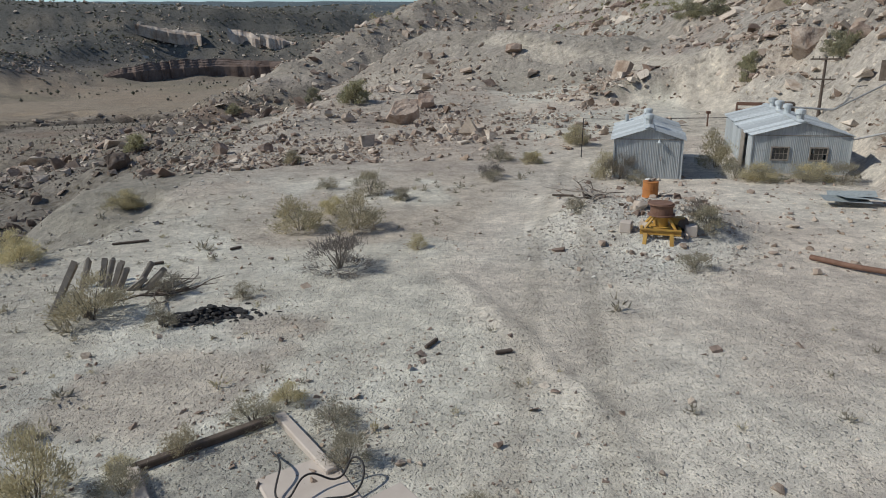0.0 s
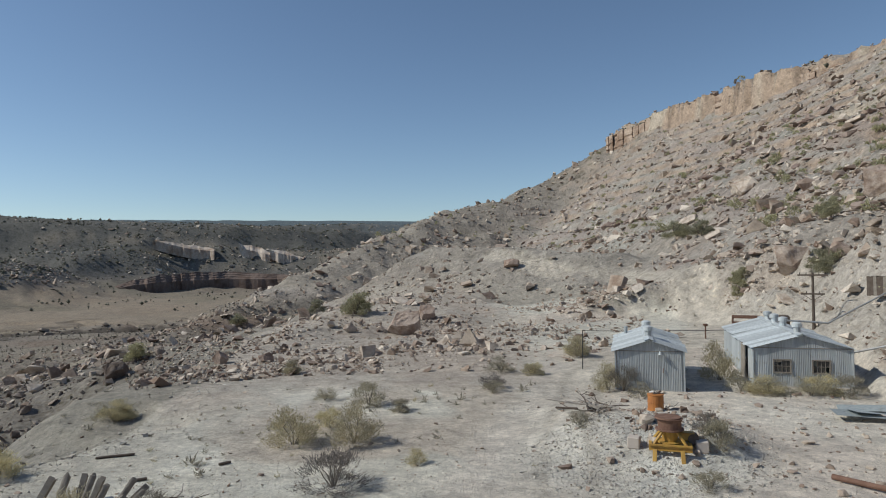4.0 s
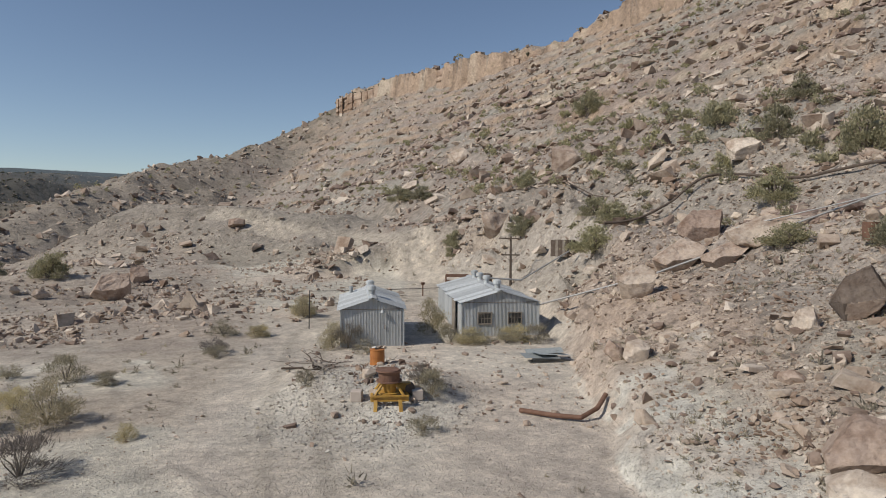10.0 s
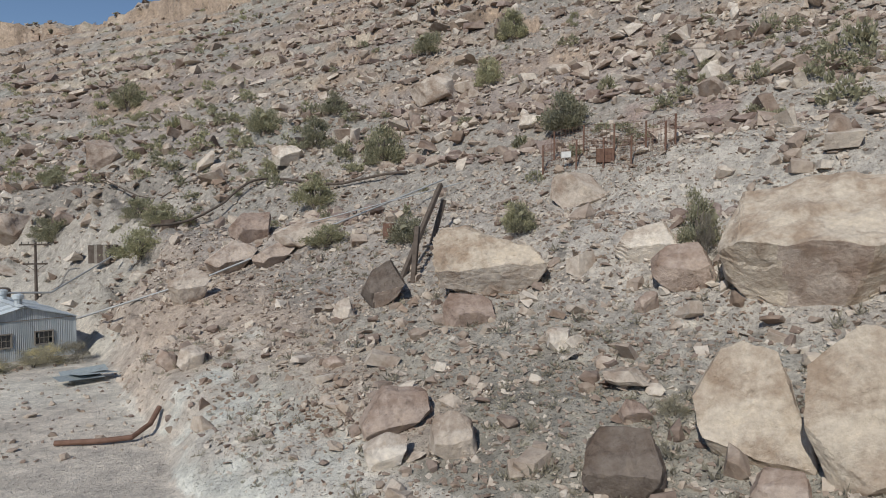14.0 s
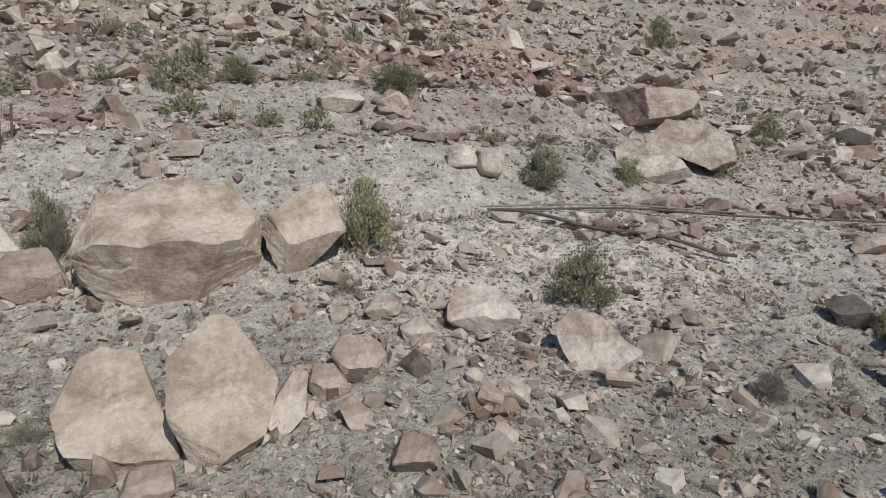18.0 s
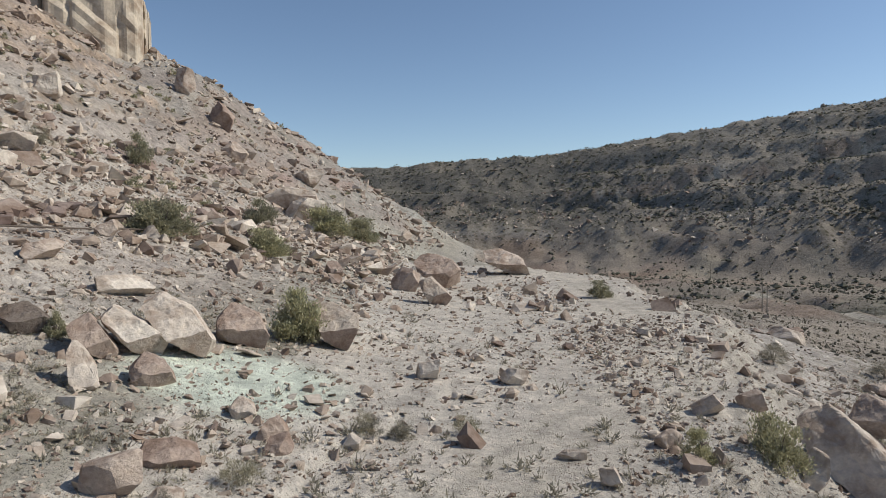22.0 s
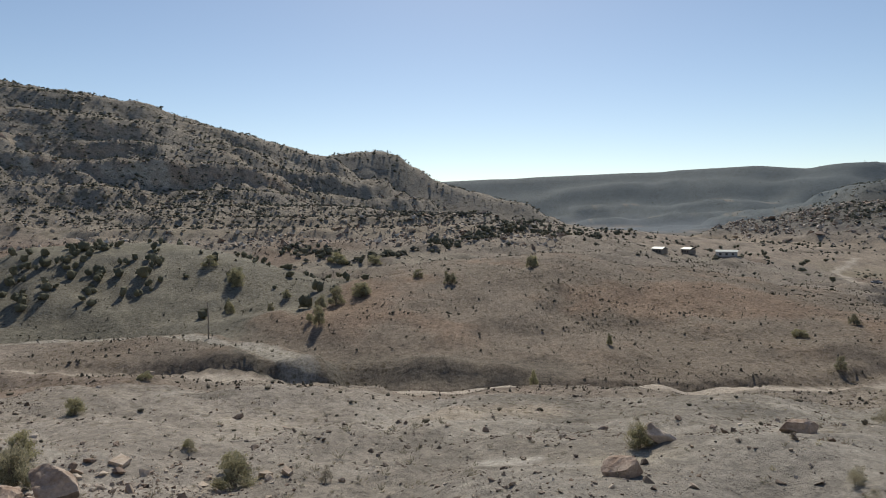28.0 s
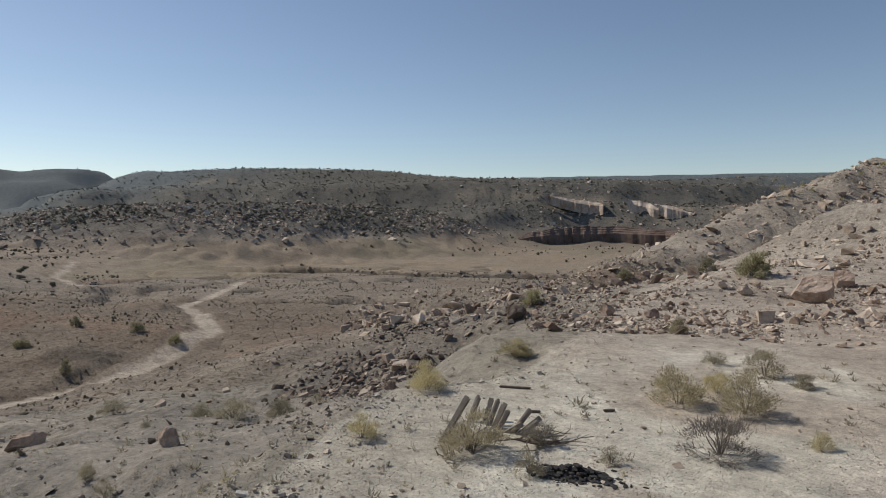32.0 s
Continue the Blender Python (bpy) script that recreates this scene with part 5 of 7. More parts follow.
rim_wall([(14.2, 326, 57.3, 65.0), (15.8, 318, 58.4, 67.3), (17.9, 305, 59.2, 68.3), (20.0, 288, 59.0, 67.6), (21.9, 271, 58.4, 64.4), (22.8, 266, 59.0, 64.7)], 41, "orange-tan jointed sandstone cliff along the hill's rim")
rim_wall([(22.9, 262, 59.7, 66.9), (24.9, 252, 59.2, 67.1), (27.3, 237, 58.2, 64.0), (28.3, 232, 58.3, 62.7), (29.4, 226, 58.2, 62.0), (31.4, 214, 57.5, 60.5), (33.2, 205, 57.0, 58.7)], 47, "pale sandstone cliff band high on the hill's rim")


rim_wall([(143.5, 131, 45, 62), (146.2, 130, 44, 63), (148.2, 129, 42.5, 62), (150.7, 128, 38.5, 59), (152.3, 127, 35, 56.5), (153.8, 126, 32.5, 53),
          (155.1, 127, 31.5, 48.5), (155.8, 131, 32, 47), (156.2, 142, 34, 46)], 53, "cream sandstone tower of jointed pillars that ends the rim", 4.6, TOWER)


# ---- shrubs, each at its place ----
SHRUBS_A = [(33.6, 27.6, 2.79, 2.23), (39.2, 12.5, 2.79, 2.48), (40.2, 26.6, 3.08, 2.97), (42.7, 34.8, 2.62, 2.62), (47.3, 45.1, 3.38, 2.54), (49.9, 38.6, 2.74, 2.20), (27.2, 36.6, 3.03, 1.87), (30.4, 38.8, 2.27, 1.61), (31.7, 42.9, 2.00, 1.47), (25.9, 15.9, 1.75, 1.25), (25.1, 9.9, 1.21, 1.20), (26.4, 20.9, 2.30, 1.09), (54.0, 24.5, 2.26, 2.61), (63.9, 26.2, 2.65, 3.08), (63.7, 36.3, 3.20, 2.60), (39.5, 37.3, 1.41, 1.51), (63.6, 87.6, 4.55, 3.95), (40.4, 68.0, 1.93, 1.51), (32.4, 56.0, 2.20, 1.67), (29.1, 64.3, 1.75, 1.71), (22.6, 2.7, 1.20, 1.92), (20.5, -6.5, 1.76, 2.29), (26.6, -17.6, 1.82, 1.97), (39.3, 12.6, 2.51, 2.21)]
for k, (x, y, w, h) in enumerate(SHRUBS_A):
    shrub("juniper", x, y, w, h, k + 1)
SHRUBS_B = [(37.9, -14.4, 3.00, 1.58), (64.3, 26.3, 2.81, 2.79), (39.1, -4.9, 2.06, 1.38), (25.1, 10.0, 1.27, 1.28), (16.3, -12.2, 1.88, 1.77), (26.5, -17.3, 1.62, 1.68), (26.9, -23.1, 1.29, 1.38), (37.4, -14.3, 2.04, 1.75), (38.9, -5.2, 1.59, 1.55), (32.8, -40.7, 2.22, 1.90), (31.0, -66.6, 2.59, 3.30), (17.7, -40.7, 3.72, 2.26), (54.0, -50.7, 3.27, 2.95), (6.1, -28.1, 1.98, 2.04), (17.9, -41.1, 3.43, 2.14), (18.6, -66.5, 3.21, 2.67), (13.6, -77.2, 4.51, 3.36), (11.9, -93.1, 4.57, 3.39), (13.5, -49.8, 3.04, 2.21), (12.4, -20.6, 0.63, 0.95), (6.3, -27.9, 2.18, 2.18), (-9.2, -17.7, 1.46, 1.55), (-6.7, -16.9, 0.86, 0.93), (-12.7, -52.4, 1.78, 1.41)]
for k, (x, y, w, h) in enumerate(SHRUBS_B):
    shrub("juniper", x, y, w, h, k + 2)
SHRUBS_C = [(-20.9, -27.3, 1.45, 1.10), (13.8, -49.7, 2.59, 1.99), (13.7, -77.2, 5.32, 3.35), (11.8, -95.0, 4.48, 3.29), (-23.4, -19.3, 1.42, 1.65), (-20.7, -27.3, 1.30, 1.23), (-26.1, -11.5, 1.56, 1.37), (-40.4, -28.8, 1.15, 1.15), (-16.3, -21.6, 1.01, 0.83), (-29.0, 5.9, 0.97, 1.08), (36.2, 60.6, 1.68, 1.47), (28.6, 62.9, 1.63, 1.67), (31.1, 53.0, 1.83, 1.59), (35.5, 98.4, 4.23, 2.70), (36.2, 91.4, 3.54, 2.12), (-28.7, 60.2, 1.84, 1.74), (-17.3, 87.3, 2.42, 1.70), (-10.6, 77.7, 3.35, 2.57), (-47.8, 149.5, 3.89, 2.45), (-206.3, -54.6, 5.06, 3.70), (-207.6, -42.4, 4.25, 2.94), (-127.4, -17.4, 2.11, 1.57), (-122.2, -11.0, 1.39, 2.36), (-132.8, 4.9, 1.61, 2.54)]
for k, (x, y, w, h) in enumerate(SHRUBS_C):
    shrub("juniper", x, y, w, h, k + 3)
SHRUBS_D = [(-137.2, -65.1, 3.16, 2.37), (-129.9, -56.0, 3.19, 3.20), (-118.1, -52.6, 1.47, 2.27), (-122.0, -42.5, 1.68, 1.58), (-99.6, -29.5, 1.79, 3.28), (-112.3, -30.0, 2.77, 3.04), (-115.7, -26.3, 3.40, 2.48), (-53.2, -31.3, 1.31, 0.66), (-206.7, -53.1, 3.39, 2.97), (-121.5, -10.0, 1.24, 2.13), (-134.2, 5.9, 1.28, 1.64), (-128.2, -55.0, 2.25, 3.40), (-109.2, -31.9, 2.15, 2.39), (-116.0, -25.9, 2.30, 2.07), (-101.4, -31.5, 1.17, 1.31), (-114.8, -43.0, 1.30, 1.50), (-116.2, -51.2, 1.40, 2.23), (-88.8, 14.0, 0.72, 1.28), (-75.4, 3.2, 0.87, 1.76), (-94.3, 41.1, 1.76, 1.08), (-78.9, 38.8, 1.20, 1.56), (-90.6, 55.0, 2.08, 1.49), (-83.2, 56.3, 1.94, 1.41), (-99.8, 50.8, 1.47, 1.57)]
for k, (x, y, w, h) in enumerate(SHRUBS_D):
    shrub("juniper", x, y, w, h, k + 4)
SHRUBS_E = [(-134.2, 5.5, 1.62, 2.10), (-89.1, 13.9, 0.66, 1.44), (-95.2, 40.7, 1.26, 1.09), (-32.2, -16.7, 0.53, 0.53), (-27.1, -22.1, 1.23, 1.26), (-24.0, -20.3, 1.28, 1.14), (-20.9, -27.7, 1.23, 1.12), (-21.9, -22.3, 0.92, 1.13), (-27.9, -12.4, 0.96, 1.02)]
for k, (x, y, w, h) in enumerate(SHRUBS_E):
    shrub("juniper", x, y, w, h, k + 5)
SHRUBS_F = [(-3.5, 29.4, 1.60, 1.09), (-7.8, 16.9, 0.97, 0.68), (-7.1, 14.8, 0.86, 0.64), (-2.0, 28.0, 0.75, 0.60), (-15.0, 29.2, 1.80, 0.81), (-9.0, 38.1, 1.07, 0.89), (2.3, 32.0, 1.12, 0.56), (3.2, 37.7, 1.64, 0.92), (-5.6, 16.6, 0.62, 0.52), (-5.7, 30.6, 1.08, 0.60), (8.5, 20.4, 1.13, 0.89), (7.2, 17.9, 0.98, 0.52), (14.0, 30.9, 1.41, 0.95), (15.0, 30.1, 1.64, 0.8), (16.5, 29.5, 1.60, 0.89), (18.2, 29.3, 1.59, 0.95), (4.8, 23.6, 0.76, 0.47), (9.0, 29.8, 1.18, 0.68), (-3.6, 10.4, 0.97, 0.55), (-2.1, 10.3, 0.96, 0.44), (-1.7, 9.1, 0.79, 0.60), (-5.1, 8.4, 0.84, 0.52), (0.4, 7.7, 0.79, 0.40), (-7.5, 9.9, 0.62, 0.36)]
for k, (x, y, w, h) in enumerate(SHRUBS_F):
    shrub("sage", x, y, w, h, k + 6)
SHRUBS_G = [(14.7, 2.2, 0.81, 0.40), (18.6, -5.4, 0.91, 0.60), (10.8, -13.6, 0.79, 0.71), (32.8, -53.3, 2.06, 1.63), (10.9, -13.7, 0.79, 0.72), (4.7, -14.6, 0.98, 0.64), (5.7, -12.7, 0.52, 0.52), (2.2, -18.8, 0.81, 0.60), (1.2, -18.7, 0.63, 0.51), (-12.8, -16.9, 1.51, 1.02), (-0.6, -19.2, 0.76, 0.61), (1.4, -18.9, 0.72, 0.52), (2.4, -18.7, 0.63, 0.69), (-3.0, -25.7, 0.68, 0.58), (-24.1, -20.1, 1.69, 1.42), (-39.1, 22.0, 1.74, 0.96), (-25.0, 22.9, 1.34, 1.16), (-31.3, 22.8, 1.13, 0.91), (-21.9, 11.4, 0.48, 0.55), (-28.0, 22.2, 1.97, 0.96), (-25.5, 23.2, 1.40, 1.11), (-31.5, 22.6, 1.11, 0.84), (-26.0, 26.5, 0.84, 0.67), (-21.5, 11.1, 0.49, 0.53)]
for k, (x, y, w, h) in enumerate(SHRUBS_G):
    shrub("sage", x, y, w, h, k + 7)
SHRUBS_H = [(-19.2, 10.5, 0.65, 0.65), (-29.3, 5.8, 0.97, 1.26), (-29.5, 18.2, 0.50, 0.44), (-16.8, -32.9, 1.41, 0.97), (-26.6, -38.9, 1.72, 1.04), (-26.4, -7.6, 0.61, 0.72), (-31.8, -16.3, 0.52, 0.65)]
for k, (x, y, w, h) in enumerate(SHRUBS_H):
    shrub("sage", x, y, w, h, k + 8)
SHRUBS_I = [(-5.5, 23.4, 1.90, 1.27), (-3.3, 23.3, 1.90, 1.37), (-4.6, 25.5, 1.13, 0.78), (-9.1, 15.3, 1.87, 1.25), (-1.0, 20.9, 0.68, 0.49), (-13.9, 20.0, 1.30, 1.08), (8.5, 41.9, 1.68, 1.34), (5.0, 36.7, 1.09, 0.65), (-14.3, 29.1, 0.93, 0.69), (7.9, 31.8, 1.45, 1.3), (14.1, 33.6, 1.82, 1.9), (14.7, 30.1, 1.84, 0.85), (17.3, 30.0, 1.58, 0.85), (-3.1, 11.0, 0.68, 0.51), (-4.6, 9.5, 0.62, 0.45), (-6.3, 8.2, 1.18, 1.17), (-5.4, 9.0, 0.48, 0.32), (-6.5, 25.2, 0.59, 0.37), (-12.5, 14.6, 1.03, 0.80), (-14.4, 20.7, 1.44, 0.67), (-14.9, 29.3, 1.30, 0.81), (8.5, 42.3, 1.54, 1.20), (4.8, 36.6, 1.15, 0.65), (-14.6, 29.0, 1.08, 0.86)]
for k, (x, y, w, h) in enumerate(SHRUBS_I):
    shrub("straw", x, y, w, h, k + 9)
SHRUBS_J = [(-9.0, 38.1, 1.16, 0.75)]
for k, (x, y, w, h) in enumerate(SHRUBS_J):
    shrub("straw", x, y, w, h, k + 10)
SHRUBS_K = [(-3.3, 18.8, 2.05, 1.06), (8.5, 31.3, 1.64, 1.28), (-4.3, 7.1, 1.08, 0.64), (22.0, 2.4, 0.76, 1.53), (13.2, -11.1, 0.61, 1.06), (-2.0, 28.3, 1.00, 0.55), (2.3, 32.9, 1.33, 0.75), (8.5, 21.0, 1.23, 0.80)]
for k, (x, y, w, h) in enumerate(SHRUBS_K):
    shrub("dead", x, y, w, h, k + 11)


# ---- corrugated iron sheds ----
def sheet_mesh(x0, x1, low, high, pitch=0.076, deep=0.008):
    """A corrugated sheet in the plane y = 0 from x0 to x1; low and high give its edges at each x as lists of spans."""
    n = max(2, int(round((x1 - x0) / (pitch / 2))))
    v, f = [], []
    xs = [x0 + (x1 - x0) * k / n for k in range(n + 1)]
    for k in range(n):
        a, b = xs[k], xs[k + 1]
        ya, yb = (deep if k % 2 else -deep), (-deep if k % 2 else deep)
        for lo, hi in zip(low((a + b) / 2), high((a + b) / 2)):
            q = len(v)
            top = high.edge if hi is None else None
            ha, hb = (top(a), top(b)) if top else (hi, hi)
            v += [(a, ya, lo), (b, yb, lo), (b, yb, hb), (a, ya, ha)]
            f.append((q, q + 1, q + 2, q + 3))
    return v, f


class Spans:
    """Vertical spans of a wall at each x, broken by its openings; the last span ends at the wall's top edge."""
    def __init__(self, openings, top, which):
        self.openings, self.edge, self.which = openings, top, which

    def __call__(self, x):
        cuts = [(a, b) for x0, x1, a, b in self.openings if x0 < x < x1]
        lows = [0.0] + [b for a, b in cuts]
        highs = [a for a, b in cuts] + [None]
        return lows if self.which == 0 else highs


def iron_wall(name, width, top, openings, parent, m):
    wall = new(name)
    wall.parent = parent
    wall.matrix_local = m
    x = 0.0
    k = 0
    while x < width - 0.05:
        x1 = min(width, x + 0.66)
        v, f = sheet_mesh(x, x1, Spans(openings, top, 0), Spans(openings, top, 1))
        off = 0.006 * (k % 2)
        ob = new("sheet", mesh_from("sheet", [(a, b - off, c) for a, b, c in v], f, IRON))
        ob.parent = wall
        x, k = x + 0.62, k + 1
    return wall


def vent(parent, x, y, z, r=0.17, h=0.34):
    bm = bmesh.new()
    tube(bm, (x, y, z - 0.25), (x, y, z + h), r, r, 14)
    v = part("ridge_vent", bm, ROOF, parent)
    bm = bmesh.new()
    tube(bm, (x, y, z + h - 0.02), (x, y, z + h + 0.16), r * 1.4, r * 1.4, 14)
    tube(bm, (x, y, z + h + 0.16), (x, y, z + h + 0.22), r * 1.4, r * 0.7, 14)
    part("vent_cap", bm, ROOF, v)


def sash(parent, x0, x1, z0, z1):
    """A small steel window in a front wall with glazing bars and dusty glass, some of it gone."""
    win = new("window")
    win.parent = parent
    bm = bmesh.new()
    for a, b, c, d in ((x0 - 0.05, x1 + 0.05, z0 - 0.06, z0), (x0 - 0.05, x1 + 0.05, z1, z1 + 0.06), (x0 - 0.05, x0 + 0.01, z0, z1), (x1 - 0.01, x1 + 0.05, z0, z1)):
        box(bm, b - a, 0.09, d - c, pose((a + b) / 2, -0.015, (c + d) / 2))
    part("frame", bm, TIMBER, win)
    bm = bmesh.new()
    for k in range(1, 4):
        x = x0 + (x1 - x0) * k / 4
        box(bm, 0.022, 0.03, z1 - z0, pose(x, 0, (z0 + z1) / 2))
    box(bm, x1 - x0, 0.03, 0.022, pose((x0 + x1) / 2, 0, (z0 + z1) / 2))
    part("glazing_bars", bm, TIMBER, win)
    for k in range(4):
        for j in range(2):
            if (k * 3 + j * 5 + int(x0 * 10)) % 7 in (0, 3):
                continue
            a, b = x0 + (x1 - x0) * k / 4, x0 + (x1 - x0) * (k + 1) / 4
            c, d = z0 + (z1 - z0) * j / 2, z0 + (z1 - z0) * (j + 1) / 2
            bm = bmesh.new()
            box(bm, b - a - 0.02, 0.005, d - c - 0.02, pose((a + b) / 2, 0.008, (c + d) / 2))
            part("pane", bm, DUSTY, win)


def shed(label, x, y, turn, width, length, eave, ridge, vents, windows, door):
    """Gabled shed; its front is the local y = 0 side, its left front corner the origin."""
    top = tagged(new("shed"), label, "shed", "corrugated iron sheds")
    half = width / 2
    gable = lambda a: eave + (ridge - eave) * (1 - abs(a - half) / half)
    flat = lambda a: eave
    holes = [(a, b, c, d) for a, b, c, d in windows]
    front = iron_wall("front_wall", width, gable, holes, top, pose(0, 0, 0))
    iron_wall("back_wall", width, gable, [], top, pose(width, length, 0, 0, 0, 180))
    iron_wall("side_wall", length, flat, door, top, pose(0, length, 0, 0, 0, -90))
    iron_wall("side_wall", length, flat, [], top, pose(width, 0, 0, 0, 0, 90))
    for a, b, c, d in windows:
        sash(top, a, b, c, d)
    run = math.hypot(half + 0.18, (ridge - eave) * (half + 0.18) / half)
    pitch = math.atan2(ridge - eave, half)
    rnd = random.Random(int(length * 10))
    for side in (0, 1):
        slope = new("roof_slope")
        slope.parent = top
        slope.matrix_local = pose(half, 0, ridge + 0.02) @ (pose(0, 0, 0, 0, math.degrees(pitch), 0) if side else pose(0, 0, 0, 0, -math.degrees(pitch), 0))
        n = int((length + 0.3) / 0.62)
        for k in range(n):
            v, f = sheet_mesh(0, 0.66, lambda a: [0.0], Spans([], lambda a: run, 1))
            lift = rnd.choice((0.0, 0.006, 0.012, 0.03)) if rnd.random() < 0.6 else rnd.uniform(0.05, 0.1)
            narrow = 1.0 if rnd.random() < 0.7 else 0.86
            sgn = 1 if side else -1
            slip = rnd.uniform(-0.04, 0.05)
            ob = new("roof_sheet", mesh_from("roof_sheet", [(sgn * (c + slip), -0.15 + k * 0.62 + a * narrow, b + 0.5 * lift * (c / run) + lift * a) for a, b, c in v], f, ROOF))
            ob.parent = slope
    bm = bmesh.new()
    for s in (-1, 1):
        box(bm, 0.24, length + 0.3, 0.012, pose(half + s * 0.11, length / 2, ridge + 0.045, 0, s * math.degrees(pitch), 0))
    part("ridge_cap", bm, ROOF, top)
    for b in vents:
        vent(top, half, b, ridge)
    for a in (0.03, width - 0.03):
        for b in (0.03, length - 0.03):
            bm = bmesh.new()
            box(bm, 0.05, 0.05, eave, pose(a, b, eave / 2))
            part("corner_post", bm, TIMBER, top)
    bm = bmesh.new()
    box(bm, width, 0.012, 0.035, pose(half, -0.024, eave))
    part("gable_seam", bm, TIMBER, top)
    for a in (-0.012, width + 0.012):
        bm = bmesh.new()
        box(bm, 0.07, 0.07, eave, pose(a, -0.01, eave / 2), 0.006)
        part("corner_flashing", bm, ROOF, top)
    bm = bmesh.new()
    box(bm, width + 0.2, length + 0.2, 0.25, pose(half, length / 2, -0.1))
    part("footing", bm, CONCRETE, top)
    top.matrix_world = pose(x, y, ground_z(x, y) + 0.02, 0, 0, turn)
    return top


DUSTY = plain("dusty_glass", (0.05, 0.05, 0.05), (0.09, 0.085, 0.08), 4, 0.25, 0, 0.0005)
small = shed("small grey corrugated iron shed with ridge vents", 8.25, 31.6, -15.5, 3.12, 6.6, 1.9, 2.42, (1.5, 4.2), [], [])
# lamp bracket and sagging door on the small shed's front
bm = bmesh.new()
tube(bm, (2.05, -0.02, 1.9), (2.05, -0.18, 1.86), 0.02, 0.02, 6)
tube(bm, (2.05, -0.16, 1.9), (2.05, -0.2, 1.74), 0.04, 0.11, 10)
part("lamp", bm, ROOF, small, "small round outdoor lamp")
v, f = sheet_mesh(2.08, 3.03, lambda a: [0.02], Spans([], lambda a: 1.79, 1))
dr = new("door", mesh_from("door", [(a, b - 0.035, c) for a, b, c in v], f, IRON))
dr.parent = small
dr["label"] = "sheet iron door, closed"
bm = bmesh.new()
box(bm, 0.03, 0.04, 0.22, pose(2.18, -0.08, 1.0), 0.006)
part("handle", bm, RUST, dr)
bm = bmesh.new()
tube(bm, (0.5, 5.6, 2.1), (0.5, 5.6, 2.5), 0.1, 0.1, 12)
part("flue", bm, ROOF, small)

big = shed("large grey corrugated iron shed with four ridge vents", 15.05, 31.85, -15.5, 4.3, 9.6, 1.88, 2.5, (0.9, 3.8, 5.9, 7.7),
           [(0.9, 1.62, 0.72, 1.28), (2.6, 3.32, 0.72, 1.28)], [(7.4, 8.2, 0.0, 1.8)])
bm = bmesh.new()
box(bm, 0.03, 0.8, 1.78, pose(-0.05, 2.6, 0.92, 0, 0, 4))
part("door", bm, TIMBER, big, "grey plank door pushed aside")


# ---- yard things ----
def settle(ob, x, y, turn=0, up=0.0):
    ob.matrix_world = pose(x, y, ground_z(x, y) + up, 0, 0, turn)
    return ob


def machine():
    top = tagged(new("hoist_machine"), "old yellow hoist stand with a rusted drum on concrete blocks", "machine")
    for a, b, c, d in ((-0.75, 0.78, -0.55, -0.55), (-0.75, 0.9, 0.45, 0.45)):
        bm = bmesh.new()
        box(bm, b - a, 0.13, 0.05, pose((a + b) / 2, c, 0.5))
        box(bm, b - a, 0.03, 0.18, pose((a + b) / 2, c, 0.41))
        box(bm, b - a, 0.13, 0.03, pose((a + b) / 2, c, 0.32))
        part("rail", bm, YELLOW, top)
    for a in (-0.7, 0.0, 0.72):
        bm = bmesh.new()
        box(bm, 0.12, 1.0, 0.16, pose(a, -0.05, 0.41), 0.01)
        part("crossbeam", bm, YELLOW, top)
    for a in (-0.55, 0.45):
        bm = bmesh.new()
        box(bm, 0.15, 0.07, 0.62, pose(a, -0.78, 0.1, -30, 0, 6 if a > 0 else -6), 0.01)
        part("leg", bm, YELLOW, top)
    bm = bmesh.new()
    tube(bm, (0, 0, 0.5), (0, 0, 0.98), 0.26, 0.33, 20)
    tube(bm, (0, 0, 0.5), (0, 0, 0.56), 0.46, 0.46, 20)
    part("pedestal", bm, YELLOW, top, "yellow painted steel pedestal")
    for k in range(4):
        a = radians(45 + 90 * k)
        bm = bmesh.new()
        tube(bm, (math.cos(a) * 0.82, math.sin(a) * 0.66, 0.5), (math.cos(a) * 0.36, math.sin(a) * 0.36, 0.95), 0.06, 0.06, 6)
        part("brace", bm, YELLOW, top)
    bm = bmesh.new()
    tube(bm, (0, 0, 0.98), (0, 0, 1.03), 0.52, 0.52, 24)
    tube(bm, (0, 0, 1.03), (0, 0, 1.3), 0.43, 0.43, 24)
    tube(bm, (0, 0, 1.3), (0, 0, 1.42), 0.44, 0.5, 24)
    tube(bm, (-0.06, 0, 1.42), (-0.06, 0, 1.47), 0.5, 0.48, 24)
    part("drum", bm, RUST, top, "rust-brown steel drum with flanges")
    bm = bmesh.new()
    box(bm, 0.55, 0.35, 0.3, pose(0.62, 0.3, 0.7), 0.03)
    part("gearbox", bm, YELLOW, top)
    bm = bmesh.new()
    tube(bm, (0.85, 0.1, 0.62), (0.85, 0.5, 0.62), 0.2, 0.2, 14)
    part("motor", bm, DARKWOOD, top, "dark motor casing")
    return top


hoist = settle(machine(), 6.95, 20.35, -18, -0.25)
hoist.scale = (0.82, 0.82, 0.82)
for a, b, t in ((7.87, 20.15, -12), (5.92, 20.65, -25)):
    bm = bmesh.new()
    box(bm, 0.37, 0.36, 0.36, None, 0.025)
    blk = part("concrete_block", bm, CONCRETE, None)
    tagged(settle(blk, a, b, t, 0.12), "pale square concrete footing block in gravel", "block", "footing blocks")


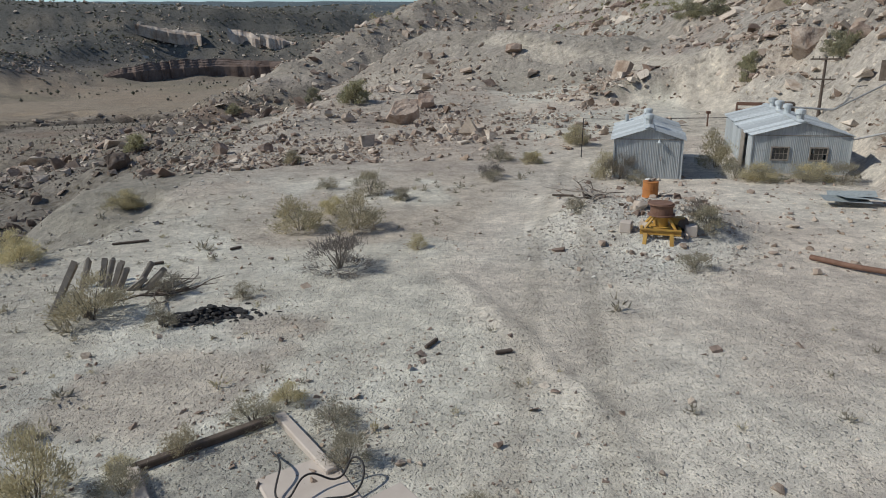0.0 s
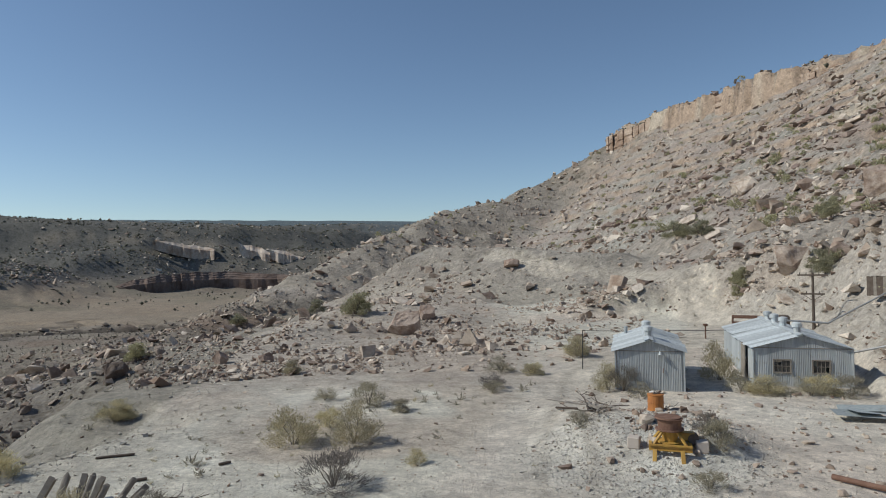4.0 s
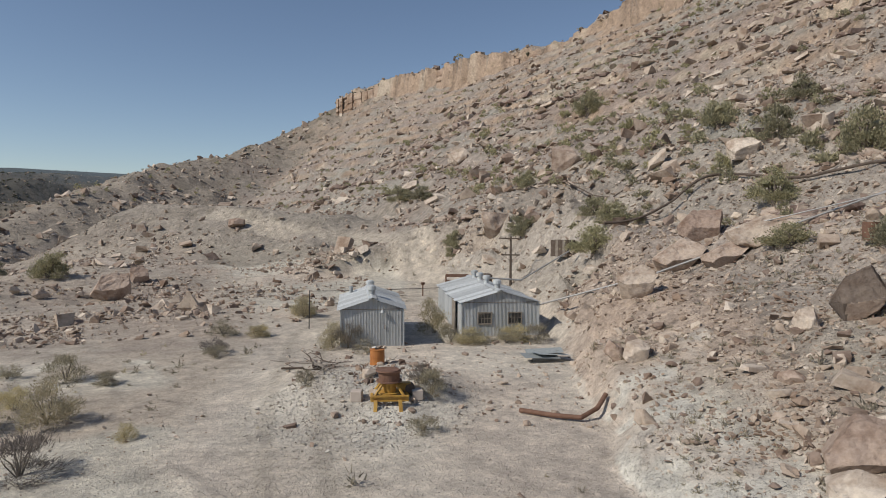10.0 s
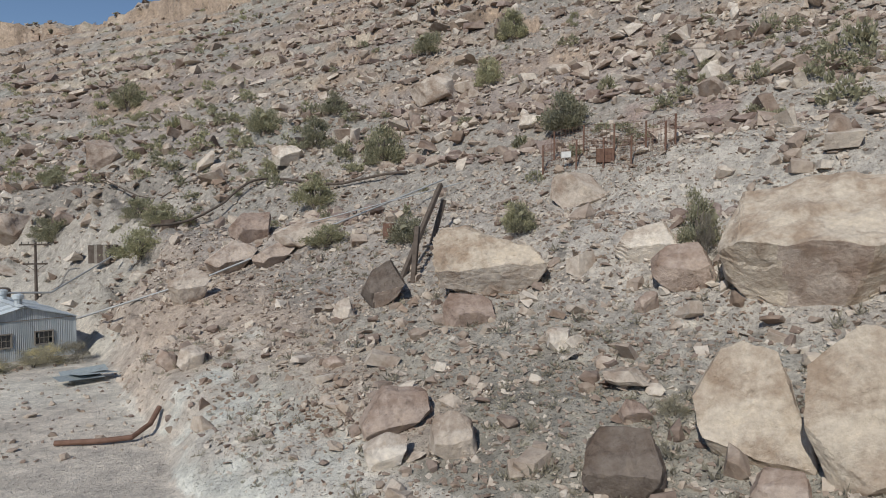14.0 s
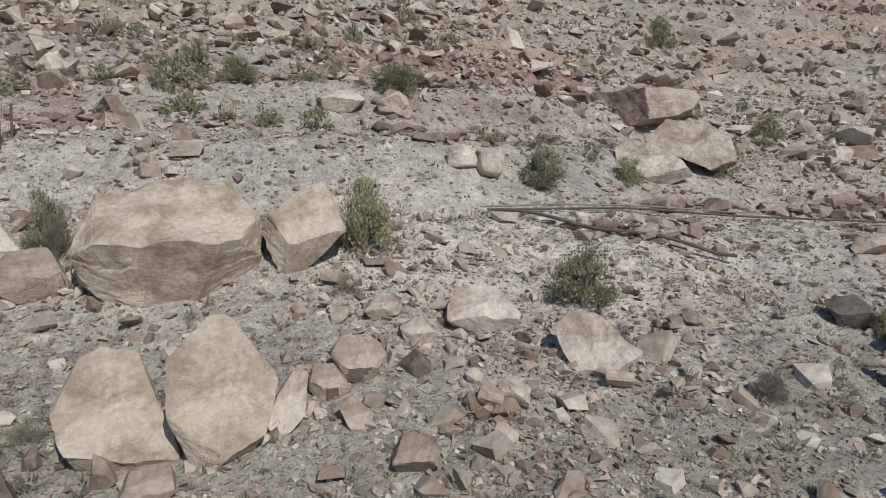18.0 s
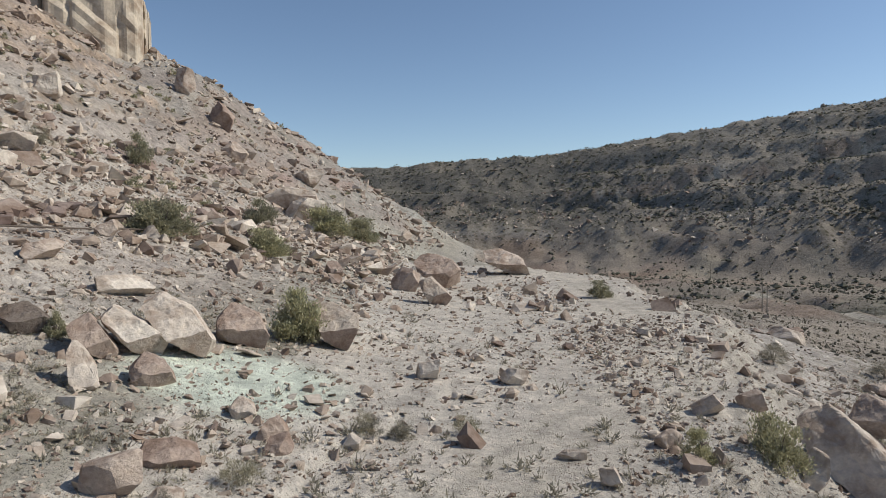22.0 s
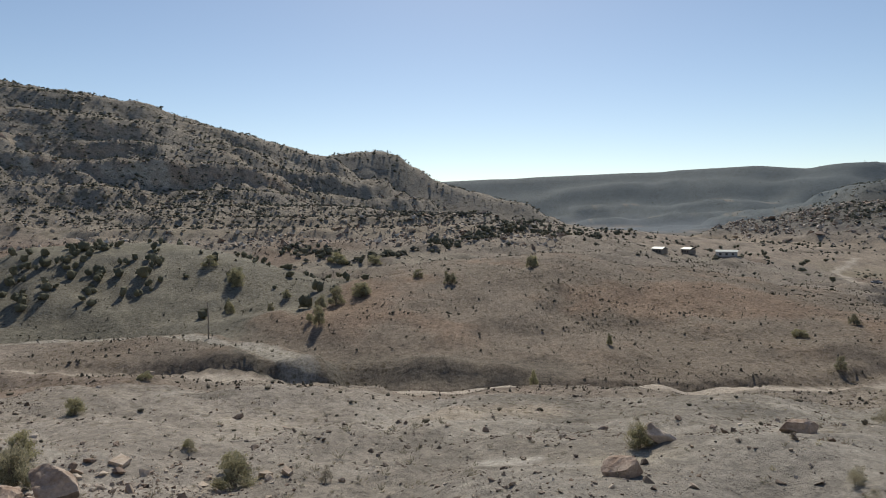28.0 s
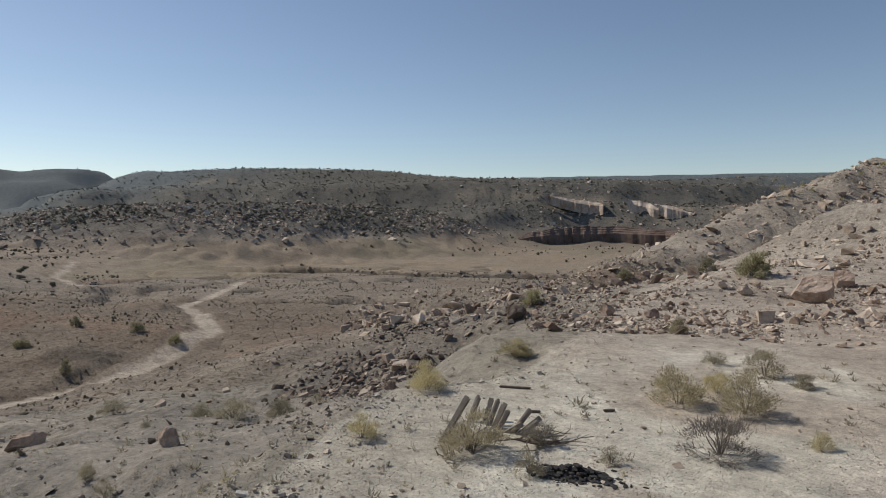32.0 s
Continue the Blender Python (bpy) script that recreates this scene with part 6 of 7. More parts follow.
def barrel():
    top = tagged(new("barrel"), "dented orange steel barrel with white trash on top", "barrel")
    bm = bmesh.new()
    for z0, z1, r0, r1 in ((0, 0.29, 0.285, 0.285), (0.29, 0.33, 0.3, 0.3), (0.33, 0.58, 0.285, 0.285), (0.58, 0.62, 0.3, 0.3), (0.62, 0.86, 0.285, 0.285), (0.86, 0.89, 0.297, 0.297)):
        tube(bm, (0, 0, z0), (0, 0, z1), r0, r1, 20)
    part("body", bm, ORANGE, top)
    rnd = random.Random(5)
    for k in range(5):
        p, f = chunk(300 + k, 0.22, 0.2, 0.09, 4)
        ob = new("rag", fast_mesh("rag", p + np.array((rnd.uniform(-0.14, 0.14), rnd.uniform(-0.14, 0.14), 0.9 + 0.02 * k)), f, WHITE if k % 2 else TIMBER))
        ob.parent = top
    return top


WHITE = plain("white_scrap", (0.7, 0.69, 0.66), (0.55, 0.53, 0.5), 5, 0.8)
settle(barrel(), 7.8, 24.3, 0, -0.3)


def branch_heap(x, y, n, size, seed, label):
    top = tagged(new("dead_branches"), label, "branches")
    rnd = random.Random(seed)
    for _ in range(n):
        bm = bmesh.new()
        a = rnd.uniform(0, 6.283)
        q = Vector((rnd.gauss(0, 0.25), rnd.gauss(0, 0.25), 0.05)) * size
        r, step_len = 0.035 * size, size * rnd.uniform(0.25, 0.4)
        for k in range(4):
            nxt = q + Vector((math.cos(a), math.sin(a), rnd.uniform(-0.15, 0.4))) * step_len
            nxt.z = max(0.03, nxt.z)
            tube(bm, q, nxt, r, r * 0.7, 6)
            if k > 0:
                tube(bm, q, q + Vector((math.cos(a + 0.8), math.sin(a + 0.8), rnd.uniform(0, 0.6))) * step_len * 0.8, r * 0.6, r * 0.2, 5)
            q, r, a = nxt, r * 0.7, a + rnd.gauss(0, 0.4)
        part("branch", bm, DARKWOOD if rnd.random() < 0.5 else TWIG_WOOD, top)
    return settle(top, x, y, 0)


TWIG_WOOD = plain("bleached_wood", (0.24, 0.21, 0.18), (0.34, 0.31, 0.27), 8, 0.9)
branch_heap(5.9, 25.6, 12, 1.5, 3, "heap of dark dead branches beside the barrel")
branch_heap(8.8, 26.2, 6, 0.8, 4, "dark dead branches in front of the shed")
branch_heap(-7.9, 17.0, 10, 1.2, 6, "grey dead branches behind the leaning stakes")

# rusted pipe lying along the foot of the bank
bm = bmesh.new()
pipe_line(bm, [(10.9, 18.5, 0.2), (11.6, 17.5, 0.22), (12.2, 16.9, 0.25), (12.9, 17.0, 0.45), (13.5, 17.35, 0.75)], 0.08, 10)
tagged(part("rusted_pipe", bm, RUST, None), "long bent rusty pipe lying on the ground", "pipe")

# crumpled iron sheets over a hole
top = tagged(new("iron_sheet_pile"), "loose bent roofing sheets lying over stones", "sheet pile")
for k, (a, b, t, tx, ty) in enumerate(((0, 0, 8, 4, 3), (0.55, 0.2, 20, -3, 6), (0.3, 0.6, -6, 5, -4))):
    v, f = sheet_mesh(0, 0.8, lambda q: [0.0], Spans([], lambda q: 1.7, 1))
    ob = new("roof_sheet", mesh_from("roof_sheet", [(c - 0.8, p - 0.4, q) for p, q, c in v], f, SCRAP))
    ob.parent = top
    ob.matrix_local = pose(a, b, 0.28 + 0.05 * k, tx, ty, t)
settle(top, 15.7, 25.0, -20)

# leaning weathered stakes
STAKES = [(-10.3, 15.5, 1.9, 24, -8), (-10.6, 17.6, 1.5, 26, -4), (-10.2, 17.9, 1.4, 30, -6), (-9.95, 17.7, 1.5, 20, 4), (-9.7, 17.6, 1.35, 14, 2),
          (-9.5, 17.5, 1.1, 8, 10), (-9.2, 17.4, 1.0, -8, 38), (-9.0, 17.5, 1.4, 16, 22), (-8.8, 17.6, 1.3, 10, 30), (-8.7, 17.4, 1.2, 4, 34), (-9.35, 15.4, 0.6, 6, 6)]
for k, (a, b, h, lean_x, lean_y) in enumerate(STAKES):
    bm = bmesh.new()
    h = h * (0.62 if k else 0.8)
    lean_y = lean_y + (14 if k == 0 else 0)
    box(bm, 0.16, 0.15, h + 0.3, pose(0, 0, h / 2 - 0.15), 0.025)
    for v in bm.verts:
        if v.co.z > h * 0.8:
            v.co += Vector((0.03 * math.sin(k * 3 + v.co.x * 40), 0.03 * math.cos(k * 5), 0.08 * math.sin(k * 7 + v.co.y * 60)))
    st = tagged(part("timber_stake", bm, TIMBER, None), "weathered grey timber post leaning over brush", "post", "leaning timber posts")
    st.matrix_world = pose(a, b, ground_z(a, b) - 0.05, -lean_x, lean_y + 16, 7 * (k % 4))

# burnt heap
rnd = random.Random(9)
vs, fs = [], []
for k in range(260):
    p, f = chunk(500 + k % 7, rnd.uniform(0.06, 0.22), rnd.uniform(0.05, 0.15), rnd.uniform(0.03, 0.1), 2)
    a, b = rnd.gauss(0, 0.5), rnd.gauss(0, 0.22)
    fs.append(f + sum(len(q) for q in vs))
    vs.append(p + np.array((a + 0.4 * b, b, 0.02 + 0.28 * math.exp(-(a * a + b * b * 5) * 2.5) * rnd.random())))
heap = new("charred_debris", fast_mesh("charred_debris", np.vstack(vs), np.vstack(fs), COAL))
tagged(settle(heap, -6.1, 15.3, 8), "black charred scraps in a low heap", "debris", kind="stuff")

# concrete box with a hatch, slab and kerbs below the camera
def concrete_box():
    top = tagged(new("concrete_box"), "square cast concrete box with a flat top and hatch", "concrete box")
    bm = bmesh.new()
    w, d, h = 1.05, 1.12, 1.2
    for a, b, sx, sy in ((-w / 2 + 0.06, 0, 0.12, d), (w / 2 - 0.06, 0, 0.12, d), (0, d / 2 - 0.06, w, 0.12)):
        box(bm, sx, sy, h, pose(a, b, h / 2), 0.008)
    part("wall", bm, CONCRETE, top)
    bm = bmesh.new()
    for a in (-0.42, 0.42):
        box(bm, 0.2, 0.12, h - 0.1, pose(a, -d / 2 + 0.06, h / 2 - 0.05))
    box(bm, w, 0.12, 0.16, pose(0, -d / 2 + 0.06, h - 0.1))
    part("front_wall", bm, CONCRETE, top)
    bm = bmesh.new()
    box(bm, w + 0.04, d + 0.04, 0.12, pose(0, 0, h), 0.015)
    part("lid", bm, CONCRETE, top, "pale dusty concrete top slab")
    bm = bmesh.new()
    for a in (-0.3, 0.3):
        box(bm, 0.05, 0.06, h - 0.25, pose(a, -d / 2 - 0.02, h / 2 - 0.1))
    box(bm, 0.66, 0.06, 0.05, pose(0, -d / 2 - 0.02, h - 0.22))
    part("hatch_frame", bm, RUST, top, "rusted hatch frame")
    p, f = chunk(61, 0.06, 0.05, 0.04, 3)
    ob = new("pebble", fast_mesh("pebble", p + np.array((0.3, 0.2, h + 0.075)), f, STONE))
    ob.parent = top
    return top


cbox = concrete_box()
cbox.matrix_world = pose(-0.72, 6.16, ground_z(-0.7, 6.2), 0, 0, 38)
bm = bmesh.new()
box(bm, 1.25, 1.45, 0.12, None, 0.03)
slab = tagged(part("concrete_slab", bm, CONCRETE, None), "flat pale concrete slab level with the ground", "slab")
slab.matrix_world = pose(-2.2, 8.4, -0.03, 0, 0, 32)
for a, b, c, d, w, mat_ in ((-3.15, 10.5, -1.9, 8.8, 0.2, CONCRETE), (-3.25, 10.4, -5.2, 8.95, 0.16, DARKWOOD), (-5.2, 9.0, -4.0, 7.2, 0.2, CONCRETE)):
    bm = bmesh.new()
    L = math.hypot(c - a, d - b)
    box(bm, L, w, 0.22, None, 0.02)
    kb = tagged(part("foundation_kerb", bm, mat_, None), "old concrete foundation kerb half buried in gravel" if mat_ is CONCRETE else "dark timber foundation beam half buried in gravel", "kerb", "foundation kerbs")
    kb.matrix_world = pose((a + c) / 2, (b + d) / 2, 0.0, 0, 0, math.degrees(math.atan2(d - b, c - a)))
# black hose loops on the slab
cu = bpy.data.curves.new("hose", "CURVE")
cu.dimensions, cu.bevel_depth, cu.bevel_resolution = "3D", 0.017, 2
sp = cu.splines.new("BEZIER")
HOSE = [(-3.0, 9.3, 0.1), (-2.72, 8.8, 0.25), (-2.5, 8.05, 0.12), (-2.2, 8.4, 0.3), (-1.75, 8.55, 0.12), (-1.5, 8.75, 0.35), (-1.42, 8.3, 0.1), (-1.9, 8.1, 0.09), (-2.5, 8.0, 0.1)]
sp.bezier_points.add(len(HOSE) - 1)
for q, co in zip(sp.bezier_points, HOSE):
    q.co, q.handle_left_type, q.handle_right_type = co, "AUTO", "AUTO"
cu.materials.append(COAL)
tagged(new("hose", cu), "black rubber hose looped over the concrete slab", "hose")
# fallen timber
for a, b, L, t in ((-11.2, 22.0, 1.2, 20), (-9.3, 19.6, 0.5, 30), (-0.4, 13.4, 0.5, 60), (1.2, 12.9, 0.4, 15), (-7.2, 21.1, 0.4, 40), (4.9, 26.6, 0.9, -15)):
    bm = bmesh.new()
    box(bm, L, 0.09, 0.08, None, 0.02)
    tagged(settle(part("plank_scrap", bm, DARKWOOD, None), a, b, t, 0.05), "short dark scrap of timber on the gravel", "timber scrap", "timber scraps")


# ---- behind the sheds: rack, post, tank, pole ----
def pole():
    top = tagged(new("utility_pole"), "old wooden utility pole with two crossarms", "utility pole")
    bm = bmesh.new()
    tube(bm, (0, 0, -0.5), (0, 0, 3.9), 0.12, 0.08, 10)
    part("pole", bm, DARKWOOD, top)
    for z, L in ((3.75, 1.9), (2.4, 1.5)):
        bm = bmesh.new()
        box(bm, L, 0.1, 0.11, pose(0, -0.12, z))
        part("crossarm", bm, DARKWOOD, top)
        for a in (-0.8, -0.4, 0.4, 0.8):
            if abs(a) < L / 2:
                bm = bmesh.new()
                tube(bm, (a, -0.12, z + 0.05), (a, -0.12, z + 0.2), 0.035, 0.025, 8)
                part("insulator", bm, COAL, top)
    for s in (-1, 1):
        bm = bmesh.new()
        tube(bm, (0, -0.1, 1.9), (s * 0.6, -0.12, 2.35), 0.02, 0.02, 5)
        part("brace", bm, DARKWOOD, top)
    return top


settle(pole(), 26.4, 46.6, -32)


def valley_pole(x, y):
    top = tagged(new("utility_pole"), "thin grey wooden utility pole in the valley", "utility pole", "valley utility poles")
    bm = bmesh.new()
    tube(bm, (0, 0, -0.5), (0, 0, 5.6), 0.11, 0.08, 8)
    part("pole", bm, TIMBER, top)
    bm = bmesh.new()
    box(bm, 1.6, 0.1, 0.11, pose(0, -0.1, 5.2))
    part("crossarm", bm, TIMBER, top)
    return settle(top, x, y, 35)


for a, b in ((-65, -132), (-65, -130), (-113, -274), (-88, -118), (-96, -46)):
    valley_pole(a, b)
bm = bmesh.new()
tube(bm, (0, 0, -0.2), (0, 0, 1.0), 0.06, 0.06, 8)
box(bm, 0.3, 0.2, 0.2, pose(0, 0, 1.05), 0.02)
tagged(settle(part("iron_post", bm, RUST, None), 20.2, 50.5), "short rusty iron post with a box head", "post")
top = tagged(new("pipe_rack"), "rusted steel frame rack behind the shed", "rack")
for a in (-0.85, 0.85):
    for b in (-0.6, 0.6):
        bm = bmesh.new()
        tube(bm, (a, b, -0.2), (a, b, 2.1), 0.06, 0.06, 6)
        part("leg", bm, RUST, top)
for b in (-0.6, 0.6):
    for z in (1.2, 1.65, 2.1):
        bm = bmesh.new()
        box(bm, 1.8, 0.08, 0.12, pose(0, b, z))
        part("rail", bm, RUST, top)
settle(top, 21.0, 45.4, -25)
bm = bmesh.new()
tube(bm, (0, 0, 0), (0, 0, 2.1), 0.5, 0.5, 20)
tube(bm, (0, 0, 2.1), (0, 0, 2.25), 0.53, 0.36, 20)
tagged(settle(part("water_tank", bm, DARKWOOD, None), 23.2, 44.8), "dull brown upright cylindrical tank behind the shed", "tank")

# wire between the sheds' roofs
bm = bmesh.new()
pipe_line(bm, [(7.9, 37.6, 0.0), (7.95, 37.6, 2.35)], 0.03, 6)
pipe_line(bm, [(7.95, 37.6, 2.3), (11.2, 38.2, 2.15), (14.3, 38.6, 2.1), (17.3, 39.4, 2.0)], 0.018, 5)
tagged(part("cable", bm, COAL, None), "sagging cable strung between the sheds", "cable")


# ---- pipes and timbers on the hillside ----
def lay(name, pts, up, r, material, label, category, steps=8):
    fine = []
    for (a, b), (c, d) in zip(pts, pts[1:]):
        fine += [(a + (c - a) * k / steps, b + (d - b) * k / steps) for k in range(steps)]
    fine.append(pts[-1])
    zs = [ground_z(*q) for q in fine]
    zs = [max(zs[max(0, k - 2):k + 3]) for k in range(len(zs))]
    zs = [sum(zs[max(0, k - 2):k + 3]) / len(zs[max(0, k - 2):k + 3]) for k in range(len(zs))]
    bm = bmesh.new()
    pipe_line(bm, [(a, b, z + up) for (a, b), z in zip(fine, zs)], r, 8)
    return tagged(part(name, bm, material, None), label, category)


bm = bmesh.new()
tube(bm, (19.6, 33.0, 1.3), (22.9, 26.2, 3.7), 0.05, 0.05, 8)
tube(bm, (22.9, 26.2, 3.7), (33.2, 17.8, 9.1), 0.05, 0.05, 8)
tagged(part("white_pipe", bm, GALV, None), "thin pale steel pipe running down to the shed", "pipe", "pale pipes on the hillside")
bm = bmesh.new()
tube(bm, (21.3, 41.6, 2.35), (23.9, 40.6, 2.2), 0.06, 0.06, 8)
tube(bm, (23.9, 40.6, 2.2), (28.7, 41.2, 4.35), 0.06, 0.06, 8)
tagged(part("white_pipe", bm, GALV, None), "thin pale steel pipe running down to the shed", "pipe", "pale pipes on the hillside")
bm = bmesh.new()
tube(bm, (26.5, 24.0, 6.2), (33.0, 16.4, 8.9), 0.03, 0.03, 8)
tagged(part("white_pipe", bm, GALV, None), "thin pale steel pipe on the slope", "pipe", "pale pipes on the hillside")
lay("dark_pipe", [(28.2, 36.7), (33.0, 35.2), (36.0, 34.2), (35.2, 28.0), (35.1, 21.5)], 0.2, 0.085, DARKWOOD, "dark pipeline laid across the rubble slope", "pipe")
lay("dark_pipe", [(38.7, 75.0), (38.0, 60.0), (36.2, 46.0), (35.3, 37.4)], 0.2, 0.06, DARKWOOD, "thin dark pipeline laid across the slope", "pipe")
lay("old_pipe", [(23.7, -12.9), (22.8, -19.8), (21.7, -26.8), (18.8, -37.0), (15.4, -47.8)], 0.16, 0.05, DARKWOOD, "old grey pipe running along the hillside", "pipe")
lay("old_pipe", [(23.9, -12.7), (23.0, -19.6), (21.9, -26.7)], 0.26, 0.035, TIMBER, "old grey pipe running along the hillside", "pipe")
lay("old_pipe", [(23.1, -12.9), (21.0, -15.3), (19.4, -17.8), (17.9, -20.6)], 0.14, 0.07, DARKWOOD, "fallen length of old pipe on the slope", "pipe")
for a, b, c, d, e, f in ((23.0, 14.5, 3.9, 25.6, 13.9, 8.3), (22.6, 13.6, 3.6, 23.2, 13.7, 6.4), (25.3, 14.4, 5.0, 25.9, 13.9, 7.6)):
    bm = bmesh.new()
    L = math.dist((a, b, c), (d, e, f))
    box(bm, 0.2, 0.2, L, pose(0, 0, 0), 0.02)
    tb = tagged(part("trestle_timber", bm, DARKWOOD, None), "dark trestle timber leaning against boulders", "timber", "trestle timbers")
    tb.matrix_world = Matrix.Translation(((a + d) / 2, (b + e) / 2, (c + f) / 2)) @ Vector((d - a, e - b, f - c)).to_track_quat("Z", "Y").to_matrix().to_4x4()
bm = bmesh.new()
tube(bm, (0, 0, 0), (0, 0, 0.75), 0.32, 0.32, 14)
tagged(settle(part("rusted_drum", bm, RUST, None), 26.0, 16.9, 0, 0.2), "rusted steel drum on the slope", "drum")

# timber hut on the bank
top = tagged(new("loading_hut"), "small weathered brown timber box hut on the bank", "hut")
for a, b, sx, sy in ((-0.7, 0, 0.06, 1.4), (0.7, 0, 0.06, 1.4), (0, 0.7, 1.4, 0.06), (0, -0.7, 1.4, 0.06)):
    for k in range(7):
        bm = bmesh.new()
        if sx > sy:
            box(bm, 0.19, sy, 1.3 - 0.05 * (k % 3), pose(a - 0.6 + 0.2 * k, b, 0.6))
        else:
            box(bm, sx, 0.19, 1.3 - 0.05 * (k % 2), pose(a, b - 0.6 + 0.2 * k, 0.6))
        part("plank", bm, TIMBER if k % 3 == 1 else DARKWOOD, top)
settle(top, 29.2, 43.2, 30, -0.05)


# ---- fenced opening on the hillside ----
def fence():
    top = tagged(new("wire_fence"), "rusty steel post fence with wire mesh round a shaft", "fence")
    pts = [(32.3, 11.5), (32.2, 9.7), (32.1, 8.3), (31.9, 6.9), (31.7, 5.3), (32.6, 5.0), (32.8, 6.4), (33.0, 8.0), (33.1, 9.6), (33.2, 11.2)]
    tops = []
    for k, (a, b) in enumerate(pts):
        z = ground_z(a, b)
        bm = bmesh.new()
        tube(bm, (a, b, z - 0.3), (a + 0.03 * (k % 3), b, z + 1.5), 0.045, 0.05, 8)
        part("post", bm, RUST, top)
        tops.append((a, b, z))
    for (a, b, c), (d, e, f) in zip(tops, tops[1:] + tops[:1]):
        bm = bmesh.new()
        for k in range(6):
            tube(bm, (a, b, c + 0.1 + 0.28 * k), (d, e, f + 0.1 + 0.28 * k), 0.008, 0.008, 4)
        for k in range(1, 8):
            q = k / 8
            tube(bm, (a + (d - a) * q, b + (e - b) * q, c + (f - c) * q + 0.05), (a + (d - a) * q, b + (e - b) * q, c + (f - c) * q + 1.5), 0.006, 0.006, 4)
        part("wire_mesh", bm, RUST, top)
    bm = bmesh.new()
    a, b, z = tops[1]
    box(bm, 0.04, 0.5, 0.3, pose(a - 0.08, b + 0.5, z + 0.75))
    part("sign", bm, WHITE, top, "small blank white sign")
    return top


fence()
bm = bmesh.new()
box(bm, 0.5, 0.9, 0.7, None, 0.03)
tagged(settle(part("winch_frame", bm, RUST, None), 32.5, 8.3, 10, 0.3), "rusty box of machinery inside the fence", "machinery")

# ---- valley: parked car and huts ----
def car(x, y, turn):
    top = tagged(new("car"), "small dark parked car on the valley road", "car")
    bm = bmesh.new()
    box(bm, 4.3, 1.75, 0.6, pose(0, 0, 0.65), 0.12)
    part("body", bm, CARPAINT, top)
    bm = bmesh.new()
    box(bm, 2.4, 1.55, 0.55, pose(-0.2, 0, 1.2), 0.2)
    part("cabin", bm, DUSTY, top)
    for a in (-1.35, 1.35):
        for b in (-0.8, 0.8):
            bm = bmesh.new()
            tube(bm, (a, b - 0.1, 0.33), (a, b + 0.1, 0.33), 0.33, 0.33, 14)
            part("wheel", bm, COAL, top)
    return settle(top, x, y, turn)


CARPAINT = plain("car_paint", (0.25, 0.27, 0.3), (0.28, 0.3, 0.33), 2, 0.3, 0.3, 0.0005)
car(-279.5, 150.5, 20)


def hut(x, y, turn, w, d, h, mat_, label):
    top = tagged(new("cabin"), label, "cabin", "cabins in the valley")
    bm = bmesh.new()
    box(bm, w, d, h, pose(0, 0, h / 2))
    part("wall", bm, mat_, top)
    bm = bmesh.new()
    for s in (-1, 1):
        box(bm, w + 0.8, d * 0.56, 0.12, pose(0, s * d * 0.26, h + 0.5, -s * 20, 0, 0))
    part("roof", bm, SCRAP, top)
    for a in (-0.3, 0.0, 0.3):
        bm = bmesh.new()
        box(bm, 1.0, 0.06, 1.0, pose(a * w, d / 2 + 0.01, h * 0.55))
        part("window", bm, DUSTY, top)
        bm = bmesh.new()
        box(bm, 1.0, 0.06, 1.0, pose(a * w, -d / 2 - 0.01, h * 0.55))
        part("window", bm, DUSTY, top)
    return settle(top, x, y, turn, -0.3)


hut(-315, 103, 70, 9, 4, 2.2, GALV, "long pale cabin in the valley")
hut(-283, 65, 40, 5, 4, 2.0, TIMBER, "small brown timber cabin in the valley")
hut(-313, 85, 30, 5, 4, 2.0, TIMBER, "small brown timber cabin in the valley")


# ---- loose rubble, gravel, tufts and far scrub ----
def templates(seed, n, few=False):
    """A few small broken stones as triangle meshes."""
    out = []
    for k in range(n):
        rnd = random.Random(seed + k)
        bm = bmesh.new()
        flat = rnd.uniform(0.4, 0.85)
        if k % 5 == 0:
            for i in (-1, 1):
                for j in (-1, 1):
                    for k2 in (-1, 1):
                        if few and rnd.random() < 0.3:
                            continue
                        bm.verts.new((i * rnd.uniform(0.26, 0.58), j * rnd.uniform(0.2, 0.46), k2 * rnd.uniform(0.18, 0.44) * flat))
        else:
            for i in range(8 if few else 15):
                q = Vector((rnd.gauss(0, 1), rnd.gauss(0, 1), rnd.gauss(0, 1))).normalized() * rnd.uniform(0.42, 0.6)
                bm.verts.new((q.x, q.y * 0.8, q.z * flat))
        res = bmesh.ops.convex_hull(bm, input=bm.verts)
        bmesh.ops.delete(bm, geom=[e for e in res["geom_interior"] if isinstance(e, bmesh.types.BMVert)], context="VERTS")
        bmesh.ops.triangulate(bm, faces=bm.faces)
        bm.verts.index_update()
        out.append((np.array([v.co[:] for v in bm.verts]), np.array([[v.index for v in f.verts] for f in bm.faces])))
        bm.free()
    return out


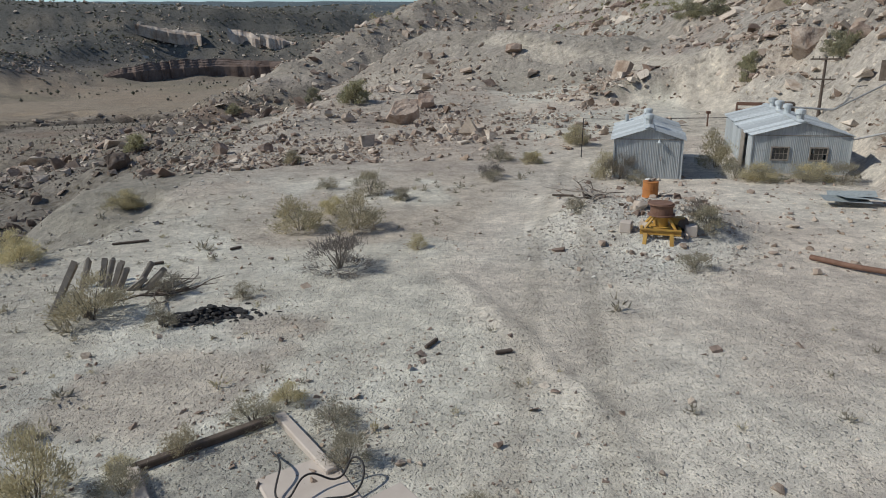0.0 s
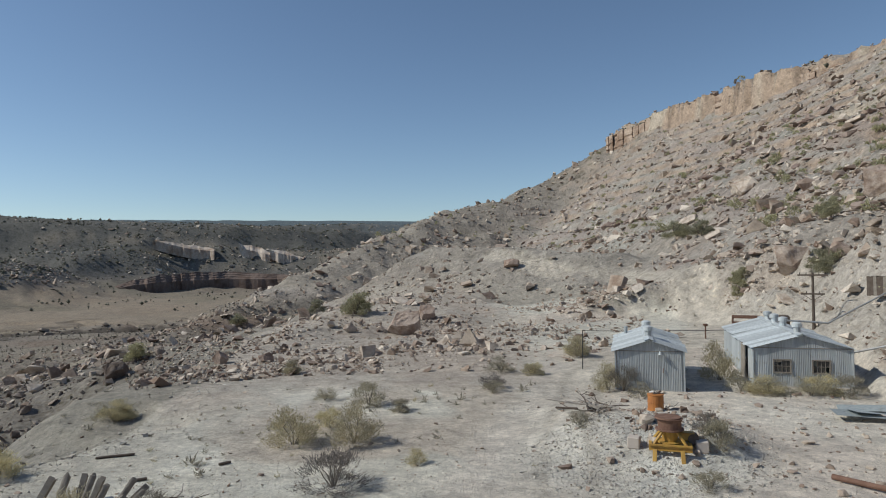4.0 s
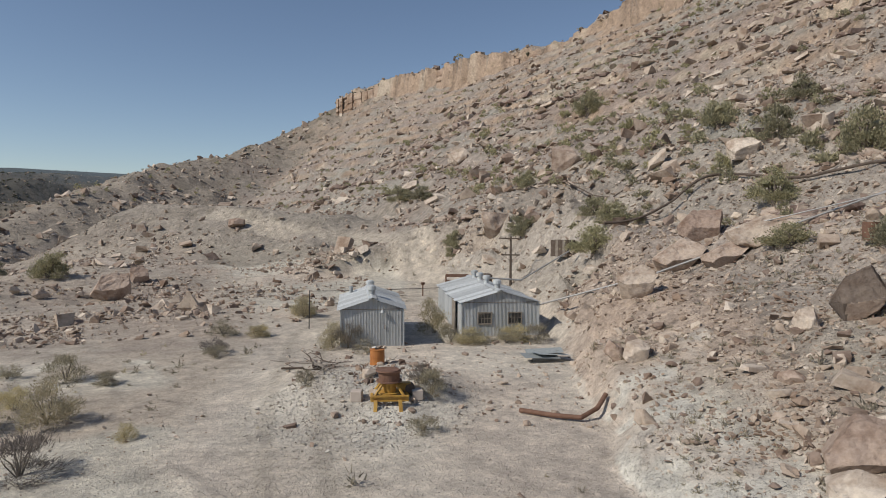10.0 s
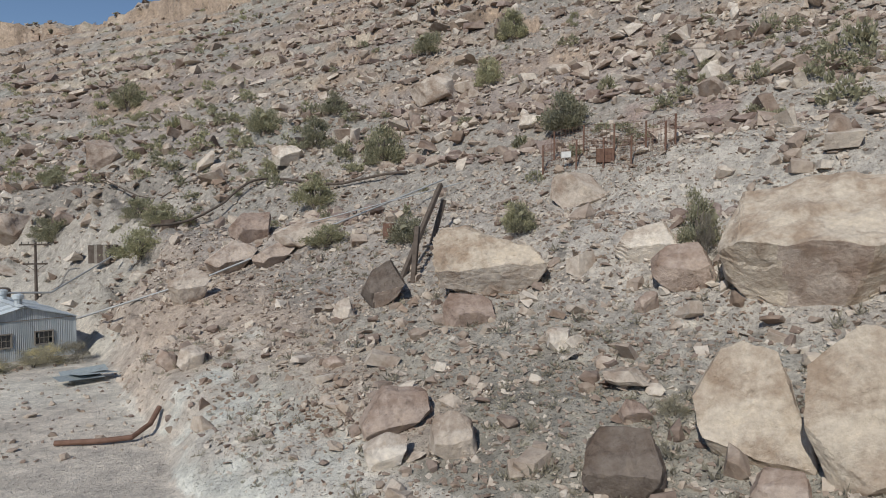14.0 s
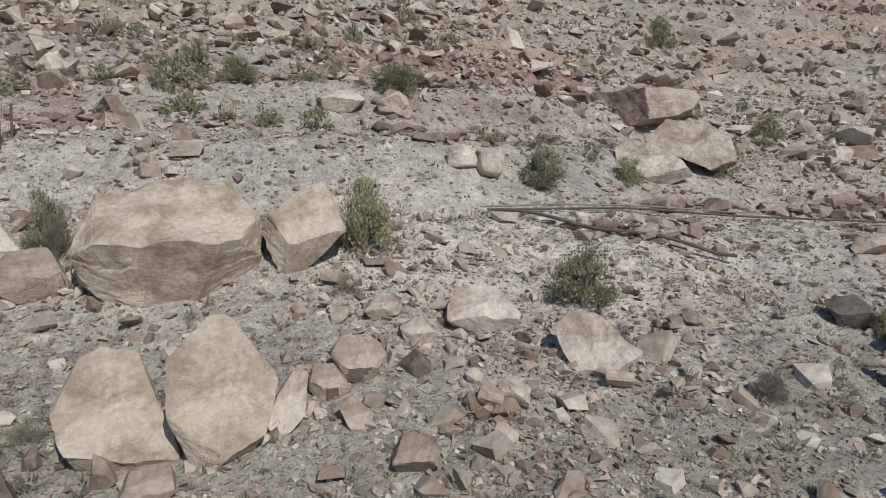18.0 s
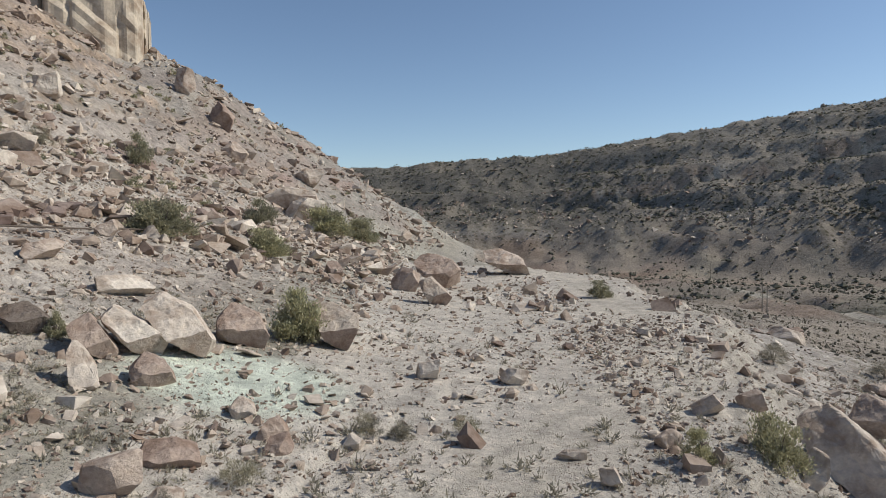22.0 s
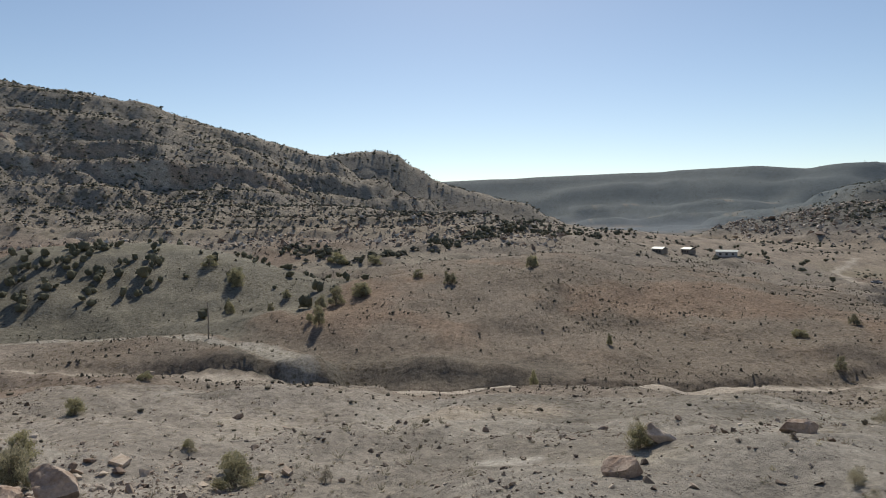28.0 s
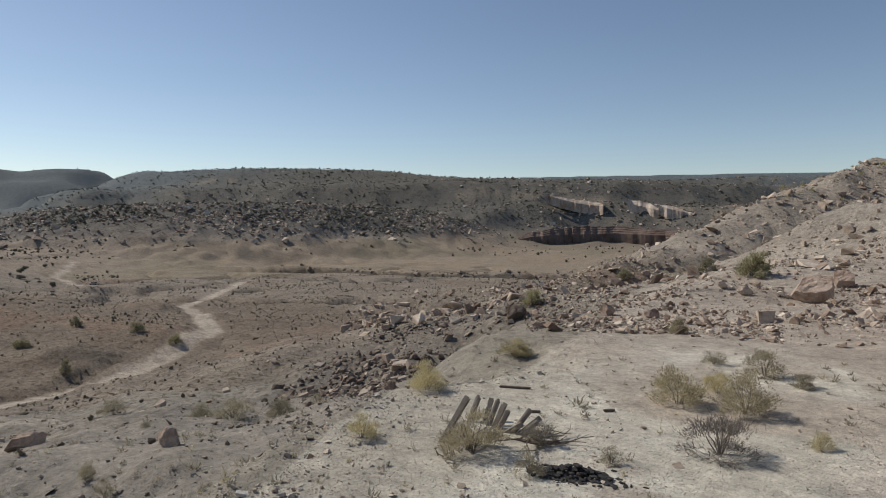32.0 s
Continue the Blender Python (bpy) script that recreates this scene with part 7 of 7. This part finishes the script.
def strew(name, shapes, x, y, size, up, material, label, category, rs, tall=1.0, level=0.5, z=None):
    """One joined mesh of many small pieces at the places x, y."""
    z = relief(x, y) if z is None else z
    a = rs.uniform(0, 2 * np.pi, len(x))
    t = rs.normal(0, level, len(x))
    sx = size * rs.uniform(0.8, 1.25, len(x))
    sy = size * rs.uniform(0.8, 1.25, len(x))
    sz = size * tall * rs.uniform(0.7, 1.3, len(x))
    which = rs.randint(0, len(shapes), len(x))
    vs, fs, base = [], [], 0
    for k, (v, f) in enumerate(shapes):
        m = np.nonzero(which == k)[0]
        if not len(m):
            continue
        q = v[None] * np.stack([sx[m], sy[m], sz[m]], -1)[:, None]
        ct, st = np.cos(t[m])[:, None], np.sin(t[m])[:, None]
        q = np.stack([q[..., 0] * ct + q[..., 2] * st, q[..., 1], q[..., 2] * ct - q[..., 0] * st], -1)
        ca, sa = np.cos(a[m])[:, None], np.sin(a[m])[:, None]
        q = np.stack([q[..., 0] * ca - q[..., 1] * sa + x[m][:, None], q[..., 0] * sa + q[..., 1] * ca + y[m][:, None], q[..., 2] + (z[m] + up * sz[m])[:, None]], -1)
        vs.append(q.reshape(-1, 3))
        fs.append((f[None] + (base + np.arange(len(m)) * len(v))[:, None, None]).reshape(-1, 3))
        base += len(m) * len(v)
    return tagged(new(name, fast_mesh(name, np.vstack(vs), np.vstack(fs), material)), label, category, kind="stuff")


rs = np.random.RandomState(4)
ROCKS = templates(20, 22)
CHIPS = templates(70, 24, True)


def places(n, r0, r1, b0, b1, keep, k=0.0):
    """Random places in a ring sector, as dense on the ground as the keep function says."""
    r = rs.uniform(r0 ** k, r1 ** k, n) ** (1 / k) if k else np.exp(rs.uniform(np.log(r0), np.log(r1), n))
    b = np.radians(rs.uniform(b0, b1, n))
    x, y = r * np.sin(b), r * np.cos(b)
    z = relief(x, y)
    ok = rs.uniform(0, 1, n) < keep(x, y, z)
    return x[ok], y[ok]


def bare(x, y):
    """The smooth dusty bank behind the sheds, almost free of blocks."""
    return 1 - step(1.15, 0.8, np.hypot((x - 25.5) / 9.0, (y - 50) / 15.0) + 0.12 * fractal(x, y, 6, 3, 91))


def rubble_at(x, y, z):
    lumps = step(-0.35, 0.5, fractal(x, y, 11, 3, 61))
    hill = step(0.3, 1.6, z) * ((x > -14 - 60 * (y < -40)) | (y > 60))
    d, _, _ = along(x, y, SPUR)
    hill = np.maximum(hill, step(60, 25, d) * (x < 20) * (0.7 + 0.3 * step(110, 170, y)))
    gully = step(-1.2, -2.5, z) * step(1.7, 0.7, np.hypot((x + 36) / 26, (y - 58) / 34))
    south = step(16, 6, np.abs(np.hypot(x + 14, y + 24) - 6)) * 0.7 * (y < -6) * (z < 1) * (x < -6)
    d, _, _ = along(x, y, TRAIL)
    trackside = 0.22 * step(1.3, 2.6, d) * (y < -14) * (x > -34) * (y > -110) * (z > -4)
    d, _, _ = along(x, y, CUT)
    hill = hill * (1 - 0.45 * east_of(x, y, CUT) * step(6, 4, d) * (y > 7) * (y < 30))
    d, _, _ = along(x, y, DUMP)
    hill = hill * (0.12 + 0.88 * step(8, 20, d))
    hummock = step(36, 48, y) * step(-26, -16, x) * step(24, 14, x) * (z < 3) * (y < 130)
    hill = np.maximum(hill, 0.4 * hummock * step(0.0, 0.5, fractal(x, y, 9, 3, 62)))
    hill = hill * step(1.5, 2.6, along(x, y, TRACK)[0]) * step(0.8, 1.7, along(x, y, TRAIL)[0]) * step(1.6, 3.6, np.hypot((x - 6.6) / 1.3, y + 21.6)) * (0.22 + 0.78 * bare(x, y)) * (1 - 0.55 * step(-8, -14, y) * step(46, 32, np.hypot(x, y)))
    slope = 0.02 * step(-0.8, -2.0, z) * (x < -6) * (np.hypot(x, y) < 75)
    hill = np.maximum(hill, slope)
    return np.clip(np.maximum(np.maximum(hill, 0.06 * gully), np.maximum(south, trackside)) * (0.5 + 0.5 * lumps), 0, 1)


def power(n, lo, hi, k=2.0):
    u = rs.uniform(0, 1, n)
    return (lo ** -k + u * (hi ** -k - lo ** -k)) ** (-1 / k)


x, y = places(190000, 9, 80, -110, 250, rubble_at, 0.9)
size = power(len(x), 0.1, 0.95, 1.75)
calm = (size < 0.26) | (np.hypot(x, y) > 36) | (rs.uniform(0, 1, len(x)) < 0.5)
x, y, size = x[calm], y[calm], size[calm]
large = size > 0.32
strew("rubble", ROCKS, x[large], y[large], size[large], 0.12, RUBBLE, "angular sandstone rubble over the slope", "rubble", rs)
strew("rubble", CHIPS, x[~large], y[~large], size[~large], 0.12, RUBBLE, "small angular sandstone rubble over the slope", "rubble", rs)
x, y = places(24000, 28, 120, 0, 215, lambda x, y, z: rubble_at(x, y, z) * step(0.05, 0.45, fractal(x, y, 16, 3, 65)) * step(1.5, 3.5, z) * bare(x, y), 0.8)
strew("rubble", ROCKS, x, y, power(len(x), 0.45, 1.7, 1.6), 0.14, RUBBLE, "fields of tumbled sandstone blocks on the slope", "rubble", rs)
x, y = places(115000, 45, 420, -42, 200, rubble_at, 0.5)
strew("rubble", CHIPS, x, y, power(len(x), 0.38, 2.8, 1.7) * (0.75 + np.hypot(x, y) / 380), 0.12, RUBBLE, "broken sandstone blocks on the upper slope", "rubble", rs)


def ledge_at(x, y, z):
    """Broken outcrops that follow the beds round the hill."""
    level = (z + 1.2 * fractal(x, y, 45, 3, 85) + 0.5 * fractal(x, y, 8, 3, 86)) / 4.6
    on = step(0.13, 0.05, np.abs(level - np.floor(level) - 0.5))
    return on * step(3.5, 6, z) * (x > -20) * (y < 200) * step(0.0, 0.45, fractal(x, y, 22, 3, 87)) * bare(x, y) * step(1.0, 2.2, np.hypot(x - np.interp(y, [-48, -37, -27, -20, -13], [15.4, 18.8, 21.7, 22.8, 23.7]), 0.3))


LEDGEROCK = stone("mauve_ledge_rock", (0.24, 0.185, 0.165), (0.34, 0.27, 0.235), (0.48, 0.41, 0.35), 0.5, True)
x, y = places(70000, 26, 190, 8, 172, ledge_at, 0.5)
size = power(len(x), 0.4, 2.0, 1.5) * (0.7 + np.hypot(x, y) / 160)
strew("ledge_rock", ROCKS, x, y, size, 0.1, LEDGEROCK, "mauve-brown ledge blocks broken along the beds", "rubble", rs, 0.8, 0.2)


# broken rock and brush along the top of the rim
tops = np.vstack(RIM_TOPS[:2])
tops = tops[rs.randint(0, len(tops), 420)]
lean = rs.uniform(-0.9, 0.1, len(tops))[:, None] * tops / np.hypot(tops[:, 0], tops[:, 1])[:, None] * np.array((9, 9, 0))
tops = tops + lean
strew("rim_rock", ROCKS, tops[:260, 0], tops[:260, 1], power(260, 0.7, 2.6, 1.3), 0.1, RUBBLE, "broken sandstone blocks along the top of the rim", "rubble", rs, 0.8, 0.3, tops[:260, 2] - 0.4)


x, y = places(26000, 38, 150, -26, 17, lambda x, y, z: (z < 9) * (0.15 + 0.85 * step(-0.05, 0.4, fractal(x, y, 8, 3, 89))) * step(1.6, 3.2, along(x, y, TRACK)[0]) * (0.15 + 0.85 * step(7, 16, along(x, y, DUMP)[0])), 0.7)
strew("rubble", CHIPS, x, y, power(len(x), 0.14, 0.95, 1.8), 0.1, RUBBLE, "brown broken rock over the hummocks behind the yard", "rubble", rs)


def far_rock(x, y, z):
    return step(-15, -2, z) * (0.35 + 0.65 * step(-0.2, 0.5, fractal(x, y, 70, 3, 71)))


x, y = places(34000, 240, 700, 165, 275, far_rock)
strew("far_rubble", CHIPS[:8], x, y, power(len(x), 0.8, 4.0, 2.2), 0.1, RUBBLE, "boulders strewn over the far ridge", "rubble", rs)
x, y = places(14000, 480, 1300, 285, 358, far_rock)
strew("far_rubble", CHIPS[:8], x, y, power(len(x), 2.0, 9.0, 2.2), 0.1, RUBBLE, "boulders strewn over the distant slopes", "rubble", rs)
x, y = places(20000, 34, 110, -48, -6, lambda x, y, z: step(-1.0, -2.2, z) * step(1.2, 0.5, np.hypot((x + 31) / 15, (y - 54) / 22)) * (0.1 + 0.9 * step(0.05, 0.45, fractal(x, y, 9, 3, 63))))
strew("outcrop_rubble", ROCKS, x, y, power(len(x), 0.2, 1.15, 1.6), 0.12, DARKRUBBLE, "dark broken outcrop rock in the gully", "rubble", rs)
x, y = places(70000, 8, 45, 20, 215, rubble_at, 0.6)
strew("small_rubble", CHIPS, x, y, power(len(x), 0.05, 0.3, 1.6), 0.1, RUBBLE, "small broken stones between the boulders", "rubble", rs)
x, y = places(90000, 16, 75, 15, 200, lambda x, y, z: rubble_at(x, y, z) * (0.4 + 0.6 * step(-0.2, 0.4, fractal(x, y, 5, 3, 88))), 0.7)
strew("small_rubble", CHIPS, x, y, power(len(x), 0.12, 0.6, 1.9), 0.1, RUBBLE, "fine broken sandstone over the slope", "rubble", rs)
x, y = places(38000, 12, 75, 190, 350, lambda x, y, z: step(-0.5, -1.6, z) * (0.15 + 0.85 * step(0.0, 0.5, fractal(x, y, 7, 3, 64))), 0.8)
strew("small_rubble", CHIPS, x, y, power(len(x), 0.08, 0.5, 2.0), 0.1, DARKRUBBLE, "small dark stones scattered down the slope", "rubble", rs)
# gravel of the yard and the near slopes
x, y = places(70000, 3.0, 46, 0, 360, lambda x, y, z: (0.3 + 0.7 * step(-0.1, 0.5, fractal(x, y, 3.5, 3, 81))) * np.where((x > np.interp(y, [4, 9, 18, 26, 40], [4.4, 3.1, 0.1, 2.0, 5.5])) & (y > 3) & (y < 40) & (z < 0.4), 0.2, 1.0))
strew("gravel", CHIPS, x, y, power(len(x), 0.035, 0.28, 2.2), 0.1, RUBBLE, "loose grey gravel and small stones", "gravel", rs)

# coarse pale gravel of the heap under the hoist, and the stones that spill over the lip of the pad
PALE = stone("pale_grey_gravel", (0.4, 0.382, 0.35), (0.52, 0.5, 0.46), (0.64, 0.62, 0.58), 1.5, True)
x, y = places(16000, 14, 28, 2, 36, lambda x, y, z: step(4.6, 2.6, np.hypot((x - 6.4) / 1.1, y - 20.6)), 1.0)
strew("gravel", CHIPS, x, y, power(len(x), 0.035, 0.17, 2.2), 0.1, PALE, "coarse pale gravel heaped under the hoist", "gravel", rs)
x, y = places(60000, 6, 46, 215, 350, lambda x, y, z: step(3.4, 0.6, along(x, y, EDGE)[0]) * (0.4 + 0.6 * step(-0.2, 0.4, fractal(x, y, 3, 3, 82))), 1.0)
strew("gravel", CHIPS, x, y, power(len(x), 0.05, 0.3, 2.0), 0.1, PALE, "broken grey stones along the lip of the pad", "gravel", rs)
x, y = places(500, 20, 34, 10, 42, lambda x, y, z: (z < 0.6) * 1.0, 1.0)
strew("gravel", ROCKS, x, y, power(len(x), 0.09, 0.38, 1.8), 0.1, RUBBLE, "loose pale stones about the sheds", "gravel", rs)

# low tufts
TUFTS = [blades(random.Random(90 + k), 26, 0.5, 0.8, 0.35, 0.05, 0.1, 0.8) for k in range(6)]


def tuft_at(x, y, z):
    yard = (east_of(x, y, EDGE)) * (z < 0.5) * (y > -10) * (y < 45)
    patch = 0.5 * step(9, 3, np.hypot(x + 5, y - 29)) + 0.4 * step(6, 2, np.hypot(x + 8, y - 15))
    return np.where(yard, 0.05 + patch, 0.5) * (0.2 + 0.8 * step(0.0, 0.6, fractal(x, y, 8, 3, 91)))


x, y = places(16000, 10, 110, 0, 360, tuft_at)
strew("low_brush", TUFTS, x, y, power(len(x), 0.22, 0.75, 1.5), 0.0, SAGE, "low grey-green desert brush", "brush", rs, 0.7, 0.1)
x, y = places(9000, 11, 34, 35, 190, lambda x, y, z: 0.6 * step(0.4, 1.2, z) * step(0.0, 0.5, fractal(x, y, 4, 3, 92)), 1.0)
strew("low_brush", TUFTS, x, y, power(len(x), 0.22, 0.6, 1.6), 0.0, SAGE, "dry grey sage tufts among the boulders", "brush", rs, 0.55, 0.1)
x, y = places(2500, 10, 70, -70, 60, tuft_at)
strew("dry_grass", TUFTS, x, y, power(len(x), 0.15, 0.45, 1.5), 0.0, STRAW, "dry straw-coloured grass tufts", "grass", rs, 0.8, 0.1)

# scrub of the valley slopes
# far junipers: two or three ragged round clumps each
bm = bmesh.new()
bmesh.ops.create_icosphere(bm, subdivisions=1, radius=0.5)
BALL = (np.array([v.co[:] for v in bm.verts]), np.array([[v.index for v in f.verts] for f in bm.faces]))
bm.free()
CLUMPS = []
for k in range(10):
    rk = np.random.RandomState(300 + k)
    vs, fs = [], []
    for j in range(2):
        v = BALL[0] * rk.uniform(0.55, 1.25, (12, 1)) * (0.8, 0.7)[j]
        vs.append(v * np.array((1, 1, 1.15)) + np.array((rk.uniform(-0.26, 0.26), rk.uniform(-0.26, 0.26), (0.34, 0.5)[j])))
        fs.append(BALL[1] + 12 * j)
    CLUMPS.append((np.vstack(vs), np.vstack(fs)))


DOTS = [(v[:12], f[:20]) for v, f in CLUMPS]
SPECKS = []
for k in range(8):
    rk = np.random.RandomState(500 + k)
    v = np.array([[0.5, 0, 0.35], [0, 0.5, 0.4], [-0.5, 0, 0.35], [0, -0.5, 0.4], [0, 0, 0.85], [0, 0, 0]]) * rk.uniform(0.7, 1.3, (6, 3))
    SPECKS.append((v, np.array([[0, 1, 4], [1, 2, 4], [2, 3, 4], [3, 0, 4], [1, 0, 5], [2, 1, 5], [3, 2, 5], [0, 3, 5]])))
TINY = []
for k in range(6):
    rk = np.random.RandomState(400 + k)
    v = np.array([[0.5, 0, 0], [0, 0.5, 0], [-0.5, 0, 0], [0, -0.5, 0], [0.2, 0.1, 0.9], [-0.2, -0.1, 0.75]]) * rk.uniform(0.7, 1.3, (6, 3))
    TINY.append((v, np.array([[0, 1, 4], [1, 2, 4], [2, 5, 4], [2, 3, 5], [3, 0, 5], [0, 4, 5]])))
x, y = places(90000, 62, 330, 175, 350, lambda x, y, z: 0.8 * step(-0.8, -2, z) * step(4, 9, along(x, y, BANK)[0]) * step(4, 8, along(x, y, WASH)[0]) * step(2.2, 4, along(x, y, ROAD)[0]) * (0.25 + 0.75 * step(-0.2, 0.4, fractal(x, y, 15, 3, 93))), 0.6)
strew("low_brush", TINY, x, y, power(len(x), 0.12, 0.5, 2.0) * (0.5 + np.hypot(x, y) / 210), 0.0, SCRUB, "sparse grey brush dotted over the valley mounds", "brush", rs, 0.8, 0.1)
x, y = places(5000, 40, 330, 175, 350, lambda x, y, z: 0.6 * step(-0.8, -2, z) * step(2.5, 5, along(x, y, ROAD)[0]) * (0.2 + 0.8 * step(0.0, 0.5, fractal(x, y, 15, 3, 93))), 0.6)
strew("low_brush", DOTS, x, y, power(len(x), 0.3, 1.0, 1.9) * (0.7 + np.hypot(x, y) / 250), 0.0, SCRUB, "rounded grey-green bushes on the valley mounds", "brush", rs, 0.6, 0.1)


def wood_at(x, y, z):
    d, _, _ = along(x, y, ROAD)
    n = fractal(x, y, 45, 3, 101)
    e, _, _ = along(x, y, line([(252, 235, 0), (257, 216, 0), (264, 236, 0), (271, 296, 0), (277, 318, 0)]))
    flat = 0.02 + 0.3 * step(300, 400, np.hypot(x, y)) * step(0.0, 0.4, n)
    return step(5, 12, d) * ((0.35 + 0.4 * step(240, 290, np.hypot(x, y))) * step(9, 2, e) + (flat + 0.12 * step(228, 215, np.degrees(np.arctan2(x, y)) % 360)) * (z < -2) + step(-3, 8, z) * (0.3 + 0.7 * step(-0.3, 0.4, n)))


x, y = places(56000, 180, 720, 165, 300, wood_at)
strew("far_junipers", SPECKS, x, y, power(len(x), 0.9, 2.8, 1.9), 0.0, FARGREEN, "dark junipers scattered over the far ridge", "trees", rs, 0.7, 0.05)
x, y = places(26000, 330, 560, 165, 268, lambda x, y, z: step(0, 14, z) * (0.35 + 0.65 * step(-0.3, 0.4, fractal(x, y, 30, 3, 102))))
strew("ridge_brush", SPECKS, x, y, power(len(x), 0.6, 2.0, 1.7), 0.0, FARGREEN, "dark brush covering the ridge across the valley", "brush", rs, 0.8, 0.05)
# junipers that stand over the green mound
x, y = places(150, 138, 172, 229, 241, lambda x, y, z: step(-13, -9, z) * 0.6, 1.0)
x2, y2 = places(600, 120, 215, 224, 258, lambda x, y, z: step(-13, -9, z) * step(36, 20, along(x, y, GREEN)[0]) * 0.14, 0.9)
x, y = np.append(x, x2), np.append(y, y2)
strew("mound_junipers", CLUMPS, x, y, power(len(x), 1.2, 2.8, 1.2), 0.0, FARGREEN, "dark junipers scattered down the green mound", "trees", rs, 1.0, 0.05)
x, y = places(24000, 480, 2600, 255, 370, wood_at)
strew("far_junipers", SPECKS, x, y, power(len(x), 1.2, 3.6, 1.7), 0.0, FARGREEN, "dark scrub over the distant mesas", "trees", rs, 0.9, 0.05)
strew("rim_brush", CLUMPS, tops[260:, 0], tops[260:, 1], power(160, 0.8, 2.2, 1.3), 0.0, FARGREEN, "dark brush along the top of the rim", "brush", rs, 0.8, 0.05, tops[260:, 2] - 0.4)
BUSHES = []
for k in range(6):
    v, f = blades(random.Random(700 + k), 240, 0.5, 0.8, 0.13, 0.045, 0.2, 0.4, 9)
    BUSHES.append((v / np.array((1, 1, np.percentile(v[:, 2], 98) / 0.75)), f))
x, y = places(2600, 60, 420, -20, 45, lambda x, y, z: 0.5 * step(8, 14, z))
strew("hill_junipers", BUSHES, x, y, power(len(x), 0.8, 2.4, 1.5), 0.0, JUNIPER, "small junipers and brush on the upper hillside", "trees", rs, 0.9, 0.05)
x, y = places(2600, 34, 150, 30, 172, lambda x, y, z: 0.5 * step(4, 9, z) * (0.15 + 0.85 * step(-0.1, 0.35, fractal(x, y, 20, 3, 106))))
strew("hill_brush", BUSHES, x, y, power(len(x), 0.6, 2.1, 1.4), 0.0, JUNIPER, "olive-grey bushes scattered over the rubble slope", "brush", rs, 0.9, 0.05)
x, y = places(2500, 270, 420, 310, 342, lambda x, y, z: step(7, 3, along(x, y, LEDGE)[0]))
strew("outcrop_rubble", ROCKS, x, y, power(len(x), 0.8, 3.5, 1.7), 0.1, DARKRUBBLE, "dark ledge rock along the edge of the far flat", "rubble", rs)
# taller junipers along the wash and on the flats of the valley
x, y = places(9000, 200, 520, 248, 300, lambda x, y, z: (z < 8) * step(5, 12, along(x, y, ROAD)[0]) * (
    (0.22 + 0.4 * step(235, 280, np.hypot(x, y))) * step(11, 2, along(x, y, line([(252, 235, 0), (257, 216, 0), (264, 236, 0), (271, 296, 0), (277, 318, 0)]))[0])
    + 0.08 * step(270, 330, np.hypot(x, y)) * step(-0.2, 0.3, fractal(x, y, 60, 3, 103))))
strew("valley_junipers", CLUMPS, x, y, power(len(x), 1.7, 4.2, 1.7), 0.0, FARGREEN, "dark green junipers along the valley wash", "trees", rs, 0.8, 0.05)
# boulder slope and wooded mesas to the north-west
x, y = places(22000, 490, 800, 288, 332, lambda x, y, z: step(-17, -9, z) * step(95, 50, along(x, y, FRONT)[0]) * (0.35 + 0.65 * step(-0.2, 0.4, fractal(x, y, 40, 3, 104))))
strew("far_rubble", CHIPS, x, y, power(len(x), 1.4, 5.0, 1.9), 0.1, RUBBLE, "boulders covering the low hill beyond the flat", "rubble", rs)
x, y = places(15000, 560, 1500, 294, 354, lambda x, y, z: step(-12, 0, z) * (0.3 + 0.7 * step(-0.3, 0.3, fractal(x, y, 70, 3, 105))))
strew("mesa_junipers", SPECKS, x, y, power(len(x), 1.8, 4.8, 1.7), 0.0, FARGREEN, "dark junipers covering the distant mesas", "trees", rs, 0.8, 0.05)
